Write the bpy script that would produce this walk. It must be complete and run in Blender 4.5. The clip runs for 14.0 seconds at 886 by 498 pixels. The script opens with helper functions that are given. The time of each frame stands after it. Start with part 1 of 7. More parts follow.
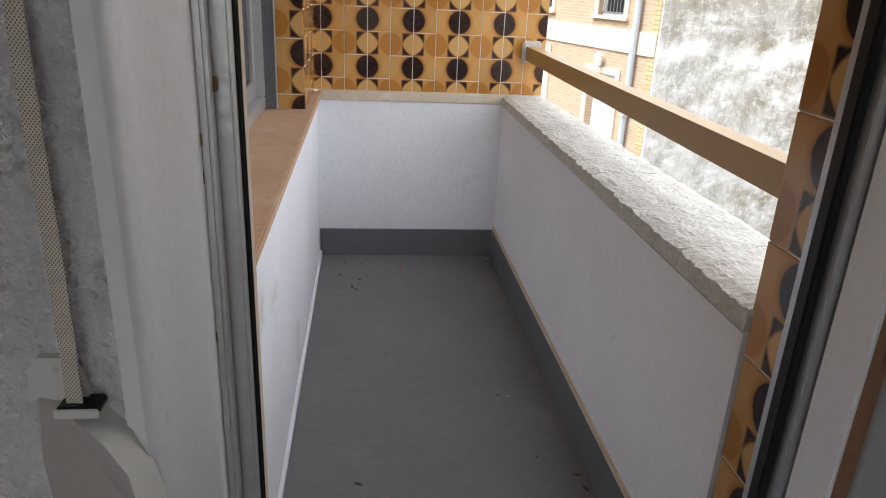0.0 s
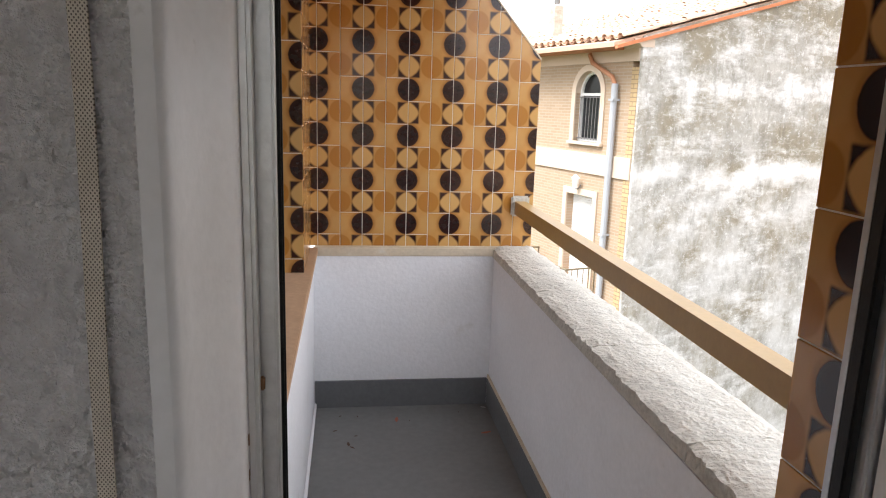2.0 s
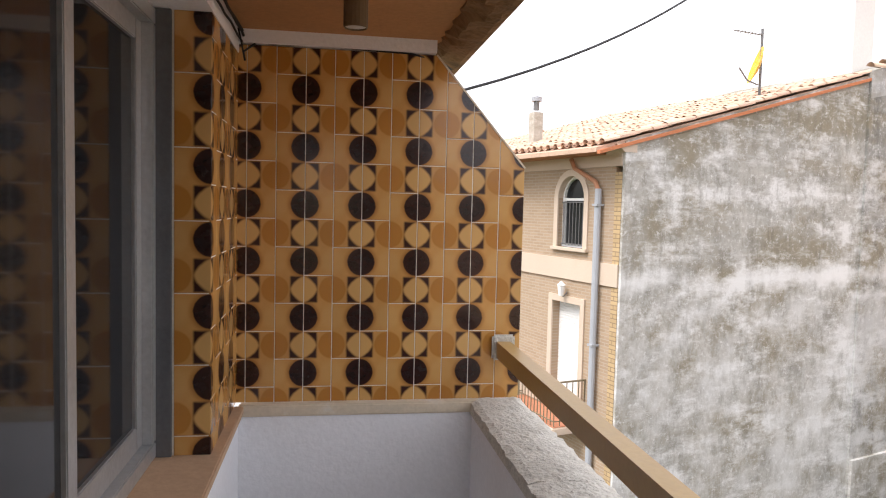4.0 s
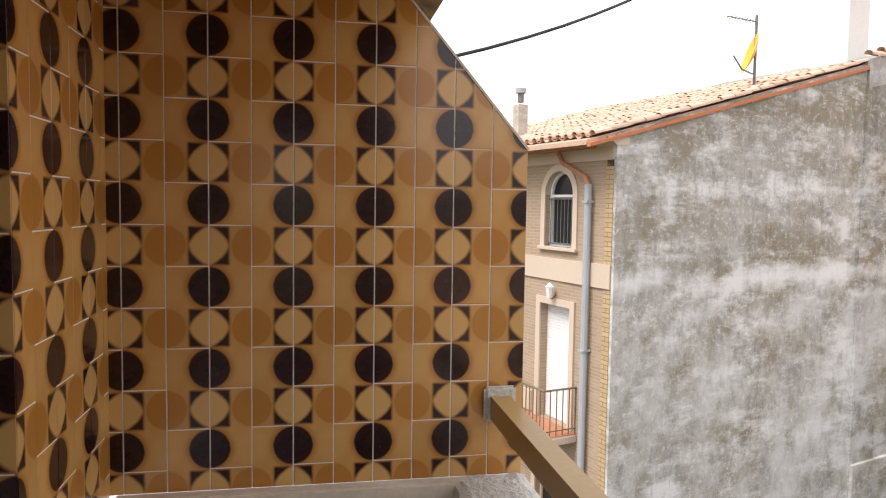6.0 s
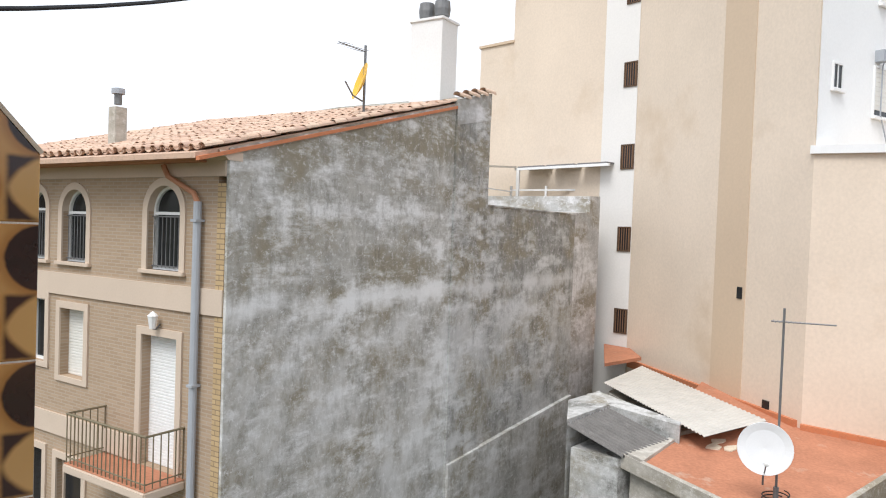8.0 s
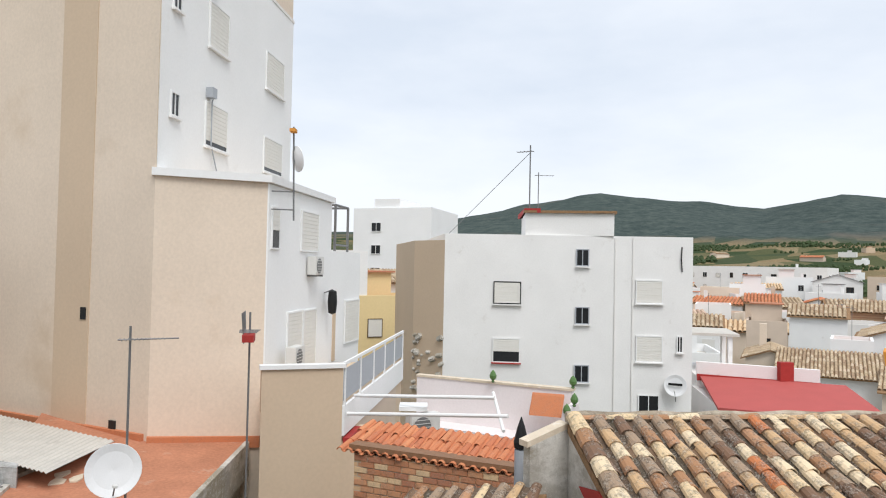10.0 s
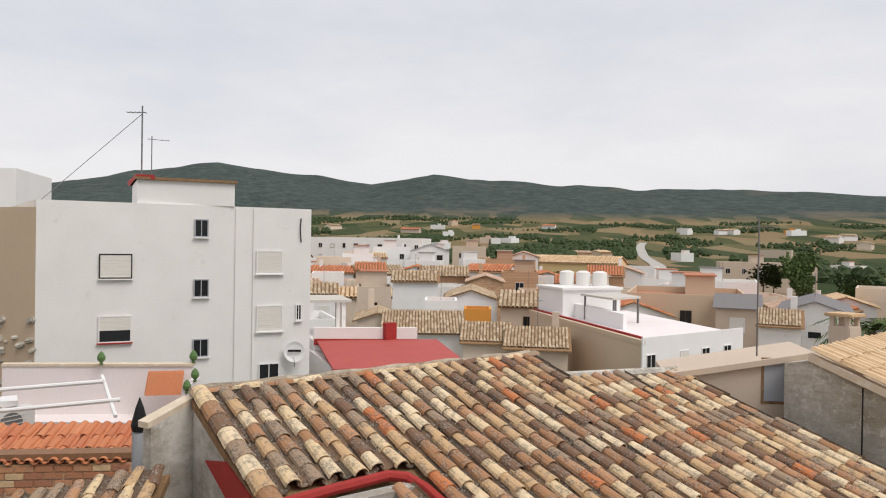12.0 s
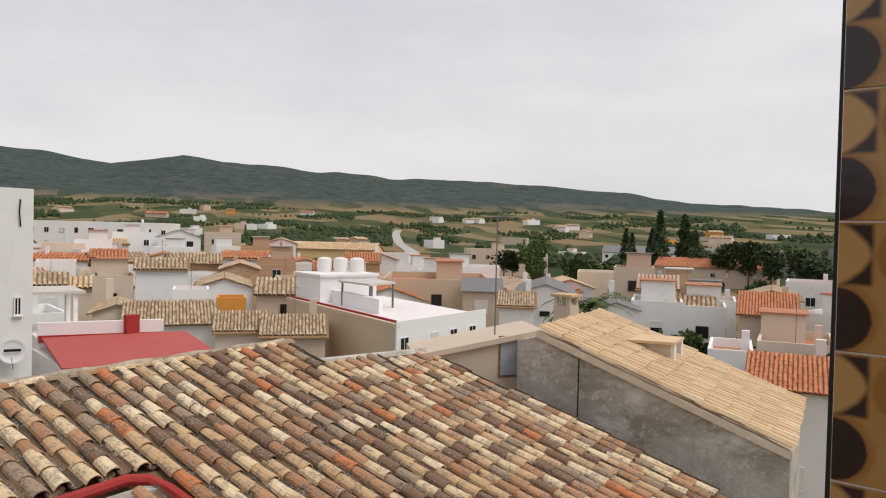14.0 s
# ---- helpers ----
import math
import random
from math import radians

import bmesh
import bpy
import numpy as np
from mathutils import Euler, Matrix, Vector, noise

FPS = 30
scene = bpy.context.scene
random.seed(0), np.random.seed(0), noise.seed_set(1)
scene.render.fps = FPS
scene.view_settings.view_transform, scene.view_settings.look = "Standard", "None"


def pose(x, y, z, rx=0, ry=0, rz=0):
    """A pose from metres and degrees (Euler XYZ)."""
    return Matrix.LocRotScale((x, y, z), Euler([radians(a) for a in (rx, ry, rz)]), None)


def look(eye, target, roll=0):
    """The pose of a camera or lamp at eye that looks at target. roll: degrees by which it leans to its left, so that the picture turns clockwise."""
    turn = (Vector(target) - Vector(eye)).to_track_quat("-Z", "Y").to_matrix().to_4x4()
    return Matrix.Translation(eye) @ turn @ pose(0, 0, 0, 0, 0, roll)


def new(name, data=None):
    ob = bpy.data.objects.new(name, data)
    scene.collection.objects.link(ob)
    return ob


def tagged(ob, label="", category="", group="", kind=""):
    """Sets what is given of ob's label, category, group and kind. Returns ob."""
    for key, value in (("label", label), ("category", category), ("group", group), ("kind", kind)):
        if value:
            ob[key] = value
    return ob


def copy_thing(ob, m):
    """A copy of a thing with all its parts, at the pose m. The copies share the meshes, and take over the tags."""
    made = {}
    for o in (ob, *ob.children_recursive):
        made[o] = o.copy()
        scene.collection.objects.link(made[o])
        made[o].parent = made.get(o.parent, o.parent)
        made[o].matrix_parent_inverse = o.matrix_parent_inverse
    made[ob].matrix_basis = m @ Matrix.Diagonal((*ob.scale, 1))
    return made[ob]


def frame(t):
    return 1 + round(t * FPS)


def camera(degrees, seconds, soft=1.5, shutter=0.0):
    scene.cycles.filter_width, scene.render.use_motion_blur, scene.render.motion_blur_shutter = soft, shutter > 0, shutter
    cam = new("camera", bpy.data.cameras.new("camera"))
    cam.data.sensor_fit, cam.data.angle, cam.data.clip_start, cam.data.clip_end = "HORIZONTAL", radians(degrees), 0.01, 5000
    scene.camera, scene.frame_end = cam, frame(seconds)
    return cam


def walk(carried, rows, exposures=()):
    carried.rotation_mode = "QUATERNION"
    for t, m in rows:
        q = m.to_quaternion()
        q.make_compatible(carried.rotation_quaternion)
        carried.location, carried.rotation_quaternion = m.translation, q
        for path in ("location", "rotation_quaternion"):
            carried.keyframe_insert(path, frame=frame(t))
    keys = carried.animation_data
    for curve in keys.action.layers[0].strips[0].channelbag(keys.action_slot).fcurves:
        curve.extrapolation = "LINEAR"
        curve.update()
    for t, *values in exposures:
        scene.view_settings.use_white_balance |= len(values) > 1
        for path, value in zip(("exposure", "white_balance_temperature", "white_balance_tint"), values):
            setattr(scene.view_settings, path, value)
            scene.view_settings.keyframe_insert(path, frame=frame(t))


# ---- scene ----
cam = camera(64.7, 14.0, soft=1.1)
PATH = [
    (0, (0.218, -0.005, 1.369), (69.02, -2.57, -5.76)),
    (0.5, (0.218, 0.015, 1.336), (61.75, -1.44, -6.58)),
    (1, (0.182, 0.009, 1.393), (60.99, -2.1, -7.07)),
    (1.5, (0.148, 0.005, 1.479), (68.11, -1.81, -7.32)),
    (2, (0.152, 0.019, 1.569), (78.18, -1.77, -7.5)),
    (2.5, (0.16, 0.04, 1.571), (84.1, -1.9, -7.33)),
    (3, (0.201, 0.252, 1.652), (85.71, -1.79, -7.57)),
    (5.5, (0.478, 1.344, 1.596), (86.70, -0.90, -10.40)),
    (6, (0.498, 1.567, 1.633), (86.36, -0.87, -10.31)),
    (6.5, (0.581, 1.816, 1.645), (85.84, -1.03, -10.96)),
    (7, (0.669, 2.025, 1.660), (86.53, -1.20, -16.04)),
    (7.5, (0.739, 2.148, 1.682), (87.24, -1.89, -27.66)),
    (8, (0.847, 2.231, 1.690), (88.55, -2.04, -40.98)),
    (8.5, (0.921, 2.250, 1.709), (89.70, -1.95, -54.84)),
    (9, (0.940, 2.263, 1.722), (90.65, -1.70, -68.39)),
    (9.2, (0.927, 2.258, 1.737), (90.94, -1.61, -73.83)),
    (11.3, (0.879, 2.412, 1.690), (90.66, -0.85, -112.19)),
    (11.5, (0.879, 2.388, 1.696), (90.43, -0.86, -115.30)),
    (12, (0.884, 2.405, 1.701), (89.64, -0.91, -121.87)),
    (12.5, (0.883, 2.434, 1.698), (89.18, -1.21, -127.95)),
    (13, (0.876, 2.458, 1.706), (88.96, -1.37, -133.29)),
    (13.5, (0.861, 2.429, 1.709), (88.89, -1.37, -137.16)),
    (14, (0.820, 2.391, 1.712), (88.93, -1.33, -141.47)),
]
walk(cam, [(t, pose(*e, *a)) for t, e, a in PATH], [(0, 2.1, 6300, 10), (0.5, 2.3, 6250, 10), (1.0, 2.35, 6250, 10), (1.5, 2.3, 6350, 10), (2, 2.1, 6500, 12), (2.5, 1.92, 6500, 12), (3, 1.72, 6500, 14), (5.5, 1.3, 6650, 15), (6.5, 1.15, 6650, 15), (7.5, 0.94, 6350, 12), (9, 0.66, 6100, 9), (11.3, 0.38, 6600, 11), (12.5, 0.23, 6700, 13), (14, 0.18, 6750, 13)])

# world: overcast sky, soft sun
world = bpy.data.worlds.new("overcast")
scene.world = world
world.use_nodes = True
wn = world.node_tree.nodes
wl = world.node_tree.links
sky = wn.new("ShaderNodeTexSky")
sky.sky_type = "NISHITA"
sky.sun_disc = False
sky.sun_elevation = radians(56)
sky.sun_rotation = radians(251.6)
sky.dust_density = 3.0
skymix = wn.new("ShaderNodeMix")
skymix.data_type = "RGBA"
skymix.inputs[0].default_value = 0.9
wl.new(sky.outputs[0], skymix.inputs[6])
cloud = wn.new("ShaderNodeTexNoise")
cloud.inputs["Scale"].default_value, cloud.inputs["Detail"].default_value, cloud.inputs["Roughness"].default_value = 1.6, 6, 0.55
skyvec = wn.new("ShaderNodeTexCoord")
skymap = wn.new("ShaderNodeMapping")
skymap.inputs["Scale"].default_value = (1, 1, 3)
wl.new(skyvec.outputs["Generated"], skymap.inputs["Vector"])
wl.new(skymap.outputs[0], cloud.inputs["Vector"])
cover = wn.new("ShaderNodeValToRGB")
cover.color_ramp.elements[0].position, cover.color_ramp.elements[0].color = 0.32, (0.62, 0.66, 0.72, 1)
cover.color_ramp.elements[1].position, cover.color_ramp.elements[1].color = 0.62, (0.80, 0.81, 0.83, 1)
wl.new(cloud.outputs[0], cover.inputs[0])
lift = wn.new("ShaderNodeVectorMath")
lift.operation = "SCALE"
lift.inputs["Scale"].default_value = 9.0
wl.new(cover.outputs[0], lift.inputs[0])
wl.new(lift.outputs[0], skymix.inputs[7])
bg = wn["Background"]
wl.new(skymix.outputs[2], bg.inputs[0])
bg.inputs[1].default_value = 0.1
sun = new("sun", bpy.data.lights.new("sun", "SUN"))
sun.data.energy = 1.5
sun.data.angle = radians(30)
sun.data.color = (1, 0.97, 0.92)
sun.matrix_world = look((-9, -3, 14), (0, 0, 0))


# ---- materials ----
def material(name, colour, rough=0.8, metal=0.0, spread=0.12, scale=6.0, fine=60.0, bump=0.15, stain=None, stain_scale=1.5, stain_amount=0.5, spec=0.3, relief=0.01):
    """Plain surface: base colour varied by a coarse and a fine noise, with a fine relief; optional stains."""
    m = bpy.data.materials.new(name)
    m.use_nodes = True
    n, l = m.node_tree.nodes, m.node_tree.links
    b = n["Principled BSDF"]
    tc = n.new("ShaderNodeTexCoord")
    big, small = n.new("ShaderNodeTexNoise"), n.new("ShaderNodeTexNoise")
    big.inputs["Scale"].default_value, small.inputs["Scale"].default_value = scale, fine
    big.inputs["Detail"].default_value, small.inputs["Detail"].default_value = 6, 4
    for t in (big, small):
        l.new(tc.outputs["Object"], t.inputs["Vector"])
    add = n.new("ShaderNodeMath")
    add.operation = "ADD"
    l.new(big.outputs[0], add.inputs[0]), l.new(small.outputs[0], add.inputs[1])
    mr = n.new("ShaderNodeMapRange")
    mr.inputs[1].default_value, mr.inputs[2].default_value = 0.6, 1.4
    mr.inputs[3].default_value, mr.inputs[4].default_value = 1 - spread, 1 + spread
    l.new(add.outputs[0], mr.inputs[0])
    mul = n.new("ShaderNodeVectorMath")
    mul.operation = "SCALE"
    mul.inputs[0].default_value = colour
    l.new(mr.outputs[0], mul.inputs["Scale"])
    out = mul.outputs[0]
    if stain:
        st = n.new("ShaderNodeTexNoise")
        st.inputs["Scale"].default_value, st.inputs["Detail"].default_value, st.inputs["Roughness"].default_value = stain_scale, 8, 0.65
        l.new(tc.outputs["Object"], st.inputs["Vector"])
        sm = n.new("ShaderNodeMapRange")
        sm.inputs[1].default_value, sm.inputs[2].default_value = 0.62 - 0.2 * stain_amount, 0.78 - 0.2 * stain_amount
        l.new(st.outputs[0], sm.inputs[0])
        mx = n.new("ShaderNodeMix")
        mx.data_type = "RGBA"
        l.new(sm.outputs[0], mx.inputs[0]), l.new(out, mx.inputs[6])
        mx.inputs[7].default_value = (*stain, 1)
        out = mx.outputs[2]
    l.new(out, b.inputs["Base Color"])
    b.inputs["Roughness"].default_value, b.inputs["Metallic"].default_value = rough, metal
    b.inputs["Specular IOR Level"].default_value = spec
    if bump:
        bp = n.new("ShaderNodeBump")
        bp.inputs["Strength"].default_value, bp.inputs["Distance"].default_value = bump, relief
        l.new(add.outputs[0], bp.inputs["Height"]), l.new(bp.outputs[0], b.inputs["Normal"])
    return m




# ---- mesh helpers ----
def link(name, bm, mat, parent=None, label=""):
    me = bpy.data.meshes.new(name)
    bmesh.ops.recalc_face_normals(bm, faces=bm.faces[:])
    bm.to_mesh(me)
    bm.free()
    if mat:
        me.materials.append(mat)
    ob = new(name, me)
    if parent:
        ob.parent = parent
    if label:
        tagged(ob, label)
    return ob


def part(name, bm, mat, parent, label=""):
    return link(name, bm, mat, parent, label)


def setting(name, bm, mat, label="", category=""):
    return tagged(link(name, bm, mat), label, category, kind="structure")


def thing(name, label, category, group="", at=None):
    ob = new(name)
    ob.empty_display_size = 0.1
    if at is not None:
        ob.matrix_basis = at
    return tagged(ob, label, category, group)


def box(x0, y0, z0, x1, y1, z1, bm=None, bevel=0.0, m=None):
    bm = bm or bmesh.new()
    b2 = bmesh.new() if bevel or m is not None else bm
    v = [b2.verts.new((x, y, z)) for z in (z0, z1) for x, y in ((x0, y0), (x1, y0), (x1, y1), (x0, y1))]
    for f in ((0, 3, 2, 1), (4, 5, 6, 7), (0, 1, 5, 4), (1, 2, 6, 5), (2, 3, 7, 6), (3, 0, 4, 7)):
        b2.faces.new([v[i] for i in f])
    if b2 is not bm:
        if bevel:
            bmesh.ops.bevel(b2, geom=b2.edges[:], offset=bevel, segments=2, affect="EDGES")
        if m is not None:
            b2.transform(m)
        merge(bm, b2)
    return bm


def merge(bm, other):
    me = bpy.data.meshes.new("tmp")
    other.to_mesh(me)
    other.free()
    bm.from_mesh(me)
    bpy.data.meshes.remove(me)


def prism(poly, z0, z1, bm=None):
    """An upright prism over a plan polygon of (x, y)."""
    bm = bm or bmesh.new()
    lo, hi = [bm.verts.new((x, y, z0)) for x, y in poly], [bm.verts.new((x, y, z1)) for x, y in poly]
    bm.faces.new(lo[::-1]), bm.faces.new(hi)
    for i in range(len(poly)):
        j = (i + 1) % len(poly)
        bm.faces.new((lo[i], lo[j], hi[j], hi[i]))
    return bm


def extrude(poly, origin, a, b, d, bm=None):
    """A slab: polygon of (s, t) in the plane origin + s*a + t*b, thickened by the vector d."""
    bm = bm or bmesh.new()
    o, a, b, d = Vector(origin), Vector(a), Vector(b), Vector(d)
    lo = [bm.verts.new(o + s * a + t * b) for s, t in poly]
    hi = [bm.verts.new(o + s * a + t * b + d) for s, t in poly]
    bm.faces.new(lo[::-1]), bm.faces.new(hi)
    for i in range(len(poly)):
        j = (i + 1) % len(poly)
        bm.faces.new((lo[i], lo[j], hi[j], hi[i]))
    return bm

# ---- glazed tile: dark disc, rounded diamond with dark corners, brown disc ----
def tile_material():
    m = bpy.data.materials.new("patterned_glazed_tile")
    m.use_nodes = True
    n, l = m.node_tree.nodes, m.node_tree.links
    b = n["Principled BSDF"]
    tc = n.new("ShaderNodeTexCoord")
    sep = n.new("ShaderNodeSeparateXYZ")
    warp = n.new("ShaderNodeTexNoise")
    warp.inputs["Scale"].default_value = 45
    l.new(tc.outputs["Object"], warp.inputs["Vector"])
    shift = n.new("ShaderNodeVectorMath")
    shift.operation = "MULTIPLY_ADD"
    l.new(warp.outputs["Color"], shift.inputs[0])
    shift.inputs[1].default_value = (0.004, 0.004, 0.004)
    l.new(tc.outputs["Object"], shift.inputs[2])
    l.new(shift.outputs[0], sep.inputs[0])

    def f(op, a, b2=0.0, c=None):
        k = n.new("ShaderNodeMath")
        k.operation = op
        for i, v in enumerate((a, b2) if c is None else (a, b2, c)):
            if isinstance(v, (int, float)):
                k.inputs[i].default_value = v
            else:
                l.new(v, k.inputs[i])
        return k.outputs[0]

    def step(v, lo, hi):
        k = n.new("ShaderNodeMapRange")
        k.interpolation_type = "SMOOTHSTEP"
        k.inputs[1].default_value, k.inputs[2].default_value = lo, hi
        k.inputs[3].default_value, k.inputs[4].default_value = 1, 0
        l.new(v, k.inputs[0])
        return k.outputs[0]

    def mix(fac, a, b2):
        k = n.new("ShaderNodeMix")
        k.data_type = "RGBA"
        for i, v in ((0, fac), (6, a), (7, b2)):
            if isinstance(v, tuple):
                k.inputs[i].default_value = (*v, 1)
            else:
                l.new(v, k.inputs[i])
        return k.outputs[2]

    X, Z = f("MULTIPLY", f("SUBTRACT", sep.outputs[0], 0.002), 1 / 0.22), f("MULTIPLY", f("SUBTRACT", sep.outputs[2], 0.002), 1 / 0.22)
    dx, up, down = f("SUBTRACT", X, 0.5), f("SUBTRACT", Z, 0.25), f("ADD", Z, 0.25)

    def length(a, b2):
        return f("SQRT", f("ADD", f("MULTIPLY", a, a), f("MULTIPLY", b2, b2)))

    disc = step(length(dx, up), 0.230, 0.256)
    halo = step(length(dx, up), 0.24, 0.33)
    brown = step(length(X, down), 0.22, 0.26)
    pale = step(length(X, up), 0.12, 0.3)
    ax, az = f("ABSOLUTE", dx), f("ABSOLUTE", down)
    square = f("MULTIPLY", step(ax, 0.215, 0.265), step(az, 0.210, 0.255))
    diamond = step(f("ADD", f("POWER", f("MULTIPLY", ax, 1 / 0.235), 1.45), f("POWER", f("MULTIPLY", az, 1 / 0.235), 1.45)), 0.80, 1.18)
    corner = f("MULTIPLY", square, f("SUBTRACT", 1.0, diamond))
    cloud = n.new("ShaderNodeTexNoise")
    cloud.inputs["Scale"].default_value = 30
    cloud.inputs["Detail"].default_value = 5
    l.new(tc.outputs["Object"], cloud.inputs["Vector"])
    col = mix(cloud.outputs[0], (0.52, 0.26, 0.07), (0.62, 0.335, 0.105))
    col = mix(f("MULTIPLY", pale, 0.6), col, (0.62, 0.36, 0.125))
    col = mix(f("MULTIPLY", brown, 0.85), col, (0.43, 0.18, 0.03))
    col = mix(f("MULTIPLY", halo, 0.75), col, (0.36, 0.15, 0.035))
    col = mix(f("MULTIPLY", square, diamond), col, (0.63, 0.37, 0.13))
    col = mix(corner, col, (0.035, 0.012, 0.010))
    col = mix(disc, col, mix(cloud.outputs[0], (0.012, 0.006, 0.006), (0.04, 0.013, 0.010)))
    info = n.new("ShaderNodeObjectInfo")
    tint = n.new("ShaderNodeMapRange")
    tint.inputs[3].default_value, tint.inputs[4].default_value = 0.93, 1.05
    l.new(info.outputs["Random"], tint.inputs[0])
    sc = n.new("ShaderNodeVectorMath")
    sc.operation = "SCALE"
    l.new(col, sc.inputs[0]), l.new(tint.outputs[0], sc.inputs["Scale"])
    l.new(sc.outputs[0], b.inputs["Base Color"])
    b.inputs["Roughness"].default_value = 0.16
    bp = n.new("ShaderNodeBump")
    bp.inputs["Strength"].default_value, bp.inputs["Distance"].default_value = 0.12, 0.004
    soft = n.new("ShaderNodeTexNoise")
    soft.inputs["Scale"].default_value = 14
    l.new(tc.outputs["Object"], soft.inputs["Vector"]), l.new(soft.outputs[0], bp.inputs["Height"]), l.new(bp.outputs[0], b.inputs["Normal"])
    return m


TILE = tile_material()
GROUT = material("cream_grout", (0.80, 0.76, 0.68), fine=200, bump=0.3)
PARAPET_WHITE = material("white_wall_paint", (0.85, 0.85, 0.87), rough=0.85, spread=0.06, scale=2.5, stain=(0.60, 0.57, 0.52), stain_scale=2.2, stain_amount=0.0, bump=0.25)
ROUGH_PLASTER = material("rough_grey_plaster", (0.84, 0.84, 0.86), rough=0.95, spread=0.1, scale=9, fine=50, bump=1.0, relief=0.05)
FRAME_PAINT = material("worn_white_frame_paint", (0.83, 0.84, 0.86), rough=0.45, spread=0.05, scale=4, fine=70, stain=(0.45, 0.43, 0.40), stain_scale=9, stain_amount=-0.15, bump=0.08)
ALU = material("weathered_aluminium", (0.55, 0.56, 0.57), rough=0.42, metal=0.75, spread=0.12, scale=5)
DARK_ALU = material("dark_weathered_aluminium", (0.16, 0.165, 0.175), rough=0.5, metal=0.5, spread=0.15, scale=6)
RUBBER = material("black_rubber", (0.012, 0.012, 0.013), rough=0.5, spread=0.2)
FLOOR_PAINT = material("grey_floor_coating", (0.175, 0.175, 0.172), rough=0.6, spread=0.13, scale=2.2, fine=30, stain=(0.235, 0.23, 0.22), stain_scale=1.6, stain_amount=0.25, bump=0.12)
SKIRT_PAINT = material("dark_grey_skirting_coating", (0.15, 0.155, 0.16), rough=0.65, spread=0.12, scale=4, fine=50)
CAP_STONE = material("pitted_limestone", (0.64, 0.61, 0.55), rough=0.95, spread=0.22, scale=10, fine=75, bump=1.0, stain=(0.40, 0.37, 0.32), stain_scale=16, stain_amount=-0.1)
SILL_STONE = material("brown_sill_stone", (0.52, 0.34, 0.215), rough=0.75, spread=0.12, scale=6, fine=50, stain=(0.62, 0.48, 0.36), stain_scale=5, stain_amount=0.1)
CREAM_CAP = material("cream_ledge_paint", (0.66, 0.56, 0.43), rough=0.85, spread=0.12, stain=(0.75, 0.72, 0.66), stain_scale=6, stain_amount=0.3)
SOFFIT_PAINT = material("peeling_ochre_soffit_paint", (0.50, 0.265, 0.12), rough=0.9, spread=0.12, scale=3, stain=(0.22, 0.13, 0.08), stain_scale=7, stain_amount=-0.2)
SPALLED = material("spalled_brown_concrete", (0.28, 0.17, 0.09), rough=1.0, spread=0.35, scale=8, fine=40, bump=1.0, stain=(0.10, 0.07, 0.05), stain_scale=5, stain_amount=0.3)
RAIL_PAINT = material("ochre_rail_paint", (0.46, 0.29, 0.095), rough=0.38, spread=0.08, scale=5, fine=60, bump=0.05, spec=0.5)
BLACK_CABLE = material("black_cable", (0.015, 0.015, 0.016), rough=0.55)


def webbing():
    """Cream webbing woven with rows of small dark dots."""
    m = material("cream_strap_webbing", (0.66, 0.61, 0.53), rough=0.95, spread=0.1, scale=60, bump=0)
    n, l = m.node_tree.nodes, m.node_tree.links
    b = n["Principled BSDF"]
    base = b.inputs["Base Color"].links[0].from_socket
    sep = n.new("ShaderNodeSeparateXYZ")
    l.new(n["Texture Coordinate"].outputs["Object"], sep.inputs[0])

    def calc(op, a, c):
        k = n.new("ShaderNodeMath")
        k.operation = op
        for i, v in enumerate((a, c)):
            if isinstance(v, float):
                k.inputs[i].default_value = v
            else:
                l.new(v, k.inputs[i])
        return k.outputs[0]

    across = calc("SINE", calc("MULTIPLY", sep.outputs[0], 1900.0), 0.0)
    down = calc("SINE", calc("MULTIPLY", sep.outputs[2], 1500.0), 0.0)
    dots = calc("GREATER_THAN", calc("MULTIPLY", across, down), 0.35)
    mx = n.new("ShaderNodeMix")
    mx.data_type = "RGBA"
    mx.inputs[7].default_value = (0.16, 0.14, 0.12, 1)
    l.new(dots, mx.inputs[0]), l.new(base, mx.inputs[6]), l.new(mx.outputs[2], b.inputs["Base Color"])
    return m


STRAP_CLOTH = webbing()
PLASTIC = material("old_white_plastic", (0.66, 0.65, 0.62), rough=0.45, spread=0.05, scale=6)
# darker copy of the white plastic, for the winder face turned from the light
PLASTIC_SHADED = material("shaded_grey_plastic", (0.42, 0.39, 0.37), rough=0.5, spread=0.06, scale=6)
INNER_CEILING = material("inner_ceiling_paint", (0.75, 0.75, 0.74), spread=0.05)
INNER_FLOOR = material("inner_floor", (0.40, 0.33, 0.27), rough=0.5)
BROWN_STRIP = material("brown_wood_strip", (0.24, 0.13, 0.07), rough=0.6, spread=0.2, scale=12)
LEAF_GREY = material("grey_door_panel", (0.38, 0.40, 0.42), rough=0.35, spread=0.05)
LEAF_BIT = material("dry_leaf", (0.10, 0.06, 0.04), rough=0.9)
RED_BIT = material("red_paint_spot", (0.38, 0.13, 0.09), rough=0.9)


def glass(name, colour=(0.9, 0.95, 0.95), rough=0.03):
    m = bpy.data.materials.new(name)
    m.use_nodes = True
    b = m.node_tree.nodes["Principled BSDF"]
    b.inputs["Base Color"].default_value = (*colour, 1)
    b.inputs["Roughness"].default_value = rough
    b.inputs["Transmission Weight"].default_value = 1.0
    b.inputs["IOR"].default_value = 1.45
    return m


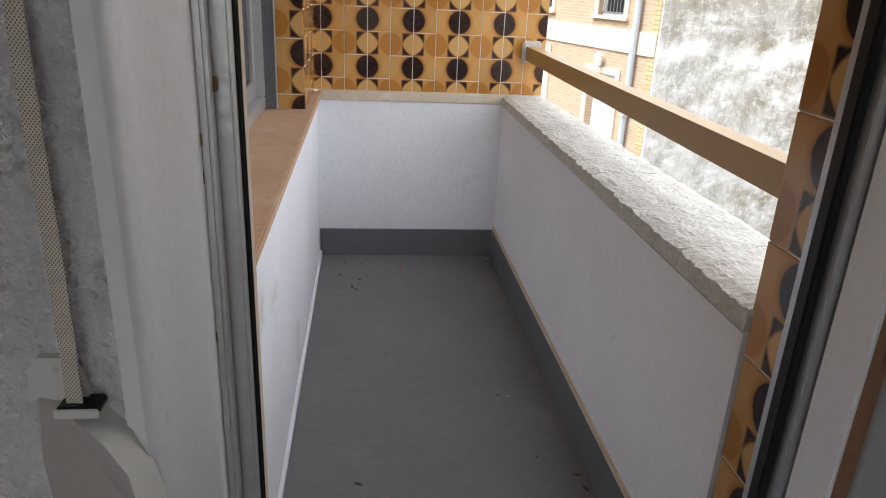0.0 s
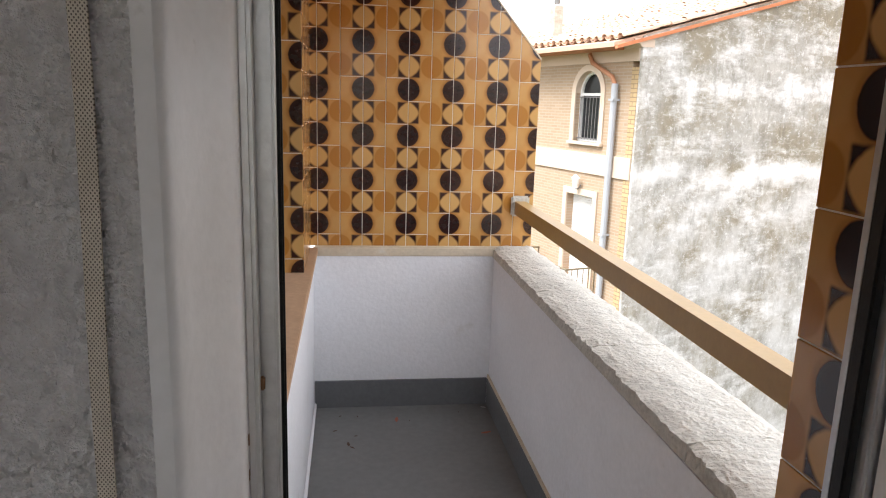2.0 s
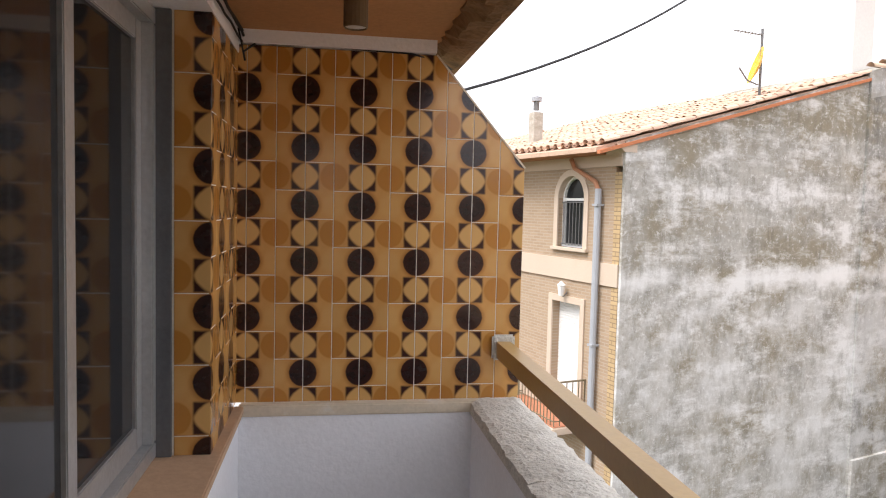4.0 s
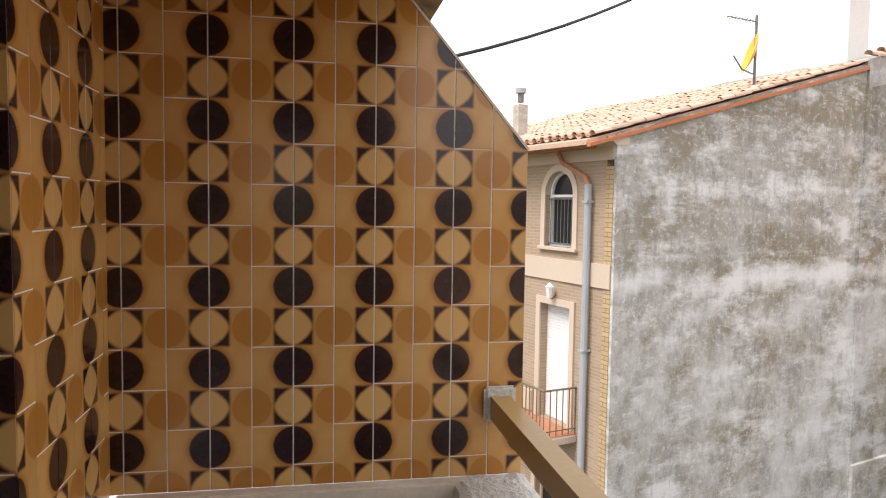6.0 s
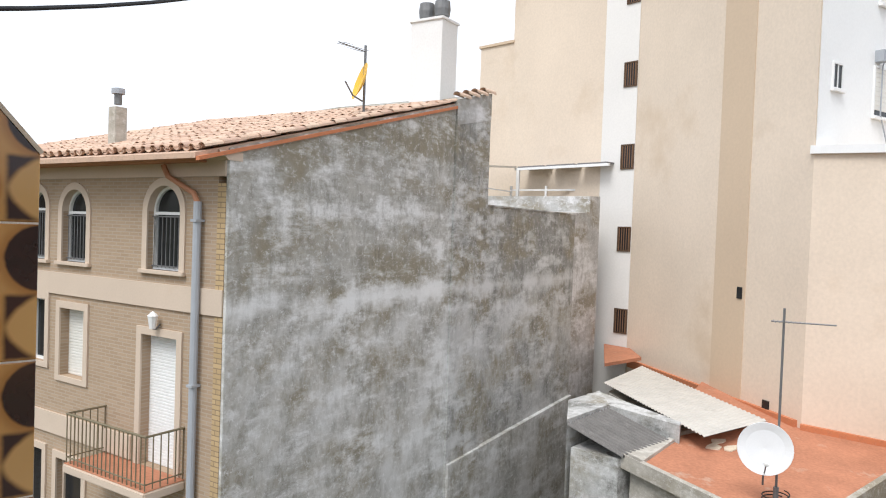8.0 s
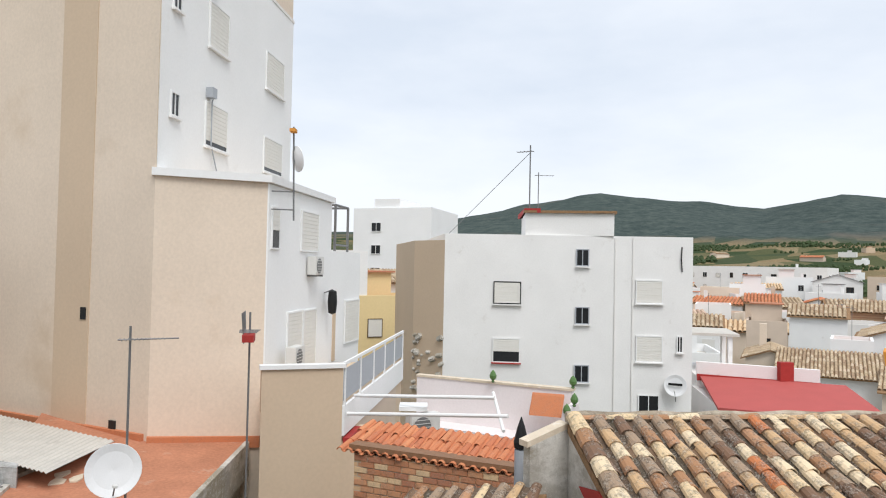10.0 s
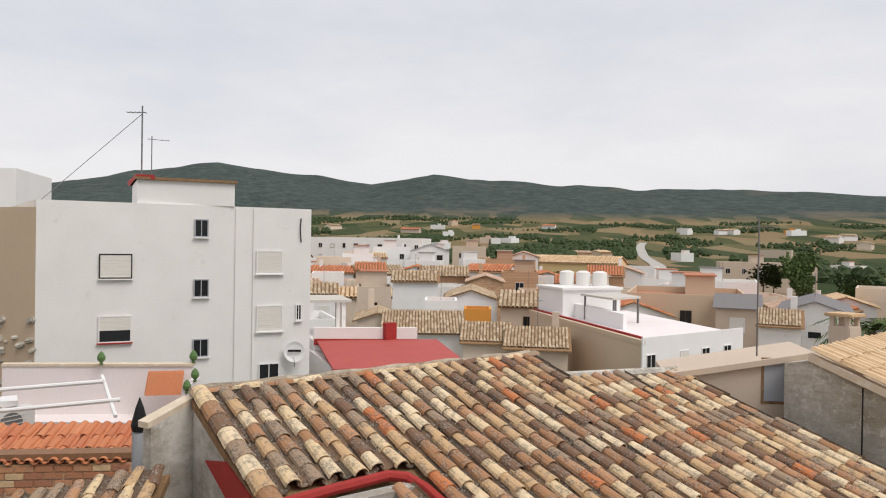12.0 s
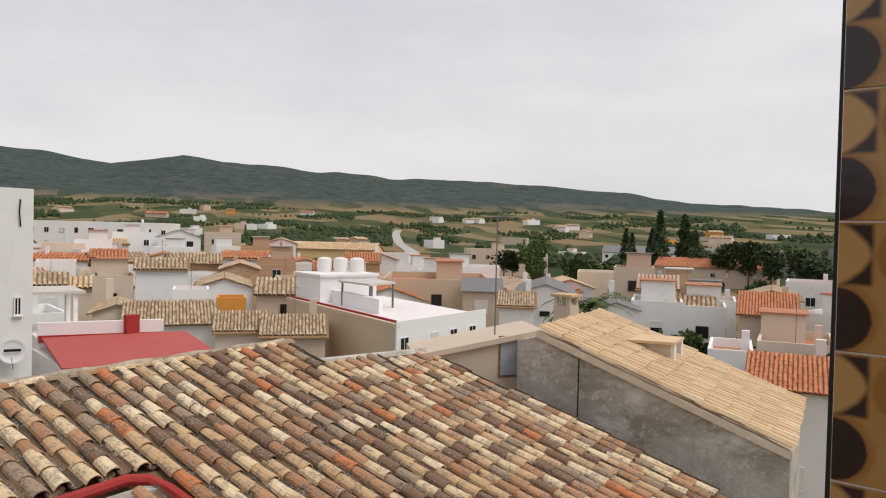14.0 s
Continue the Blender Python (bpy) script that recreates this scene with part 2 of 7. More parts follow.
GLASS = glass("window_glass")
DARK_GLASS = material("dark_window_glass", (0.02, 0.022, 0.025), rough=0.06, spread=0.1, bump=0, spec=0.6)


def clip(poly, a, b, c):
    """The part of a polygon with a*x + b*y <= c."""
    out = []
    for p, q in zip(poly, poly[1:] + poly[:1]):
        dp, dq = a * p[0] + b * p[1] - c, a * q[0] + b * q[1] - c
        if dp <= 0:
            out.append(p)
        if (dp < 0 < dq) or (dq < 0 < dp):
            k = dp / (dp - dq)
            out.append((p[0] + k * (q[0] - p[0]), p[1] + k * (q[1] - p[1])))
    return out


TILE_MESHES = {}


def tile_mesh(poly):
    """A thin tile with a chamfered face, lying in x, z, its face towards -y."""
    key = tuple((round(x, 4), round(z, 4)) for x, z in poly)
    if key not in TILE_MESHES:
        cx, cz = sum(p[0] for p in poly) / len(poly), sum(p[1] for p in poly) / len(poly)
        rings = []
        verts = []
        for inset, y in ((0.0, 0.0), (0.0, -0.005), (0.0012, -0.0065)):
            r = []
            for x, z in poly:
                d = math.hypot(x - cx, z - cz) or 1
                r.append(len(verts))
                verts.append((x - (x - cx) / d * inset * 1.4, y, z - (z - cz) / d * inset * 1.4))
            rings.append(r)
        k = len(poly)
        faces = [tuple(rings[2])]
        for lo, hi in zip(rings, rings[1:]):
            faces += [(lo[i], lo[(i + 1) % k], hi[(i + 1) % k], hi[i]) for i in range(k)]
        me = bpy.data.meshes.new("tile")
        me.from_pydata(verts, [], faces)
        me.materials.append(TILE)
        TILE_MESHES[key] = me
    return TILE_MESHES[key]


def tiled(parent, origin, along, normal, u0, u1, v0, v1, axis=0.0, row=0.52, cuts=()):
    """Tiles 110 x 220 mm on a wall: origin + u*along + v*up, disc columns at u = axis + k*P, disc rows at v = (row + j)*P."""
    a, nn, up = Vector(along), Vector(normal), Vector((0, 0, 1))
    gap = 0.0017
    for k in range(math.floor((u0 - axis) / P) - 1, math.ceil((u1 - axis) / P) + 2):
        for side in (0, 1):
            for j in range(-2, math.ceil((v1 - v0) / P) + 3):
                ax = axis + k * P
                mid = (row - 0.25 + j) * P if side == 0 else (row + 0.25 + j) * P
                lo, hi = (ax - P / 2, ax) if side == 0 else (ax, ax + P / 2)
                poly = [(lo + gap, mid - P / 2 + gap), (hi - gap, mid - P / 2 + gap), (hi - gap, mid + P / 2 - gap), (lo + gap, mid + P / 2 - gap)]
                for c in ((-1, 0, -u0), (1, 0, u1), (0, -1, -v0), (0, 1, v1), *cuts):
                    poly = clip(poly, *c)
                    if len(poly) < 3:
                        break
                if len(poly) < 3 or max(p[0] for p in poly) - min(p[0] for p in poly) < 0.006 or max(p[1] for p in poly) - min(p[1] for p in poly) < 0.006:
                    continue
                s = 1 if side == 0 else -1
                ox, oz = (ax - P / 2, mid) if side == 0 else (ax + P / 2, mid)
                local = [(s * (x - ox), s * (z - oz)) for x, z in poly]
                ob = new("tile", tile_mesh(local))
                ob.parent = parent
                o = Vector(origin) + a * ox + up * oz
                ob.matrix_local = Matrix(((s * a.x, -nn.x, 0, o.x), (s * a.y, -nn.y, 0, o.y), (0, 0, s, o.z), (0, 0, 0, 1)))


# ---- balcony shell ----
P, ZP, YW = 0.22, 0.85, 3.5
setting("floor", box(-0.25, 0.70, -0.25, 1.25, 3.7, 0.0), FLOOR_PAINT, "grey coated balcony floor with dry debris", "floor")
setting("wall_end_low", box(-0.35, 3.46, -3, 1.1, 3.75, 0.805), PARAPET_WHITE, "white painted low wall at the balcony's end", "wall")
cut = [(-0.035, 0), (1.093, 0), (1.093, 4.27 * P), (3.28 * P, 6.24 * P), (-0.035, 6.24 * P)]
end_wall = setting("wall_end", extrude(cut, (0, YW + 0.0022, ZP), (1, 0, 0), (0, 0, 1), (0, 0.10, 0)), GROUT, "brown patterned tiled end wall with a slanted corner", "wall")
ex, ez = 1.093 - 3.28 * P, (4.27 - 6.24) * P
na, nb = -ez, ex
nc = na * 1.093 + nb * 4.27 * P
tiled(end_wall, (0, YW + 0.0065, ZP), (1, 0, 0), (0, -1, 0), -0.035, 1.093, 0, 6.24 * P, cuts=((na, nb, nc),))
part("edge_trim", extrude([(0, 0), (1, 0), (1, 0.012), (0, 0.012)], (3.28 * P, YW - 0.002, ZP + 6.24 * P), (ex, 0, ez), (na, 0, nb), (0, 0.10, 0)), CREAM_CAP, end_wall)
setting("trim_end_ledge", box(-0.02, 3.452, 0.805, 0.93, 3.50, 0.852, bevel=0.006), CREAM_CAP, "cream painted ledge under the tiles", "ledge")
setting("wall_end_top", box(-0.35, 3.47, 2.226, 0.72, 3.75, 2.29), PARAPET_WHITE, "rough white strip above the tiles", "wall")
setting("wall_parapet", prism([(0.893, 3.46), (0.893, 1.052), (1.15, 1.052), (1.09, 3.46)], -3, 0.80), PARAPET_WHITE, "white painted balcony parapet", "wall")

# coping slabs with open joints
def coping():
    rng = random.Random(4)
    ys = [3.499, 2.62, 1.985, 1.36, 1.056]
    for y1, y0 in zip(ys, ys[1:]):
        b2 = bmesh.new()
        n = 26
        cols = []
        for i in range(n + 1):
            y = y1 - 0.002 + (y0 + 0.004 - y1) * i / n
            t = (3.5 - y) / 2.4
            xi, xo = 0.884 + 0.012 * t, 1.102 + 0.06 * t
            ring = []
            for j in range(9):
                x = xi + (xo - xi) * j / 8
                w = 0.004 if 0 < j < 8 else 0.008
                ring.append((x + rng.uniform(-w, w) * 0.6, y, 0.852 + rng.uniform(-0.003, 0.003) - (0.008 if j in (0, 8) else 0)))
            cols.append([b2.verts.new(p) for p in ring] + [b2.verts.new((xo, y, 0.802)), b2.verts.new((xi, y, 0.802))])
        for c, d in zip(cols, cols[1:]):
            for j in range(len(c)):
                k = (j + 1) % len(c)
                b2.faces.new((c[j], d[j], d[k], c[k]))
        b2.faces.new(cols[0]), b2.faces.new(cols[-1][::-1])
        yield b2


cope = thing("parapet_coping", "pale pitted limestone coping slabs on the parapet", "coping")
for b2 in coping():
    part("coping_slab", b2, CAP_STONE, cope)

skirt = setting("baseboard", box(-0.016, 3.448, 0.0, 0.882, 3.462, 0.145), SKIRT_PAINT, "dark grey coated skirting", "baseboard")
setting("baseboard_parapet", prism([(0.882, 3.446), (0.882, 1.054), (0.8925, 1.054), (0.8925, 3.446)], 0.0, 0.145), SKIRT_PAINT, "dark grey coated skirting", "baseboard")
setting("trim_skirting_line", prism([(0.885, 3.458), (0.885, 1.054), (0.8925, 1.054), (0.8925, 3.458)], 0.145, 0.162), CREAM_CAP, "stained cream line above the skirting", "trim")

# window wall
setting("wall_window_low", box(-0.35, 0.86, -3, -0.02, 3.46, 0.82), PARAPET_WHITE, "white painted wall under the window", "wall")
setting("trim_floor_edge", box(-0.022, 0.86, 0.0, -0.008, 3.446, 0.03, bevel=0.004), PARAPET_WHITE, "white line along the floor", "trim")
setting("window_sill", box(-0.27, 0.86, 0.82, 0.002, 3.452, 0.85, bevel=0.004), SILL_STONE, "brown stone window sill", "window sill")
pier_far = setting("wall_pier_far", box(-0.35, 2.9322, 0.85, -0.0352, 3.50, 2.19), GROUT, "brown patterned tiled pier beside the window", "wall")
tiled(pier_far, (-0.0395, 0, ZP), (0, 1, 0), (1, 0, 0), 2.931, 3.4985, 0.0, 1.34, axis=3.13, row=0.02)
tiled(pier_far, (0, 2.9365, ZP), (1, 0, 0), (0, -1, 0), -0.145, -0.033, 0.0, 1.34, axis=-0.033, row=0.02)
# dark grey strip added over the gap between window and tiles
part("side_track", box(-0.30, 2.914, 0.852, -0.147, 2.9318, 2.188), DARK_ALU, pier_far, "dark grey strip covering the gap beside the window")
pier_near = setting("wall_pier_near", box(-0.35, 0.86, 0.85, -0.0352, 1.484, 2.19), GROUT, "brown patterned tiled pier between door and window", "wall")
tiled(pier_near, (-0.0395, 0, ZP), (0, 1, 0), (1, 0, 0), 0.861, 1.43, 0.0, 1.34, axis=1.265, row=0.30)
part("edge_strip", box(-0.0352, 1.432, 0.852, -0.030, 1.486, 2.19), CREAM_CAP, pier_near, "tan edge strip")
setting("wall_lintel", box(-0.35, 0.86, 2.19, -0.03, 3.5, 2.9), PARAPET_WHITE, "white plastered beam above the window", "wall")
setting("ceiling", box(-0.03, 0.86, 2.275, 0.74, 3.75, 2.45), SOFFIT_PAINT, "peeling ochre balcony soffit", "ceiling")


def spalled_edge():
    rng = random.Random(7)
    b2 = bmesh.new()
    cols = []
    for i in range(60):
        y = 3.95 - (3.95 - 0.9) * i / 59
        j = lambda s: rng.uniform(-s, s)
        ring = [(0.735 + j(0.012), 2.275 + j(0.008)), (0.765 + j(0.008), 2.243 + j(0.010)), (0.80, 2.232 + j(0.008)), (0.838 + j(0.004), 2.222 + j(0.004)), (0.862, 2.226), (0.862, 2.45), (0.735, 2.45)]
        cols.append([b2.verts.new((x, y, z)) for x, z in ring])
    for c, d in zip(cols, cols[1:]):
        for k in range(7):
            b2.faces.new((c[k], c[(k + 1) % 7], d[(k + 1) % 7], d[k]))
    b2.faces.new(cols[0]), b2.faces.new(cols[-1])
    return b2


setting("ceiling_edge", spalled_edge(), SPALLED, "spalled brown slab edge", "slab edge")

# sliding window
win = thing("sliding_window", "grey aluminium sliding window with dark reflecting glass", "window")
y0, y1, z0, z1 = 1.488, 2.928, 0.852, 2.188
for nm, q in (("frame_bottom", (y0, z0, y1, z0 + 0.05)), ("frame_top", (y0, z1 - 0.05, y1, z1)), ("frame_side", (y0, z0 + 0.05, y0 + 0.05, z1 - 0.05)), ("frame_side", (y1 - 0.05, z0 + 0.05, y1, z1 - 0.05))):
    part(nm, box(-0.265, q[0], q[1], -0.19, q[2], q[3], bevel=0.004), ALU, win)
for i, (a, c, x) in enumerate(((y0 + 0.05, 2.25, -0.215), (2.17, y1 - 0.05, -0.25))):
    sash = part("sash", box(x, a, z0 + 0.05, x + 0.03, a + 0.055, z1 - 0.05, bevel=0.003), ALU, win)
    part("sash_stile", box(x, c - 0.055, z0 + 0.05, x + 0.03, c, z1 - 0.05, bevel=0.003), ALU, sash)
    part("sash_rail", box(x, a + 0.055, z0 + 0.05, x + 0.03, c - 0.055, z0 + 0.12, bevel=0.003), ALU, sash)
    part("sash_rail", box(x, a + 0.055, z1 - 0.11, x + 0.03, c - 0.055, z1 - 0.05, bevel=0.003), ALU, sash)
    part("pane", box(x + 0.011, a + 0.05, z0 + 0.115, x + 0.017, c - 0.05, z1 - 0.105), DARK_GLASS, sash)

# hand rail
rail = thing("hand_rail", "ochre painted flat metal hand rail above the parapet", "rail")
part("bar", prism([(0.993, 3.499), (0.972, 1.05), (1.022, 1.05), (1.050, 3.499)], 1.022, 1.088), RAIL_PAINT, rail)
part("plaster_patch", box(0.975, 3.478, 1.01, 1.07, 3.497, 1.115, bevel=0.008), CAP_STONE, rail, "rough white plaster patch")


def tube(points, r, bm=None, sides=8):
    """A round tube along points."""
    bm = bm or bmesh.new()
    pts = [Vector(p) for p in points]
    rings = []
    for i, p in enumerate(pts):
        d = (pts[min(i + 1, len(pts) - 1)] - pts[max(i - 1, 0)]).normalized()
        s = d.cross(Vector((0, 0, 1)) if abs(d.z) < 0.95 else Vector((1, 0, 0))).normalized()
        t = s.cross(d)
        rings.append([bm.verts.new(p + r * (math.cos(q) * s + math.sin(q) * t)) for q in (k * 2 * math.pi / sides for k in range(sides))])
    for c, d in zip(rings, rings[1:]):
        for k in range(sides):
            bm.faces.new((c[k], c[(k + 1) % sides], d[(k + 1) % sides], d[k]))
    bm.faces.new(rings[0]), bm.faces.new(rings[-1][::-1])
    return bm


def lathe(profile, bm=None, sides=20, at=(0, 0, 0)):
    """A turned body from (radius, z)."""
    bm = bm or bmesh.new()
    rings = [[bm.verts.new((at[0] + r * math.cos(k * 2 * math.pi / sides), at[1] + r * math.sin(k * 2 * math.pi / sides), at[2] + z)) for k in range(sides)] for r, z in profile]
    for c, d in zip(rings, rings[1:]):
        for k in range(sides):
            bm.faces.new((c[k], c[(k + 1) % sides], d[(k + 1) % sides], d[k]))
    bm.faces.new(rings[0]), bm.faces.new(rings[-1][::-1])
    return bm


def sag(a, b, drop, n=24):
    a, b = Vector(a), Vector(b)
    return [a.lerp(b, i / n) - Vector((0, 0, drop * 4 * (i / n) * (1 - i / n))) for i in range(n + 1)]


# soffit lamp
lamp = thing("soffit_lamp", "small brown cylindrical lamp under the soffit", "lamp")
part("body", lathe([(0.0, 0.0), (0.036, 0.0), (0.038, -0.004), (0.038, -0.096), (0.035, -0.10), (0.033, -0.094)], at=(0.39, 2.955, 2.275)), material("lamp_brown", (0.16, 0.11, 0.06), rough=0.5), lamp)
part("diffuser", lathe([(0.0, -0.088), (0.033, -0.088), (0.033, -0.095), (0.0, -0.097)], at=(0.39, 2.955, 2.275)), PLASTIC, lamp, "white diffuser")

# cables along the beam and the end wall
rng = random.Random(3)
for i, (x, z) in enumerate(((-0.018, 2.262), (-0.012, 2.247), (-0.02, 2.228))):
    pts = [(x + rng.uniform(-0.003, 0.006), 0.9 + 2.58 * k / 26, z + rng.uniform(-0.006, 0.006)) for k in range(27)]
    tagged(link("cable", tube(pts, 0.004 + 0.001 * (i == 1)), BLACK_CABLE), "black cable clipped along the white beam", "cable", "beam cables")
tagged(link("cable", tube([(-0.015, 3.485, 2.262), (-0.01, 3.487, 2.236), (0.1, 3.49, 2.227), (0.3, 3.491, 2.231), (0.5, 3.49, 2.224), (0.62, 3.491, 2.222), (0.75, 3.52, 2.20), (0.80, 3.6, 2.19)], 0.0035), BLACK_CABLE), "thin black cable along the top of the tiles", "cable", "beam cables")
tagged(link("cable", tube([(-0.02, 3.40, 2.26), (0.0, 3.43, 2.15), (-0.01, 3.47, 2.19), (0.03, 3.487, 2.225)], 0.004), BLACK_CABLE), "drooping black cable loop", "cable", "beam cables")

# ---- door ----
near_pier = setting("wall_door_pier", box(0.9022, 0.935, 0.0, 1.034, 1.0478, 2.275), GROUT, "narrow tiled pier beside the balcony door", "wall")
tiled(near_pier, (0.9065, 0, ZP), (0, -1, 0), (-1, 0, 0), -1.05, -0.932, -0.85, 1.42, axis=-0.937, row=0.35)
tiled(near_pier, (0, 1.0435, ZP), (-1, 0, 0), (0, 1, 0), -1.039, -0.90, 0.0, 1.42, axis=-1.035, row=0.35)
setting("wall_room_right", box(0.96, -3.0, -3, 1.03, 0.935, 2.9), PARAPET_WHITE, "outer wall of the room", "wall")
setting("wall_room_front", box(-1.6, 0.60, -3, -0.012, 0.86, 2.7), ROUGH_PLASTER, "rough grey plastered wall beside the door", "wall")
setting("wall_room_lintel", box(-0.012, 0.60, 2.12, 0.96, 0.86, 2.7), ROUGH_PLASTER, "plaster above the door", "wall")
setting("wall_room_left", box(-1.75, -3.0, 0, -1.6, 0.86, 2.7), ROUGH_PLASTER, "room wall", "wall")
# unseen back wall; its opening is added to brighten the plaster by the door
back = box(-1.75, -3.15, 0, 1.03, -3.0, 0.3)
box(-1.75, -3.15, 2.25, 1.03, -3.0, 2.7, back), box(-1.75, -3.15, 0.3, -1.25, -3.0, 2.25, back), box(0.55, -3.15, 0.3, 1.03, -3.0, 2.25, back), box(-1.25, -3.15, 0.3, 0.55, -3.0, 0.6, back)
setting("wall_room_back", back, ROUGH_PLASTER, "unseen room wall with an opening added to let in light", "wall")
setting("floor_room", box(-1.75, -3.15, -0.25, 1.03, 0.70, 0.02), INNER_FLOOR, "room floor", "floor")
setting("ceiling_room", box(-1.75, -3.15, 2.55, 1.03, 0.60, 2.7), INNER_CEILING, "room ceiling", "ceiling")
casing = setting("door_reveal", prism([(-0.012, 0.596), (0.004, 0.597), (0.011, 0.61), (0.014, 0.64), (0.026, 0.69), (0.040, 0.715), (0.045, 0.747), (-0.012, 0.747)], 0.0, 2.12), FRAME_PAINT, "worn white painted door casing", "door frame")
casing.data.polygons.foreach_set("use_smooth", [len(f.vertices) == 4 and f.center.x > 0.005 for f in casing.data.polygons])
dframe = setting("door_1", box(-0.012, 0.747, 0.0, 0.056, 0.776, 2.12, bevel=0.004), ALU, "grey aluminium balcony door frame", "door frame")
part("frame_rebate", box(-0.012, 0.776, 0.0, 0.0755, 0.799, 2.12, bevel=0.003), ALU, dframe)
part("gasket", box(0.02, 0.799, 0.0, 0.081, 0.806, 2.12, bevel=0.002), RUBBER, dframe, "black rubber gasket")
part("outer_edge", box(-0.012, 0.806, 0.0, 0.076, 0.86, 2.12, bevel=0.003), CREAM_CAP, dframe)
for x, y, z in ((0.0415, 0.745, 0.967), (0.0415, 0.745, 1.202), (0.041, 0.745, 1.160), (0.040, 0.745, 1.321), (0.0562, 0.772, 1.256)):
    part("paint_chip", box(x - 0.003, y - 0.003, z - 0.008, x + 0.004, y + 0.003, z + 0.008, bevel=0.0015), BROWN_STRIP, dframe, "brown chip in the paint")
part("jamb", box(0.820, 0.77, 0.0, 0.898, 0.815, 2.12, bevel=0.004), ALU, dframe)
part("gasket", box(0.804, 0.787, 0.0, 0.820, 0.812, 2.12, bevel=0.003), RUBBER, dframe, "black rubber gasket")
part("outer_bead", box(0.808, 0.812, 0.0, 0.820, 0.83, 2.12, bevel=0.003), ALU, dframe)
part("outer_jamb", box(0.898, 0.815, 0.0, 0.96, 0.935, 2.12), DARK_ALU, dframe, "dark joint between door and pier")
part("threshold", box(-0.012, 0.70, -0.01, 0.90, 0.86, 0.03, bevel=0.005), ALU, dframe)
leaf = thing("balcony_door_leaf", "open white balcony door leaf with a grey panel", "door")
part("stile", box(0.828, 0.685, 0.03, 0.872, 0.765, 2.08, bevel=0.004), FRAME_PAINT, leaf)
part("brown_strip", box(0.832, 0.668, 0.03, 0.866, 0.685, 2.08), BROWN_STRIP, leaf)
part("panel", box(0.84, 0.06, 0.13, 0.862, 0.668, 2.0), LEAF_GREY, leaf)
part("bottom_rail", box(0.828, 0.06, 0.03, 0.872, 0.668, 0.13, bevel=0.004), FRAME_PAINT, leaf)
part("top_rail", box(0.828, 0.06, 2.0, 0.872, 0.668, 2.08, bevel=0.004), FRAME_PAINT, leaf)
part("end_stile", box(0.828, 0.0, 0.03, 0.872, 0.06, 2.08, bevel=0.004), FRAME_PAINT, leaf)
for z in (0.3, 1.8):
    part("hinge", lathe([(0.0, 0), (0.009, 0), (0.009, 0.09), (0.0, 0.09)], at=(0.838, 0.772, z), sides=10), ALU, leaf)

# shutter strap and its winder on the plaster
winder = thing("shutter_winder", "old white plastic shutter strap winder screwed to the plaster", "winder")
FACE = [(-0.084, 0.588, 0.989), (-0.065, 0.580, 0.983), (-0.047, 0.570, 0.974), (-0.023, 0.562, 0.954), (-0.002, 0.555, 0.924), (0.005, 0.553, 0.884), (0.005, 0.553, 0.834), (0.001, 0.555, 0.819), (-0.014, 0.556, 0.825), (-0.076, 0.565, 0.869), (-0.086, 0.578, 0.929)]
BACK = [(-0.094, 0.985), (-0.075, 0.986), (-0.034, 0.978), (-0.006, 0.945), (0.008, 0.905), (0.017, 0.86), (0.018, 0.816), (0.008, 0.79), (-0.009, 0.782), (-0.085, 0.855), (-0.095, 0.93)]


def winder_cover(inset):
    """The sides of the wedge-shaped cover, from the wall to the rim of its face, or the slightly domed face itself."""
    b2 = bmesh.new()
    rim = [b2.verts.new(p) for p in FACE]
    if inset:
        c = sum((Vector(p) for p in FACE), Vector()) / len(FACE)
        dome = [b2.verts.new(Vector(p).lerp(c, 0.12) + Vector((0, -0.003, 0))) for p in FACE]
        for i in range(len(rim)):
            j = (i + 1) % len(rim)
            b2.faces.new((rim[i], rim[j], dome[j], dome[i]))
        b2.faces.new(dome)
    else:
        mid = [b2.verts.new((0.3 * x + 0.7 * p, 0.3 * y + 0.7 * 0.6, 0.3 * z + 0.7 * q)) for (x, y, z), (p, q) in zip(FACE, BACK)]
        low = [b2.verts.new((p, 0.600, q)) for p, q in BACK]
        for r0, r1 in ((rim, mid), (mid, low)):
            for i in range(len(rim)):
                j = (i + 1) % len(rim)
                b2.faces.new((r0[i], r0[j], r1[j], r1[i]))
    return b2


# sides in the lit plastic colour, face with its shade put into the colour
for nm, body in (("cover", part("cover", winder_cover(False), PLASTIC, winder)), ("face", part("face", winder_cover(True), PLASTIC_SHADED, winder, "curved face coloured darker as the shaded side"))):
    body.data.polygons.foreach_set("use_smooth", [len(f.vertices) == 4 for f in body.data.polygons])
part("lug", extrude([(-0.094, 0.985), (-0.092, 1.018), (-0.082, 1.030), (-0.062, 1.030), (-0.048, 1.018), (-0.040, 0.985)], (0, 0.600, 0), (1, 0, 0), (0, 0, 1), (0, -0.010, 0)), PLASTIC, winder)
part("screw", lathe([(0.0, -0.004), (0.004, -0.004), (0.004, 0.0), (0, 0)], sides=8), ALU, winder).matrix_local = pose(-0.066, 0.590, 1.017, 90, 0, 0)
part("slot", box(-0.064, 0.572, 0.980, -0.026, 0.597, 0.988, bevel=0.002), RUBBER, winder, "dark strap slot")
part("slot_lip", box(-0.066, 0.5695, 0.977, -0.026, 0.572, 0.987, bevel=0.001), PLASTIC, winder)
strap = bmesh.new()
pv = []
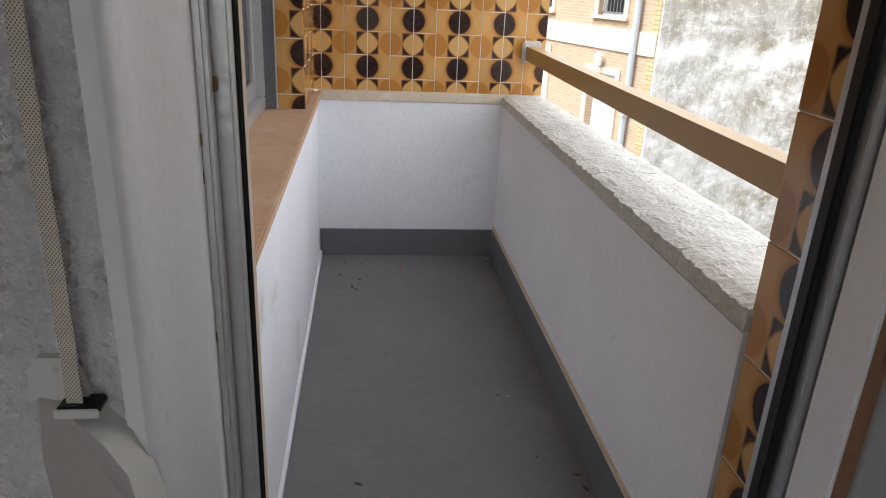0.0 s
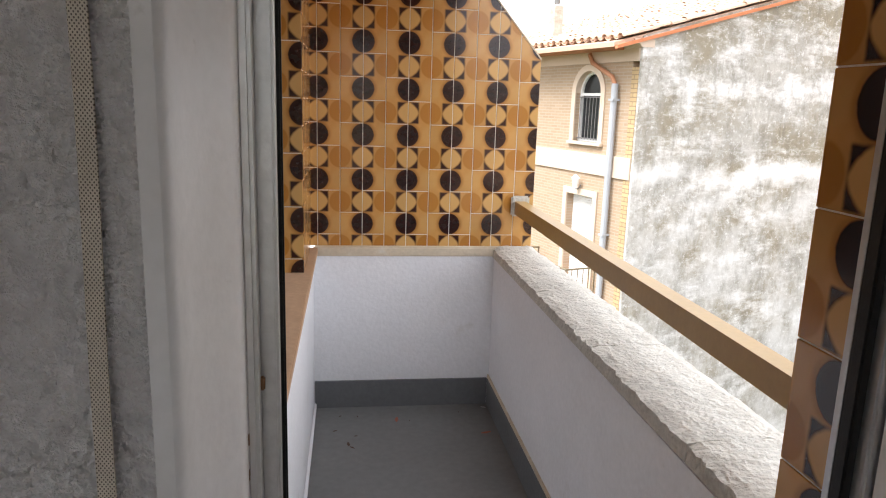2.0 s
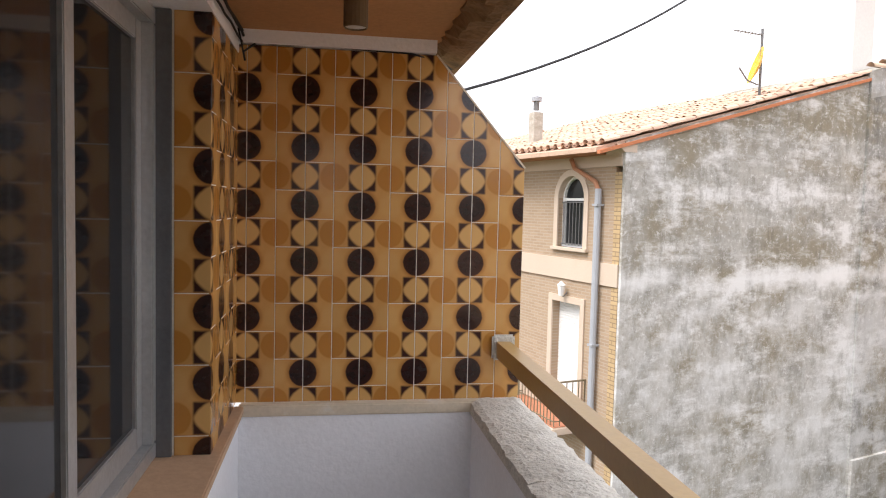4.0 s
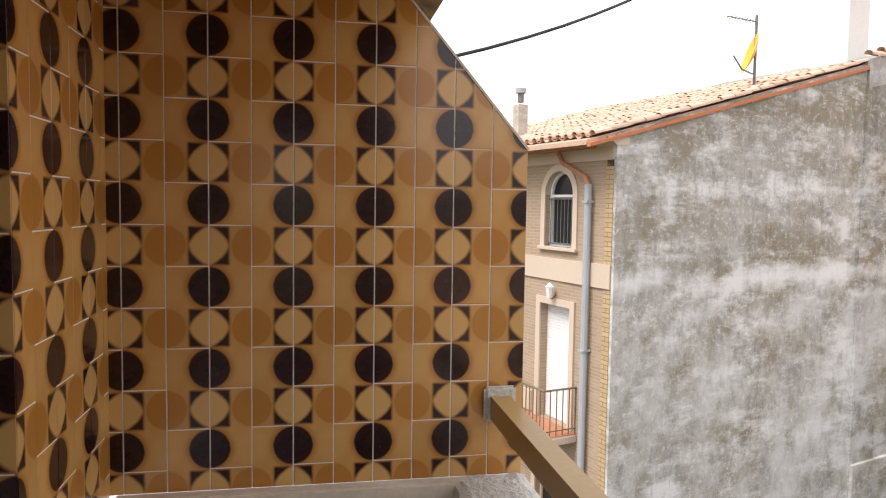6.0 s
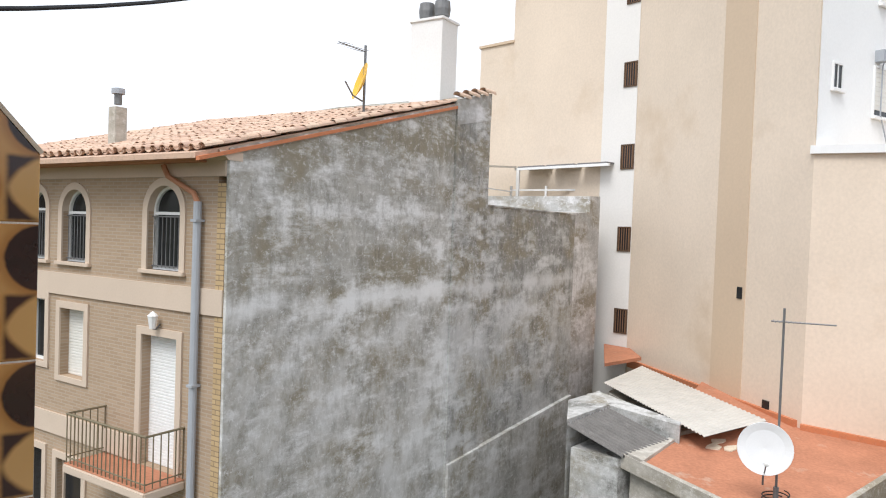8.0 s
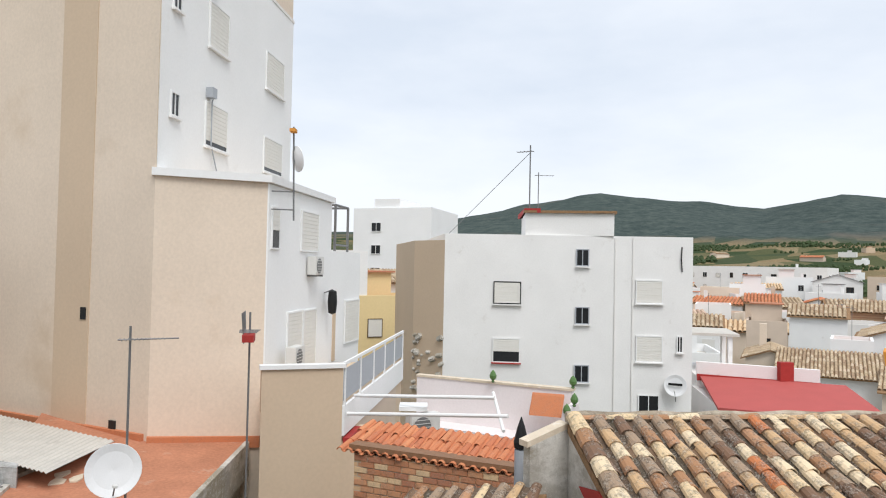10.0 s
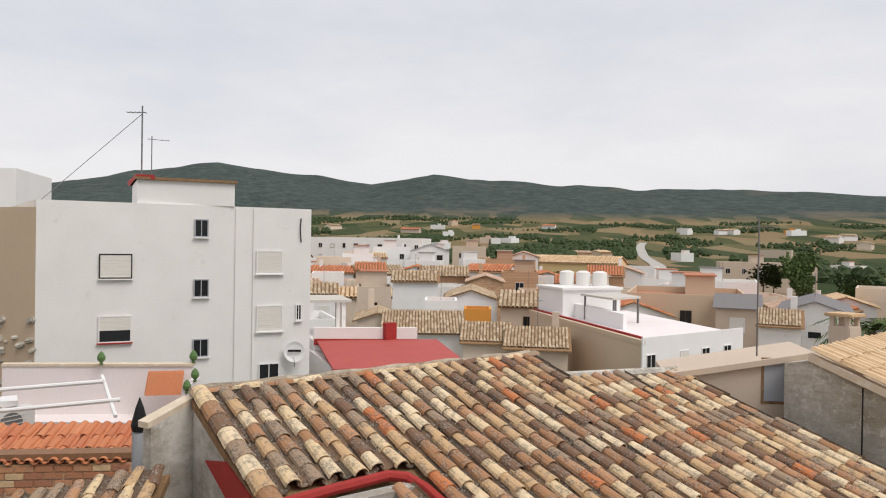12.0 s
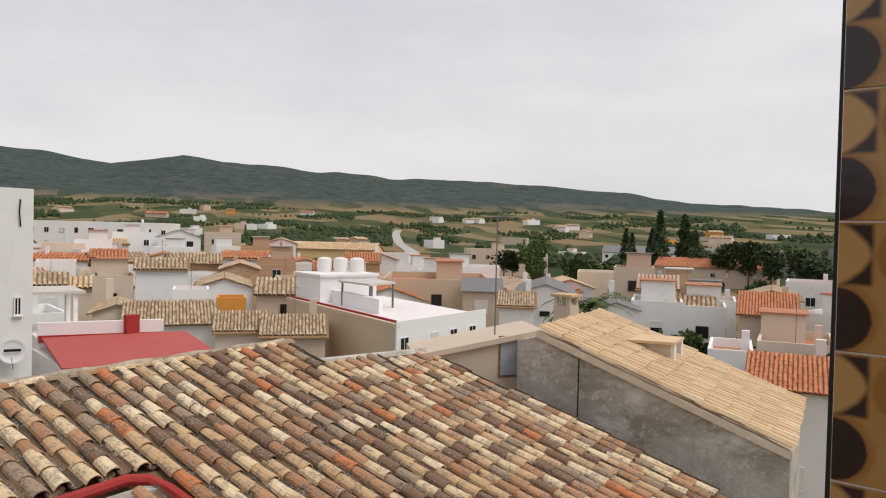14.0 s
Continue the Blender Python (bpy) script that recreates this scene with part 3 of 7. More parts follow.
for i in range(41):
    z = 0.98 + (2.5 - 0.98) * i / 40
    x = -0.050 + 0.003 * min(1, i / 12) + 0.001 * math.sin(i * 0.5)
    y = 0.580 + 0.009 * min(1, i / 16)
    pv.append([strap.verts.new(p) for p in ((x - 0.0075, y, z), (x + 0.0075, y - 0.001, z), (x + 0.0075, y + 0.0012, z), (x - 0.0075, y + 0.0022, z))])
for c, d in zip(pv, pv[1:]):
    for k in range(4):
        strap.faces.new((c[k], c[(k + 1) % 4], d[(k + 1) % 4], d[k]))
tagged(link("shutter_strap", strap, STRAP_CLOTH), "cream woven shutter strap with dark dots", "strap")

# debris on the floor
rng = random.Random(11)
for x, y, s, mat in ((0.395, 3.288, 0.035, RED_BIT), (0.155, 3.044, 0.03, LEAF_BIT), (0.172, 3.01, 0.018, LEAF_BIT), (0.821, 3.118, 0.04, RED_BIT), (0.09, 3.18, 0.016, LEAF_BIT), (0.113, 3.339, 0.012, LEAF_BIT), (0.2, 3.33, 0.014, LEAF_BIT), (0.19, 3.12, 0.012, LEAF_BIT), (0.46, 3.27, 0.01, LEAF_BIT), (0.72, 3.35, 0.01, LEAF_BIT), (0.86, 3.40, 0.02, PLASTIC), (0.69, 2.1, 0.01, LEAF_BIT), (0.72, 2.09, 0.008, PLASTIC), (0.75, 1.75, 0.01, LEAF_BIT), (0.2, 1.65, 0.018, LEAF_BIT), (0.855, 1.66, 0.02, LEAF_BIT), (0.862, 1.60, 0.022, LEAF_BIT), (0.3, 2.4, 0.008, LEAF_BIT)):
    b2 = bmesh.new()
    a = rng.uniform(0, 3.14)
    n = 7
    lo = [b2.verts.new((s * rng.uniform(0.7, 1.0) * math.cos(k * 2 * math.pi / n), 0.25 * s * rng.uniform(0.6, 1.2) * math.sin(k * 2 * math.pi / n), 0.001 + rng.uniform(0, 0.002))) for k in range(n)]
    hi = b2.verts.new((0, 0, 0.005))
    b2.faces.new(lo[::-1])
    for k in range(n):
        b2.faces.new((lo[k], lo[(k + 1) % n], hi))
    ob = link("debris", b2, mat)
    ob.matrix_basis = pose(x, y, 0, 0, 0, math.degrees(a))
    tagged(ob, "red paint flake on the grey floor" if mat is RED_BIT else "dry dark scrap on the grey floor" if mat is LEAF_BIT else "white plaster crumb on the floor", "debris", "floor debris")

# ---- outside: materials ----
def stained_cement(name, base, pale, mould, band=None):
    """Weathered render: pale lime bloom in level drifts, dark mould runs, brownish patches; band: heights of a pale day joint."""
    m = bpy.data.materials.new(name)
    m.use_nodes = True
    n, l = m.node_tree.nodes, m.node_tree.links
    b = n["Principled BSDF"]
    tc = n.new("ShaderNodeTexCoord")

    def noise_at(scale, detail, rough, stretch=(1, 1, 1)):
        mp = n.new("ShaderNodeMapping")
        mp.inputs["Scale"].default_value = stretch
        l.new(tc.outputs["Object"], mp.inputs["Vector"])
        t = n.new("ShaderNodeTexNoise")
        t.inputs["Scale"].default_value, t.inputs["Detail"].default_value, t.inputs["Roughness"].default_value = scale, detail, rough
        l.new(mp.outputs[0], t.inputs["Vector"])
        return t.outputs[0]

    def ramp(v, lo, hi, top=1.0):
        k = n.new("ShaderNodeMapRange")
        k.inputs[1].default_value, k.inputs[2].default_value, k.inputs[4].default_value = lo, hi, top
        l.new(v, k.inputs[0])
        return k.outputs[0]

    def mix(fac, a, c):
        k = n.new("ShaderNodeMix")
        k.data_type = "RGBA"
        l.new(fac, k.inputs[0])
        for i, v in ((6, a), (7, c)):
            if isinstance(v, tuple):
                k.inputs[i].default_value = (*v, 1)
            else:
                l.new(v, k.inputs[i])
        return k.outputs[2]

    col = mix(ramp(noise_at(0.9, 8, 0.65), 0.35, 0.65), base, tuple(c * 0.7 for c in base))
    col = mix(ramp(noise_at(0.45, 6, 0.6, (1, 1, 1.6)), 0.45, 0.57, 0.88), col, (0.27, 0.235, 0.165))
    col = mix(ramp(noise_at(0.55, 10, 0.72, (1, 1, 2.4)), 0.49, 0.60, 0.85), col, pale)
    col = mix(ramp(noise_at(2.6, 12, 0.8, (1, 1, 0.6)), 0.48, 0.66, 0.8), col, mould)
    col = mix(ramp(noise_at(7.0, 12, 0.85), 0.53, 0.60, 0.7), col, pale)
    col = mix(ramp(noise_at(1.1, 8, 0.7, (0.7, 0.7, 3.0)), 0.54, 0.64, 0.35), col, pale)
    col = mix(ramp(noise_at(1.6, 10, 0.75, (2.2, 2.2, 0.35)), 0.56, 0.68, 0.6), col, mould)
    col = mix(ramp(noise_at(24.0, 8, 0.8), 0.55, 0.70, 0.55), col, tuple(c * 0.6 for c in mould))
    if band is not None:
        sep = n.new("ShaderNodeSeparateXYZ")
        l.new(tc.outputs["Object"], sep.inputs[0])
        d = n.new("ShaderNodeMath")
        d.operation = "SUBTRACT"
        l.new(sep.outputs[2], d.inputs[0])
        d.inputs[1].default_value = band
        a = n.new("ShaderNodeMath")
        a.operation = "ABSOLUTE"
        l.new(d.outputs[0], a.inputs[0])
        w = n.new("ShaderNodeMath")
        w.operation = "ADD"
        l.new(a.outputs[0], w.inputs[0])
        k = ramp(noise_at(1.3, 8, 0.7), 0.3, 0.7, 0.55)
        l.new(k, w.inputs[1])
        inv = n.new("ShaderNodeMapRange")
        inv.inputs[1].default_value, inv.inputs[2].default_value = 0.55, 0.25
        inv.inputs[3].default_value, inv.inputs[4].default_value = 0.0, 0.8
        l.new(w.outputs[0], inv.inputs[0])
        col = mix(inv.outputs[0], col, pale)
        below = n.new("ShaderNodeMapRange")
        below.inputs[1].default_value, below.inputs[2].default_value = 0.35, -0.25
        l.new(sep.outputs[2], below.inputs[0])
        bloom = n.new("ShaderNodeMath")
        bloom.operation = "MULTIPLY"
        l.new(below.outputs[0], bloom.inputs[0])
        l.new(ramp(noise_at(0.6, 10, 0.75, (1.3, 1.3, 0.8)), 0.44, 0.60, 0.6), bloom.inputs[1])
        col = mix(bloom.outputs[0], col, tuple(c * 0.93 for c in pale))
    l.new(col, b.inputs["Base Color"])
    b.inputs["Roughness"].default_value = 0.95
    bp = n.new("ShaderNodeBump")
    bp.inputs["Strength"].default_value, bp.inputs["Distance"].default_value = 0.5, 0.03
    l.new(noise_at(9, 8, 0.7), bp.inputs["Height"]), l.new(bp.outputs[0], b.inputs["Normal"])
    return m


def brick_material(name, c1, c2, mortar, scale=1.0, along="x"):
    m = bpy.data.materials.new(name)
    m.use_nodes = True
    n, l = m.node_tree.nodes, m.node_tree.links
    b = n["Principled BSDF"]
    tc = n.new("ShaderNodeTexCoord")
    sep, com = n.new("ShaderNodeSeparateXYZ"), n.new("ShaderNodeCombineXYZ")
    l.new(tc.outputs["Object"], sep.inputs[0])
    l.new(sep.outputs[0 if along == "x" else 1], com.inputs[0])
    l.new(sep.outputs[2], com.inputs[1])
    t = n.new("ShaderNodeTexBrick")
    l.new(com.outputs[0], t.inputs["Vector"])
    t.inputs["Color1"].default_value, t.inputs["Color2"].default_value, t.inputs["Mortar"].default_value = (*c1, 1), (*c2, 1), (*mortar, 1)
    t.inputs["Scale"].default_value = 1
    t.inputs["Brick Width"].default_value, t.inputs["Row Height"].default_value, t.inputs["Mortar Size"].default_value = 0.25 * scale, 0.062 * scale, 0.009
    l.new(t.outputs[0], b.inputs["Base Color"])
    b.inputs["Roughness"].default_value = 0.9
    bp = n.new("ShaderNodeBump")
    bp.inputs["Strength"].default_value, bp.inputs["Distance"].default_value = 0.6, 0.008
    bp.invert = True
    l.new(t.outputs["Fac"], bp.inputs["Height"]), l.new(bp.outputs[0], b.inputs["Normal"])
    return m


def roof_tile_material(name, stops, lichen=0.5, per="Random Per Island"):
    """Old clay: a colour of its own for each tile, with lichen and soot."""
    m = bpy.data.materials.new(name)
    m.use_nodes = True
    n, l = m.node_tree.nodes, m.node_tree.links
    b = n["Principled BSDF"]
    rmp = n.new("ShaderNodeValToRGB")
    rmp.color_ramp.interpolation = "CONSTANT"
    while len(rmp.color_ramp.elements) < len(stops):
        rmp.color_ramp.elements.new(0.5)
    for e, (p, c) in zip(rmp.color_ramp.elements, stops):
        e.position, e.color = p, (*c, 1)
    src = n.new("ShaderNodeNewGeometry").outputs["Random Per Island"] if per != "Object" else n.new("ShaderNodeObjectInfo").outputs["Random"]
    l.new(src, rmp.inputs[0])
    geo = n.new("ShaderNodeNewGeometry")
    t = n.new("ShaderNodeTexNoise")
    t.inputs["Scale"].default_value, t.inputs["Detail"].default_value, t.inputs["Roughness"].default_value = 8, 12, 0.8
    l.new(geo.outputs["Position"], t.inputs["Vector"])
    mr = n.new("ShaderNodeMapRange")
    mr.inputs[1].default_value, mr.inputs[2].default_value, mr.inputs[4].default_value = 0.48, 0.56, lichen
    l.new(t.outputs[0], mr.inputs[0])
    mx = n.new("ShaderNodeMix")
    mx.data_type = "RGBA"
    l.new(mr.outputs[0], mx.inputs[0]), l.new(rmp.outputs[0], mx.inputs[6])
    t2 = n.new("ShaderNodeTexNoise")
    t2.inputs["Scale"].default_value, t2.inputs["Detail"].default_value = 40, 8
    l.new(geo.outputs["Position"], t2.inputs["Vector"])
    r2 = n.new("ShaderNodeValToRGB")
    r2.color_ramp.elements[0].position, r2.color_ramp.elements[0].color = 0.46, (0.04, 0.034, 0.028, 1)
    r2.color_ramp.elements[1].position, r2.color_ramp.elements[1].color = 0.60, (0.40, 0.37, 0.32, 1)
    l.new(t2.outputs[0], r2.inputs[0]), l.new(r2.outputs[0], mx.inputs[7])
    l.new(mx.outputs[2], b.inputs["Base Color"])
    b.inputs["Roughness"].default_value = 0.95
    bp = n.new("ShaderNodeBump")
    bp.inputs["Strength"].default_value, bp.inputs["Distance"].default_value = 0.6, 0.01
    l.new(t2.outputs[0], bp.inputs["Height"]), l.new(bp.outputs[0], b.inputs["Normal"])
    return m


OLD_CLAY = [(0.0, (0.38, 0.20, 0.10)), (0.14, (0.56, 0.37, 0.20)), (0.30, (0.70, 0.53, 0.32)), (0.46, (0.20, 0.115, 0.07)), (0.58, (0.46, 0.25, 0.135)), (0.70, (0.75, 0.60, 0.40)), (0.84, (0.34, 0.24, 0.16)), (0.96, (0.54, 0.19, 0.07))]
# channel tiles: colours darkened for the shade between covers, and for moss
SHADED_DIRT_CLAY = [(0.0, (0.13, 0.085, 0.055)), (0.4, (0.20, 0.125, 0.075)), (0.75, (0.10, 0.075, 0.05))]
ROOF_OLD = roof_tile_material("old_clay_tile", OLD_CLAY, 0.55)
ROOF_CHANNEL = roof_tile_material("moss_and_shade_channel_tile", SHADED_DIRT_CLAY, 0.6)
ROOF_TOWN = roof_tile_material("sunbleached_clay_tile", [(0, (0.47, 0.34, 0.21)), (0.3, (0.56, 0.43, 0.28)), (0.6, (0.38, 0.26, 0.16)), (0.8, (0.62, 0.49, 0.34))], 0.4)
ROOF_OLD_ONE = roof_tile_material("old_clay_tile_single", OLD_CLAY, 0.55, "Object")
ROOF_PALE = roof_tile_material("pale_clay_tile", [(0, (0.66, 0.465, 0.275)), (0.3, (0.71, 0.51, 0.31)), (0.6, (0.62, 0.43, 0.25)), (0.85, (0.72, 0.55, 0.36))], 0.15)
ROOF_ORANGE = roof_tile_material("orange_clay_tile", [(0, (0.55, 0.20, 0.09)), (0.5, (0.60, 0.24, 0.11)), (0.8, (0.50, 0.17, 0.08))], 0.12)
ROOF_PINK = roof_tile_material("pinkish_clay_tile", [(0, (0.58, 0.40, 0.29)), (0.4, (0.64, 0.47, 0.35)), (0.8, (0.52, 0.35, 0.26))], 0.2)
CEMENT_A = stained_cement("weathered_cement", (0.48, 0.465, 0.425), (0.78, 0.78, 0.77), (0.18, 0.17, 0.135), 0.35)
CEMENT_B = stained_cement("dark_weathered_cement", (0.35, 0.345, 0.32), (0.66, 0.66, 0.65), (0.10, 0.10, 0.09), 0.35)
CEMENT_C = stained_cement("pale_weathered_cement", (0.55, 0.55, 0.54), (0.78, 0.78, 0.79), (0.3, 0.29, 0.27))
RIDGE_MORTAR = stained_cement("old_ridge_mortar", (0.40, 0.32, 0.23), (0.54, 0.46, 0.36), (0.15, 0.11, 0.08))
LOW_WALL = stained_cement("stained_low_wall", (0.56, 0.52, 0.45), (0.68, 0.65, 0.60), (0.33, 0.30, 0.26))
BRICK_FRONT = brick_material("tan_brick", (0.37, 0.265, 0.175), (0.43, 0.315, 0.215), (0.43, 0.35, 0.27), along="y")
BRICK_QUOIN = brick_material("yellow_brick", (0.52, 0.375, 0.205), (0.45, 0.32, 0.17), (0.28, 0.20, 0.12), 1.3, "y")
BRICK_RED = brick_material("old_red_brick", (0.48, 0.22, 0.12), (0.62, 0.42, 0.24), (0.45, 0.36, 0.27), 1.5, "y")
STUCCO_TAN = material("tan_stucco", (0.60, 0.49, 0.39), scale=1.2, fine=30, spread=0.06, stain=(0.58, 0.45, 0.33), stain_scale=0.7, stain_amount=0.0)
STUCCO_BEIGE = material("beige_render", (0.71, 0.60, 0.485), scale=0.35, fine=12, spread=0.09, stain=(0.60, 0.475, 0.35), stain_scale=0.22, stain_amount=0.3, bump=0.1)
STUCCO_DARK = material("brown_beige_render", (0.60, 0.47, 0.34), scale=0.35, fine=12, spread=0.06, bump=0.1)
STUCCO_PALE = material("pale_grey_render", (0.76, 0.74, 0.71), scale=0.5, fine=14, spread=0.05, bump=0.1)
WHITE_RENDER = material("white_render", (0.83, 0.83, 0.82), scale=0.6, fine=14, spread=0.04, stain=(0.68, 0.66, 0.62), stain_scale=0.5, stain_amount=-0.1, bump=0.1)
WHITE_OLD = material("old_white_render", (0.80, 0.79, 0.77), scale=0.6, fine=20, spread=0.06, stain=(0.62, 0.59, 0.55), stain_scale=0.9, stain_amount=0.0, bump=0.15)
PINK_WHITE = material("pinkish_white_render", (0.80, 0.74, 0.73), scale=0.6, fine=20, spread=0.05)
SHUTTER = material("cream_roller_shutter", (0.74, 0.72, 0.67), rough=0.6, spread=0.04)
SHUTTER_WHITE = material("white_roller_shutter", (0.80, 0.80, 0.79), rough=0.6, spread=0.04)
BROWN_WOOD = material("brown_shutter_wood", (0.10, 0.06, 0.035), rough=0.7, spread=0.25)
DARK_HOLE = material("dark_glass_pane", (0.02, 0.022, 0.024), rough=0.15, spread=0.2, bump=0)
GREY_PAINT = material("grey_metal_paint", (0.38, 0.40, 0.43), rough=0.5, spread=0.06)
RED_PAINT = material("red_paint", (0.36, 0.035, 0.03), rough=0.7, spread=0.15)
RED_TERRACE = material("red_terrace_coating", (0.44, 0.095, 0.085), rough=0.8, spread=0.08, scale=1)
TERRACOTTA = material("terracotta_flat_roof", (0.46, 0.20, 0.115), rough=0.9, spread=0.22, scale=1.5, fine=14, stain=(0.56, 0.42, 0.32), stain_scale=1.3, stain_amount=0.05)
GUTTER = material("copper_brown_gutter", (0.42, 0.20, 0.11), rough=0.6, spread=0.1)
STEEL = material("dull_steel", (0.20, 0.20, 0.20), rough=0.5, metal=0.4, spread=0.2)
BRASS_BAR = material("olive_brown_iron_paint", (0.19, 0.16, 0.10), rough=0.5, spread=0.15)
DISH_WHITE = material("white_dish_enamel", (0.78, 0.78, 0.78), rough=0.4, spread=0.03)
DISH_YELLOW = material("yellow_dish_enamel", (0.75, 0.45, 0.03), rough=0.45, spread=0.05)
FIBRE = material("grey_corrugated_sheet", (0.19, 0.18, 0.17), rough=0.95, spread=0.25, scale=3, fine=30, stain=(0.34, 0.33, 0.31), stain_scale=2, stain_amount=0.1)
FIBRE_PALE = material("pale_fibre_cement_sheet", (0.56, 0.53, 0.48), rough=0.95, spread=0.12, scale=2, fine=25, stain=(0.42, 0.39, 0.35), stain_scale=1.5, stain_amount=0.1)
FOLIAGE = material("dark_foliage", (0.045, 0.07, 0.025), rough=0.8, spread=0.4, scale=0.8, fine=5)
FOLIAGE_B = material("fresh_foliage", (0.08, 0.12, 0.035), rough=0.8, spread=0.4, scale=0.8, fine=5)
BARK = material("bark", (0.12, 0.09, 0.06), rough=1.0, spread=0.3)
TEAL = material("teal_awning", (0.10, 0.32, 0.27), rough=0.7)
ORANGE_PAINT = material("orange_wall_paint", (0.68, 0.30, 0.06), rough=0.85, spread=0.06)
YELLOW_PAINT = material("pale_yellow_render", (0.76, 0.60, 0.32), spread=0.05)
GREY_ROOF = material("grey_roof_sheet", (0.20, 0.19, 0.19), rough=0.8, spread=0.1)


def slatted(z0, z1, slat, x0, x1, m=None):
    """A roller shutter in one piece: ribbed profile facing -y, from x0 to x1."""
    k = max(3, round((z1 - z0) / slat))
    dz = (z1 - z0) / k
    prof = [(0.002, z0)]
    for i in range(k):
        z = z0 + i * dz
        prof += [(-0.010, z + 0.001), (-0.022, z + 0.012), (-0.022, z + dz - 0.006), (-0.010, z + dz - 0.001)]
    prof.append((0.002, z1))
    b2 = extrude(prof, (x0, 0, 0), (0, 1, 0), (0, 0, 1), (x1 - x0, 0, 0))
    if m is not None:
        b2.transform(m)
    return b2


def window(parent, m, w, h, style="shutter", frame_mat=None, sill=None):
    """A window on a wall, in the plane x, z of the pose m, its outside towards -y; the origin is its lower middle."""
    fm = frame_mat or SHUTTER_WHITE
    t = 0.05
    fr = bmesh.new()
    for q in ((-w / 2, 0, -w / 2 + t, h), (w / 2 - t, 0, w / 2, h), (-w / 2 + t, 0, w / 2 - t, t), (-w / 2 + t, h - t, w / 2 - t, h)):
        box(q[0], -0.035, q[1], q[2], 0.02, q[3], fr)
    fo = link("window", fr, fm, parent)
    fo.matrix_local = m
    inner = (-w / 2 + t, w / 2 - t)
    if style in ("shutter", "half", "low"):
        z0 = t if style == "shutter" else h * (0.45 if style == "half" else 0.14)
        b2 = slatted(z0, h - t, 0.12, inner[0], inner[1])
        part("shutter", b2, SHUTTER if fm is not ALU else SHUTTER_WHITE, fo)
        if style != "shutter":
            part("pane", box(inner[0], -0.008, t, inner[1], 0.002, z0), DARK_HOLE, fo)
    else:
        b2 = bmesh.new()
        box(inner[0], -0.008, t, inner[1], 0.002, h - t, b2)
        part("pane", b2, DARK_HOLE, fo)
        part("mullion", box(-0.02, -0.025, t, 0.02, 0.0, h - t), fm, fo)
    if sill:
        part("sill", box(-w / 2 - 0.05, -0.10, -0.06, w / 2 + 0.05, 0.0, 0.0), sill, fo)
    return fo


def on_wall(p, q, s, z, out=0.0):
    """A pose on the wall from p to q (plan, the outside to the right of the way), s metres along."""
    d = Vector((q[0] - p[0], q[1] - p[1], 0)).normalized()
    nrm = Vector((d.y, -d.x, 0))
    o = Vector((p[0], p[1], 0)) + d * s + nrm * out
    return Matrix(((d.x, -nrm.x, 0, o.x), (d.y, -nrm.y, 0, o.y), (0, 0, 1, z), (0, 0, 0, 1)))


def barrel_tile(length, r0, r1, thick=0.012, sides=6):
    """One curved roof tile, along -y from 0 (upper end) down, convex upwards."""
    verts, faces = [], []
    for y, r in ((0.0, r1), (-length, r0)):
        for rr in (r, r - thick):
            for k in range(sides + 1):
                a = math.pi * k / sides
                verts.append((rr * math.cos(a), y, rr * math.sin(a) * 0.85))
    n = sides + 1
    for k in range(sides):
        faces.append((k, k + 1, 2 * n + k + 1, 2 * n + k))
        faces.append((n + k + 1, n + k, 3 * n + k, 3 * n + k + 1))
        faces.append((2 * n + k, 2 * n + k + 1, 3 * n + k + 1, 3 * n + k))
    return verts, faces


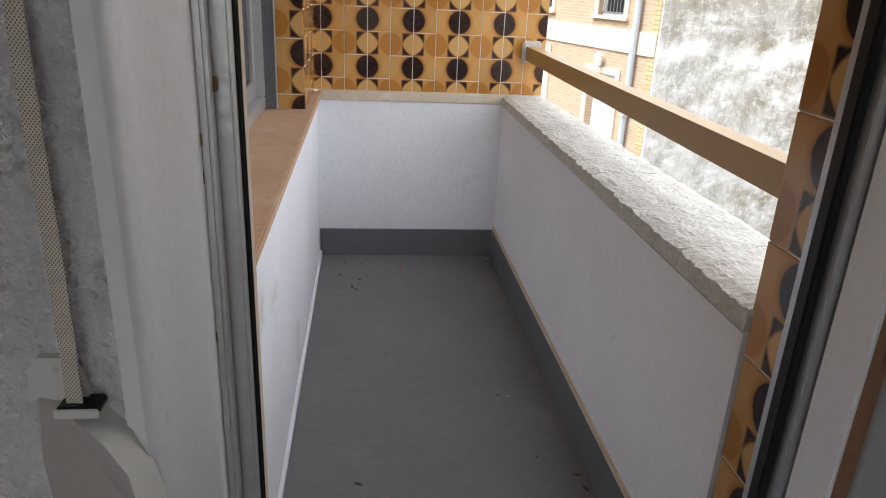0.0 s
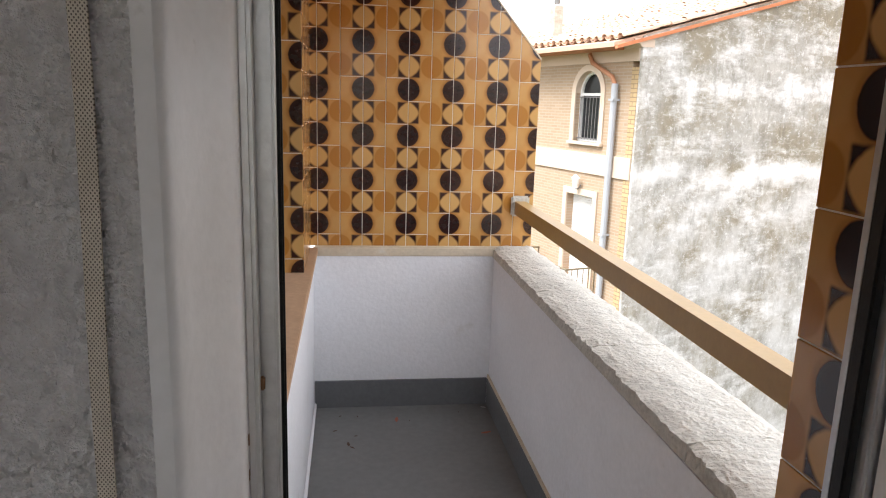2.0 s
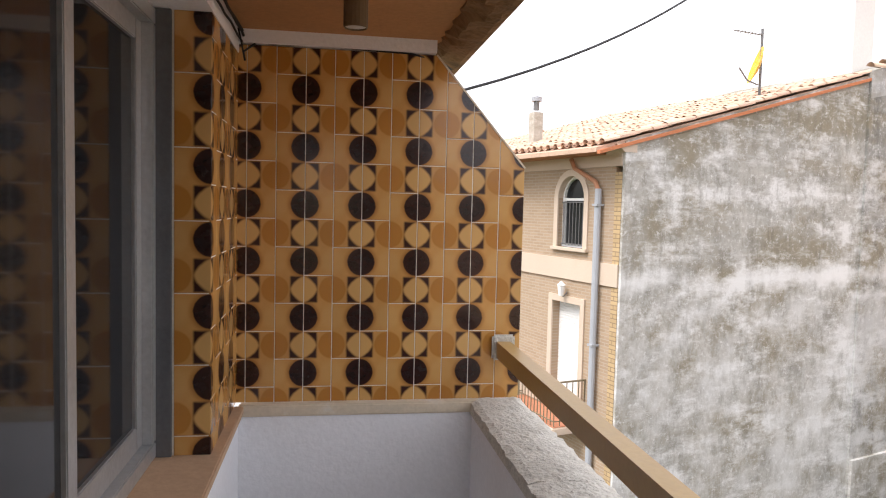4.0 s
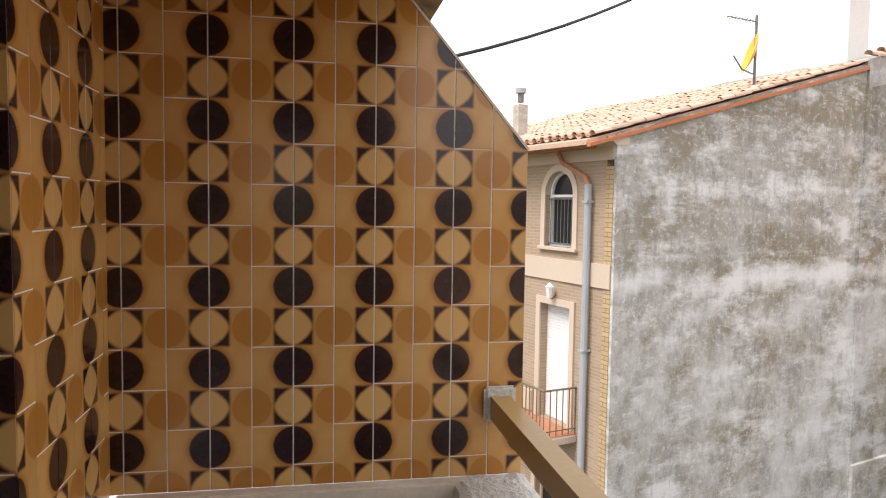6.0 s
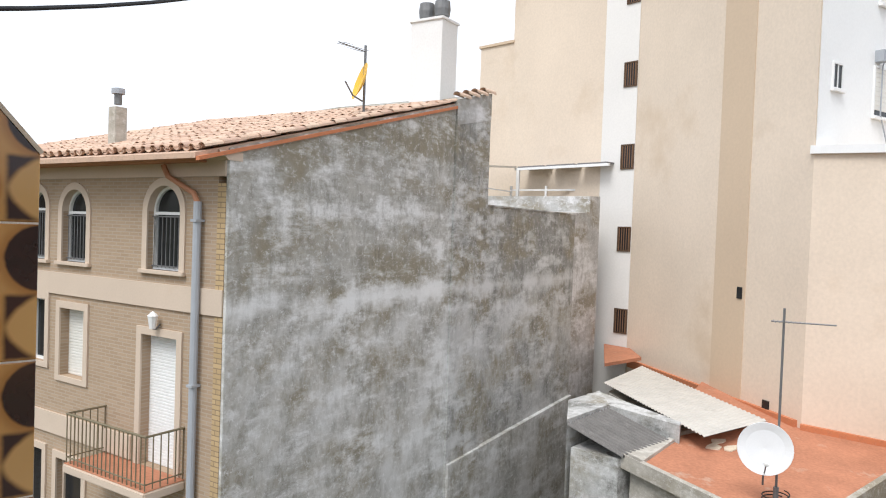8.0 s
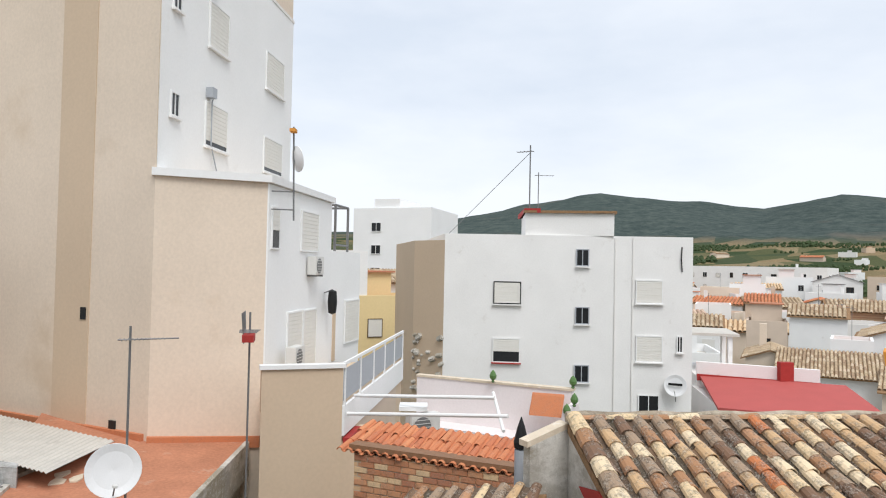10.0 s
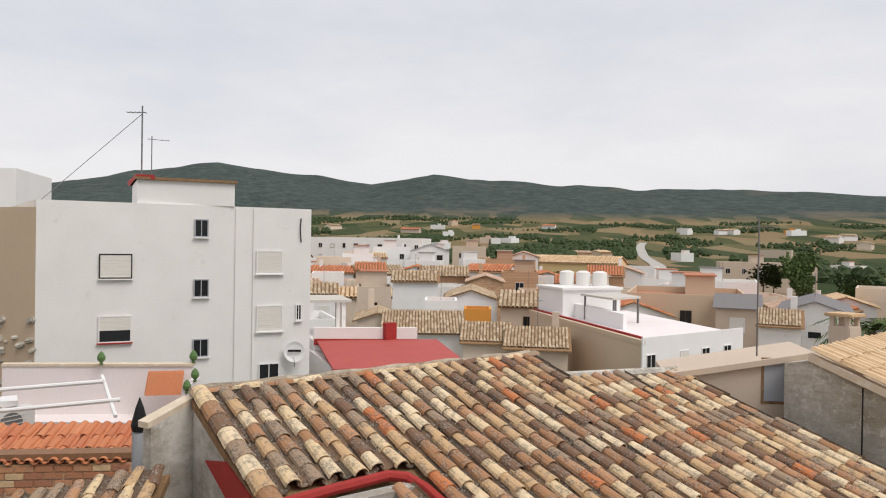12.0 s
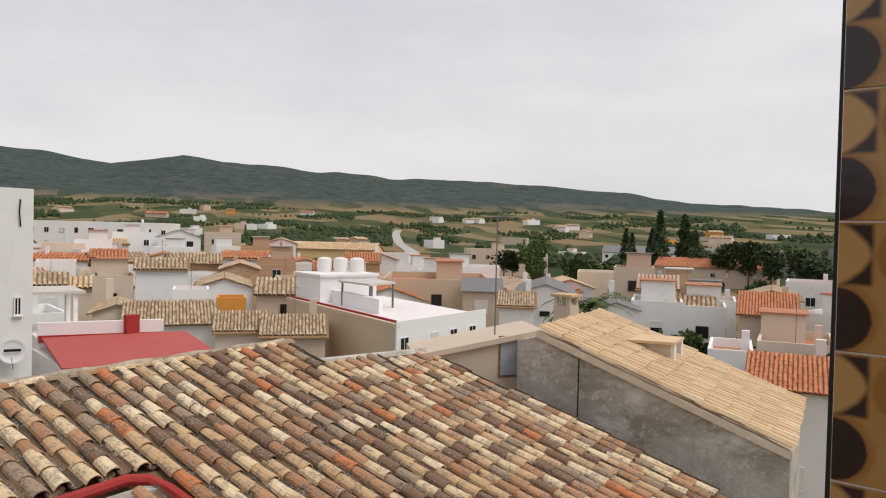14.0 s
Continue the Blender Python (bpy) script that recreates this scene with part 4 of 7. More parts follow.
def tile_roof(origin, ridge, down, width, run, pitch=0.22, step=0.30, mat=ROOF_OLD, seed=1, stop=None, low=False, parent=None, name="roof_tiles", singles=0, skip=None):
    """Rows of curved tiles over a plane: origin at the ridge's start; ridge and down are unit vectors. Returns the joined mesh object."""
    rng = random.Random(seed)
    r, d = Vector(ridge).normalized(), Vector(down).normalized()
    up = d.cross(r).normalized()
    if up.z < 0:
        up = -up
    rad = pitch * (0.45 if low else 0.36)
    tv, tf = barrel_tile(step * 1.28, rad, rad * 0.82, 0.012, 3 if low else 6)
    verts, faces, slots = [], [], []
    single_mesh = None
    made = 0
    for i in range(int(width / pitch)):
        s = (i + 0.5) * pitch
        end = stop(s) if stop else run
        wob = rng.uniform(-0.012, 0.012)
        for j in range(int(end / step)):
            if skip and skip(s, j * step):
                continue
            t = j * step + rng.uniform(-0.02, 0.02) + wob
            o = Vector(origin) + r * (s + rng.uniform(-0.01, 0.01)) + d * t + up * (0.034 + rng.uniform(-0.010, 0.012))
            yaw = rng.uniform(-0.05, 0.05)
            dd = (d + r * yaw - up * 0.035 * 0 + up * 0.02).normalized()
            rr = dd.cross(up).normalized()
            if rr.dot(r) < 0:
                rr = -rr
            uu = rr.cross(-dd).normalized()
            if uu.z < 0:
                uu = -uu
            if made < singles and parent is not None and t > run * 0.25:
                if single_mesh is None:
                    single_mesh = bpy.data.meshes.new("roof_tile")
                    single_mesh.from_pydata(tv, [], tf)
                    single_mesh.materials.append(ROOF_OLD_ONE)
                ob = new("roof_tile", single_mesh)
                ob.parent = parent
                ob.matrix_local = Matrix(((rr.x, -dd.x, uu.x, o.x), (rr.y, -dd.y, uu.y, o.y), (rr.z, -dd.z, uu.z, o.z), (0, 0, 0, 1)))
                made += 1
            else:
                b0 = len(verts)
                verts += [o + rr * v[0] - dd * v[1] + uu * v[2] for v in tv]
                faces += [tuple(b0 + k for k in f) for f in tf]
                slots += [0] * len(tf)
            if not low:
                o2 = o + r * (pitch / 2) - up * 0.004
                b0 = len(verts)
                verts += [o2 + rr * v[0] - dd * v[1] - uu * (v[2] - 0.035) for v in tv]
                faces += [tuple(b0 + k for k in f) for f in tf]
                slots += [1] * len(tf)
    me = bpy.data.meshes.new(name)
    me.from_pydata([tuple(v) for v in verts], [], faces)
    me.materials.append(mat)
    # second slot: channels of old roofs, with shade and moss in their colour
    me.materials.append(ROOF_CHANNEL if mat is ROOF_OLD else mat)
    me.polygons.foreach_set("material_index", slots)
    ob = new(name, me)
    if parent is not None:
        ob.parent = parent
    return ob


def antenna(name, base, height, boom=1.0, heading=0.0, label="thin metal television aerial on a mast", rods=9, r=0.016):
    a = thing(name, label, "aerial", "roof aerials", pose(*base, 0, 0, heading))
    part("mast", tube([(0, 0, 0), (0, 0, height)], r, sides=6), STEEL, a)
    b2 = tube([(-boom * 0.2, 0, height * 0.93), (boom * 0.8, 0, height * 0.93)], r * 0.6, sides=5)
    for k in range(rods):
        x = -boom * 0.15 + boom * 0.9 * k / max(1, rods - 1)
        w = 0.22 - 0.012 * k
        tube([(x, -w, height * 0.93), (x, w, height * 0.93)], r * 0.4, b2, 4)
    part("boom", b2, STEEL, a)
    return a


def dish(name, at, radius, heading, tilt, mat, label):
    a = thing(name, label, "satellite dish", "", pose(*at, 0, 0, heading))
    prof = [(0.001, 0.0), (radius * 0.4, radius * 0.03), (radius * 0.75, radius * 0.10), (radius, radius * 0.18), (radius * 0.99, radius * 0.2), (radius * 0.7, radius * 0.11), (0.001, 0.02)]
    part("bowl", lathe(prof, sides=28), mat, a).matrix_local = pose(0, 0, 0, tilt, 0, 0)
    arm = tube([(0, 0, -0.05), (0, -radius * 0.2, -radius * 0.95), (0, -radius * 0.95, -radius * 0.35)], 0.014, sides=6)
    part("arm", arm, STEEL, a)
    part("feed", box(-0.04, -radius - 0.06, -radius * 0.38, 0.04, -radius * 0.9, -radius * 0.28, bevel=0.01), PLASTIC, a)
    part("bracket", tube([(0, 0.06, -radius * 0.2), (0, 0.12, -radius * 1.5)], 0.02, sides=6), STEEL, a)
    return a


# ---- brick house across the gap ----
HOUSE = pose(5.39, 12.48, 0, 0, 0, 16.5)
house = thing("brick_house", "tan brick house with a bare stained cement gable", "house", "", HOUSE)
gable = [(0.31, -12), (6.5, -12), (6.5, 4.62), (0.31, 2.94)]
part("gable_skin", extrude([(0.0, -12), (0.31, -12), (0.31, 2.94), (0.0, 2.85)], (0, 0, 0), (1, 0, 0), (0, 0, 1), (0, 0.06, 0)), CEMENT_A, house)
part("gable_wall", extrude(gable, (0, 0, 0), (1, 0, 0), (0, 0, 1), (0, 7.5, 0)), CEMENT_A, house, "stained cement gable")
part("gable_wall", extrude([(6.5, -12), (8.08, -12), (8.08, 5.15), (6.5, 4.72)], (0, -0.05, 0), (1, 0, 0), (0, 0, 1), (0, 5, 0)), CEMENT_B, house, "dark stained cement chimney wall")
part("gable_bloom", extrude([(6.51, 4.15), (8.09, 4.5), (8.09, 5.16), (6.51, 4.73)], (0, -0.056, 0), (1, 0, 0), (0, 0, 1), (0, 0.02, 0)), CEMENT_C, house, "pale patched top")

# brick front with openings; u runs away from the corner
def holed(u0, u1, z0, z1, holes, x0, x1):
    b2 = bmesh.new()
    us = sorted({u0, u1, *(h[0] for h in holes), *(h[2] for h in holes)})
    zs = sorted({z0, z1, *(h[1] for h in holes), *(h[3] for h in holes)})
    for a, c in zip(us, us[1:]):
        for e, g in zip(zs, zs[1:]):
            mu, mz = (a + c) / 2, (e + g) / 2
            if not any(h[0] < mu < h[2] and h[1] < mz < h[3] for h in holes):
                box(x0, a, e, x1, c, g, b2)
    bmesh.ops.remove_doubles(b2, verts=b2.verts[:], dist=0.0005)
    return b2


arches = [(1.12, 0.88, 1.98, 2.28), (3.78, 0.88, 4.58, 2.22), (5.15, 0.88, 5.85, 2.22)]
lows = [(1.12, -2.45, 2.06, -0.22), (3.78, -1.28, 4.58, 0.0), (5.1, -1.1, 5.7, 0.12), (3.75, -4.2, 4.6, -2.85), (5.1, -4.1, 5.75, -2.8), (1.2, -5.5, 2.1, -3.3)]
part("front_wall", holed(0.24, 9.0, -12, 2.42, arches + lows, -0.30, 0.0), BRICK_FRONT, house)
part("quoin", holed(0.062, 0.24, -12, 2.31, [], -0.312, 0.0), BRICK_QUOIN, house, "yellow brick corner pier")
part("floor_band", box(-0.335, 0.062, 0.25, -0.002, 9.0, 0.66), STUCCO_TAN, house, "smooth stone-coloured floor band")
part("floor_band", box(-0.335, 2.3, -2.42, -0.30, 9.0, -2.02), STUCCO_TAN, house)
part("frieze", box(-0.33, 0.062, 2.42, 0.0, 9.0, 2.66), STUCCO_TAN, house)
part("cornice", extrude([(0, 0), (0.28, 0), (0.34, 0.05), (0.42, 0.07), (0.46, 0.14), (0, 0.14)], (-0.05, -0.01, 2.66), (-1, 0, 0), (0, 0, 1), (0, 0.5, 0)), STUCCO_TAN, house)
part("eave_board", extrude([(0.0, 0), (0.5, 0.02), (0.62, 0.12), (0.0, 0.12)], (0.0, 0.5, 2.62), (-1, 0, 0), (0, 0, 1), (0, 8.5, 0)), GUTTER, house, "copper-brown eaves gutter")
for (u0, z0, u1, z1) in arches:
    w, um = u1 - u0, (u0 + u1) / 2
    r = w / 2
    spring = z1 - r
    fan = [(u0, spring)] + [(um - r * math.cos(math.pi * k / 12), spring + r * math.sin(math.pi * k / 12)) for k in range(1, 12)] + [(u1, spring), (u1, z1 + 0.001), (u0, z1 + 0.001)]
    part("arch_spandrel", extrude(fan, (-0.302, 0, 0), (0, 1, 0), (0, 0, 1), (0.30, 0, 0)), STUCCO_TAN, house)
    ring = [(um - (r + 0.13) * math.cos(math.pi * k / 14), spring + (r + 0.13) * math.sin(math.pi * k / 14)) for k in range(15)] + [(u1 + 0.13, z0), (u1, z0), (u1, spring)] + [(um + r * math.cos(math.pi * k / 14), spring + r * math.sin(math.pi * k / 14)) for k in range(1, 14)] + [(u0, spring), (u0, z0), (u0 - 0.13, z0)]
    part("arch_trim", extrude(ring, (-0.33, 0, 0), (0, 1, 0), (0, 0, 1), (0.03, 0, 0)), STUCCO_TAN, house)
    win = part("window", holed(u0 + 0.0, u1, z0, spring, [(u0 + 0.05, z0 + 0.05, u1 - 0.05, spring - 0.05)], -0.20, -0.14), SHUTTER_WHITE, house)
    head = [(um - (r - 0.002) * math.cos(math.pi * k / 14), spring + (r - 0.002) * math.sin(math.pi * k / 14)) for k in range(15)] + [(um + (r - 0.05) * math.cos(math.pi * k / 14), spring + (r - 0.05) * math.sin(math.pi * k / 14)) for k in range(15)]
    part("arched_frame", extrude(head, (-0.20, 0, 0), (0, 1, 0), (0, 0, 1), (0.06, 0, 0)), SHUTTER_WHITE, win)
    part("pane", extrude([(u0, z0), (u1, z0)] + [(um + r * math.cos(math.pi * k / 12), spring + r * math.sin(math.pi * k / 12)) for k in range(13)], (-0.15, 0, 0), (0, 1, 0), (0, 0, 1), (0.01, 0, 0)), DARK_HOLE, win)
    for k in range(8):
        u = u0 + w * (k + 0.5) / 8
        part("bar", tube([(-0.22, u, z0 + 0.04), (-0.22, u, spring - 0.08)], 0.009, sides=5), STEEL, win)
    for zz in (z0 + 0.06, spring - 0.08):
        part("bar_rail", tube([(-0.22, u0, zz), (-0.22, u1, zz)], 0.012, sides=5), STEEL, win)
    part("sill", box(-0.38, u0 - 0.16, z0 - 0.07, -0.12, u1 + 0.16, z0, bevel=0.01), STUCCO_TAN, win)
for i, (u0, z0, u1, z1) in enumerate(lows):
    part("surround", holed(u0 - 0.13, u1 + 0.13, z0 - (0.0 if i == 0 else 0.1), z1 + 0.13, [(u0, z0, u1, z1)], -0.335, -0.302), STUCCO_TAN, house)
    if i == 2:
        w2 = part("window", holed(u0, u1, z0, z1, [(u0 + 0.05, z0 + 0.05, u1 - 0.05, z1 - 0.05)], -0.2, -0.14), SHUTTER_WHITE, house)
        part("pane", box(-0.16, u0, z0, -0.15, u1, z1), DARK_HOLE, w2)
    elif i in (3, 4, 5):
        w2 = part("window", holed(u0, u1, z0, z1, [(u0 + 0.05, z0 + 0.05, u1 - 0.05, z1 - 0.05)], -0.2, -0.14), STUCCO_TAN, house)
        part("pane", box(-0.16, u0, z0, -0.15, u1, z1), DARK_HOLE, w2)
    else:
        b2 = slatted(z0, z1, 0.055, -u1, -u0, pose(-0.12, 0, 0, 0, 0, -90))
        part("roller_shutter", b2, SHUTTER if i else SHUTTER_WHITE, house, "closed pale roller shutter")
# balcony
bal = part("balcony_slab", box(-1.05, 0.85, -2.62, -0.30, 3.1, -2.47, bevel=0.02), STUCCO_TAN, house)
part("balcony_floor", box(-1.03, 0.87, -2.47, -0.30, 3.08, -2.455), TERRACOTTA, bal, "terracotta tiled floor")
for k in range(20):
    part("baluster", tube([(-1.0, 0.9 + 2.16 * k / 19, -2.46), (-1.0, 0.9 + 2.16 * k / 19, -1.62)], 0.011, sides=5), BRASS_BAR, bal)
for u in (0.9, 3.06):
    for k in range(1, 6):
        part("baluster", tube([(-1.0 + 0.68 * k / 5, u, -2.46), (-1.0 + 0.68 * k / 5, u, -1.62)], 0.011, sides=5), BRASS_BAR, bal)
part("top_rail", tube([(-0.3, 0.9, -1.62), (-1.0, 0.9, -1.62), (-1.0, 3.06, -1.62), (-0.3, 3.06, -1.62)], 0.02, sides=6), BRASS_BAR, bal)
part("low_rail", tube([(-0.3, 0.9, -2.36), (-1.0, 0.9, -2.36), (-1.0, 3.06, -2.36), (-0.3, 3.06, -2.36)], 0.012, sides=6), BRASS_BAR, bal)
# downpipe, wall lamp
part("downpipe", tube([(-0.40, 0.60, 2.02), (-0.40, 0.60, -9)], 0.065, sides=10), GREY_PAINT, house, "grey downpipe")
part("downpipe_elbow", tube([(-0.42, 1.45, 2.60), (-0.40, 1.35, 2.42), (-0.40, 0.70, 2.15), (-0.40, 0.60, 2.0)], 0.045, sides=8), GUTTER, house, "copper-brown swan neck")
for z in (1.7, -0.9, -3.4):
    part("pipe_clip", box(-0.475, 0.53, z, -0.31, 0.67, z + 0.04), GREY_PAINT, house)
wl2 = part("wall_lamp", lathe([(0.001, -0.10), (0.05, -0.10), (0.08, 0.10), (0.09, 0.11), (0.03, 0.17), (0.001, 0.19)], at=(-0.44, 1.6, 0.02), sides=8), SHUTTER_WHITE, house, "white lantern wall lamp")
part("lamp_arm", tube([(-0.30, 1.6, -0.02), (-0.38, 1.6, -0.10), (-0.44, 1.6, -0.08)], 0.012, sides=6), STEEL, wl2)
for ob in house.children:
    if not ob.name.startswith("gable"):
        ob.location.x += 0.30
# roof: verge tiles and slope
slope = Vector((1, 0, 0.271)).normalized()
roof = part("roof_deck", extrude([(-0.62, 0), (6.6, 0), (6.6, 0.08), (-0.62, 0.08)], (0, 0.03, 2.80), (1, 0, 0.271), (0, 0, 1), (0, 8.4, 0)), ROOF_PINK, house)
tile_roof((6.6, -0.06, 2.89 + 6.6 * 0.271), (0, 1, 0), (-1, 0, -0.271), 8.4, 7.4, pitch=0.24, step=0.36, mat=ROOF_PINK, seed=5, parent=house, name="roof_tiles")
part("verge_line", extrude([(-0.6, 0), (6.5, 0), (6.5, 0.06), (-0.6, 0.06)], (0, -0.05, 2.76), (1, 0, 0.271), (0, 0, 1), (0, 0.08, 0)), ROOF_ORANGE, house, "red tile verge course")
for k, (s, z) in enumerate(((6.6, 4.84), (7.0, 4.95), (7.4, 5.06), (7.8, 5.16))):
    b2 = bmesh.new()
    v2, f2 = barrel_tile(0.5, 0.12, 0.10)
    me = bpy.data.meshes.new("ridge_tile")
    me.from_pydata(v2, [], f2)
    me.materials.append(ROOF_PINK)
    ob = new("ridge_tile", me)
    ob.parent = house
    ob.matrix_local = pose(s - 0.1, 0.0, z, 0, -12, 90)
    b2.free()
# white chimney block, pipe chimney, dish and aerial
chim = thing("white_chimney", "tall white rendered chimney block with metal cowls", "chimney", "", HOUSE @ pose(7.69, 1.47, 4.2))
part("shaft", box(-0.36, -0.47, -0.6, 0.36, 0.48, 2.75), WHITE_OLD, chim)
part("crown", box(-0.40, -0.51, 2.75, 0.40, 0.52, 2.82, bevel=0.01), WHITE_OLD, chim)
for y in (-0.22, 0.25):
    part("cowl", lathe([(0.12, 2.82), (0.12, 2.9), (0.19, 2.93), (0.21, 3.1), (0.19, 3.3), (0.001, 3.32)], at=(0, y, 0), sides=14), STEEL, chim, "grey metal cowl")
ch2 = thing("pipe_chimney", "narrow weathered grey chimney with a metal cap", "chimney", "", HOUSE @ pose(0.62, 3.9, 2.87))
part("shaft", box(-0.12, -0.12, -0.2, 0.12, 0.12, 0.95, bevel=0.01), LOW_WALL, ch2)
part("neck", lathe([(0.07, 1.0), (0.07, 1.2), (0.001, 1.2)], sides=12), STEEL, ch2)
part("cap", lathe([(0.001, 1.2), (0.12, 1.2), (0.12, 1.3), (0.001, 1.33)], sides=12), GREY_PAINT, ch2)
yd = thing("yellow_dish", "yellow satellite dish on a roof mast", "satellite dish", "", HOUSE @ pose(4.26, 0.9, 3.98))
part("mast", tube([(0, 0, 0), (0, 0, 1.55)], 0.03, sides=6), STEEL, yd)
part("bowl", lathe([(0.001, 0.0), (0.2, 0.015), (0.40, 0.08), (0.40, 0.09), (0.2, 0.03), (0.001, 0.015)], sides=24), DISH_YELLOW, yd).matrix_local = pose(-0.10, -0.05, 0.75, 12, -72, -49)
part("arm", tube([(-0.18, -0.1, 0.35), (-0.55, -0.15, 0.40), (-0.85, -0.2, 0.62)], 0.018, sides=5), STEEL, yd)
b2 = tube([(0, 0, 1.42), (-0.85, 0.0, 1.42)], 0.012, sides=5)
for k in range(8):
    tube([(-0.1 * k - 0.05, -0.12, 1.42), (-0.1 * k - 0.05, 0.12, 1.42)], 0.006, b2, 4)
part("aerial", b2, STEEL, yd)

# lower grey walls beside it, with a roof terrace
yard = thing("grey_outbuilding", "dark stained cement building with a roof terrace", "building", "", HOUSE)
part("wall", box(8.08, 0.0, -12, 14.0, 5.0, 2.36), CEMENT_B, yard)
part("wall_end", extrude([(14.0, -12), (17.2, -12), (17.2, 3.15), (16.2, 3.1), (16.2, 2.55), (14.0, 2.4)], (0, 0.35, 0), (1, 0, 0), (0, 0, 1), (0, 4.6, 0)), CEMENT_C, yard, "pale stained end wall")
part("low_plinth", extrude([(6.52, -12), (14.02, -12), (14.02, -3.45), (6.52, -3.75)], (0, -0.12, 0), (1, 0, 0), (0, 0, 1), (0, 0.12, 0)), CEMENT_A, yard)
part("coping", box(8.05, -0.04, 2.36, 14.03, 0.22, 2.40), CEMENT_B, yard)
part("back_wall", box(9.5, 4.6, 2.36, 15.0, 4.8, 3.1), STUCCO_BEIGE, yard)
ter = thing("terrace_pergola", "white metal pergola and railing on the roof terrace", "pergola", "", HOUSE)
for y in (4.55, 1.5):
    part("post", box(18.85, y - 0.06, 2.0, 18.97, y + 0.06, 4.33), SHUTTER_WHITE, ter)
for y in (4.85, 3.27, 1.2):
    part("rail_post", box(18.87, y - 0.04, 2.0, 18.95, y + 0.04, 3.68), SHUTTER_WHITE, ter)
part("top_rail", box(18.88, 1.2, 3.48, 18.94, 4.85, 3.54), SHUTTER_WHITE, ter)
part("side_rail", box(9.0, 4.82, 3.42, 18.88, 4.87, 3.47), SHUTTER_WHITE, ter)
part("side_rail", box(9.0, 4.82, 3.12, 18.88, 4.86, 3.15), SHUTTER_WHITE, ter)
part("beam", extrude([(0, 0), (4.6, 0), (4.6, 0.10), (0, 0.10)], (18.95, 4.75, 4.33), (-0.25, -0.968, 0.0), (0, 0, 1), (0.10, -0.02, 0)), SHUTTER_WHITE, ter)
for k in range(3):
    part("canopy_panel", box(0.08, 0, 0, 1.42, 2.2, 0.05, m=pose(18.98, 4.7, 4.44, 0, 0, -104.5) @ pose(1.52 * k, 0, 0)), GREY_ROOF, ter, "dark canopy panel")
part("canopy", extrude([(11.5, -0.55), (18.95, 0.0), (18.95, 0.07), (11.5, -0.48)], (0, 4.65, 4.43), (1, 0, 0), (0, 0, 1), (0, 2.2, 0.1)), FIBRE_PALE, ter, "pale sheet canopy")

# ---- beige tower block and its white neighbour ----
tower = thing("beige_tower_block", "tall beige rendered apartment block with a strip of small brown windows", "apartment block")
T1, T2, T3, T4, C1, W1 = (22.87, 25.39), (23.06, 23.54), (22.88, 18.54), (22.92, 17.08), (19.03, 9.33), (29.33, 7.95)
part("wall", prism([T2, T3, T4, C1, W1, (33, 20), (31, 24.5)], -12, 13.5), STUCCO_BEIGE, tower)
part("wall", prism([T1, T2, (31, 24.5), (30.5, 27)], -12, 10.0), STUCCO_BEIGE, tower, "lower beige wing")
part("roof_edge", prism([(22.8, 25.45), (23.0, 23.5), (31, 24.4), (30.5, 27.1)], 10.0, 10.12), STUCCO_DARK, tower)


def facing(p, q, s0, s1, z0, z1, out0, out1, mat, name, parent, label=""):
    """A slab on the wall from p to q, between two lengths and heights, standing out from out0 to out1."""
    b2 = box(s0, -out1, z0, s1, -out0, z1)
    b2.transform(on_wall(p, q, 0, 0))
    return part(name, b2, mat, parent, label)


Lt = math.dist(T4, C1)
facing(T3, T4, -0.0, math.dist(T3, T4), -12, 13.4, -0.02, 0.03, STUCCO_PALE, "window_strip", tower, "pale grey strip of wall")
facing(T4, C1, Lt * 0.575, Lt * 0.735, -12, 13.4, -0.02, 0.025, STUCCO_DARK, "dark_pilaster", tower, "darker beige recess")
facing(T4, C1, Lt * 0.03, Lt * 0.985, -3.0, -2.72, 0.0, 0.12, ROOF_ORANGE, "flashing", tower)
for z in (10.3, 7.25, 4.22, 1.18, -1.86):
    w = window(tower, on_wall(T3, T4, 1.17, z, 0.035), 0.56, 0.92, "pane", BROWN_WOOD)
    for k in range(5):
        part("louvre_bar", box(-0.21 + 0.1 * k, -0.03, 0.06, -0.185 + 0.1 * k, -0.012, 0.86), BROWN_STRIP, w)
facing(T4, C1, Lt * 0.70, Lt * 0.724, 0.09, 0.42, 0.0, 0.05, DARK_HOLE, "vent", tower)
facing(T4, C1, Lt * 0.842, Lt * 0.868, -2.86, -2.50, 0.0, 0.05, DARK_HOLE, "vent", tower)

white = thing("white_apartment_block", "white rendered apartment block with closed roller shutters", "apartment block")
part("wall", prism([(C1[0] + 0.02, C1[1] - 0.03), (W1[0], W1[1] - 0.03), (33, 12), (24, 14)], -12, 11.5), WHITE_RENDER, white)
part("parapet", prism([(C1[0] + 0.05, C1[1] - 0.06), (W1[0] + 0.05, W1[1] - 0.06), (33.1, 12), (24, 14)], 11.5, 11.62), STUCCO_PALE, white)
for x0, x1, z0, z1, st in ((19.59, 20.08, 5.6, 6.28, "pane"), (21.63, 23.22, 5.15, 6.5, "low"), (21.75, 23.15, 8.15, 9.55, "shutter"), (19.58, 20.07, 8.5, 9.2, "pane"), (26.35, 28.34, 5.05, 6.35, "low"), (26.4, 28.35, 8.1, 9.5, "shutter")):
    window(white, on_wall(C1, W1, ((x0 + x1) / 2 - C1[0]) / 0.991, z0, 0.04), (x1 - x0), z1 - z0, st, SHUTTER_WHITE, WHITE_OLD)
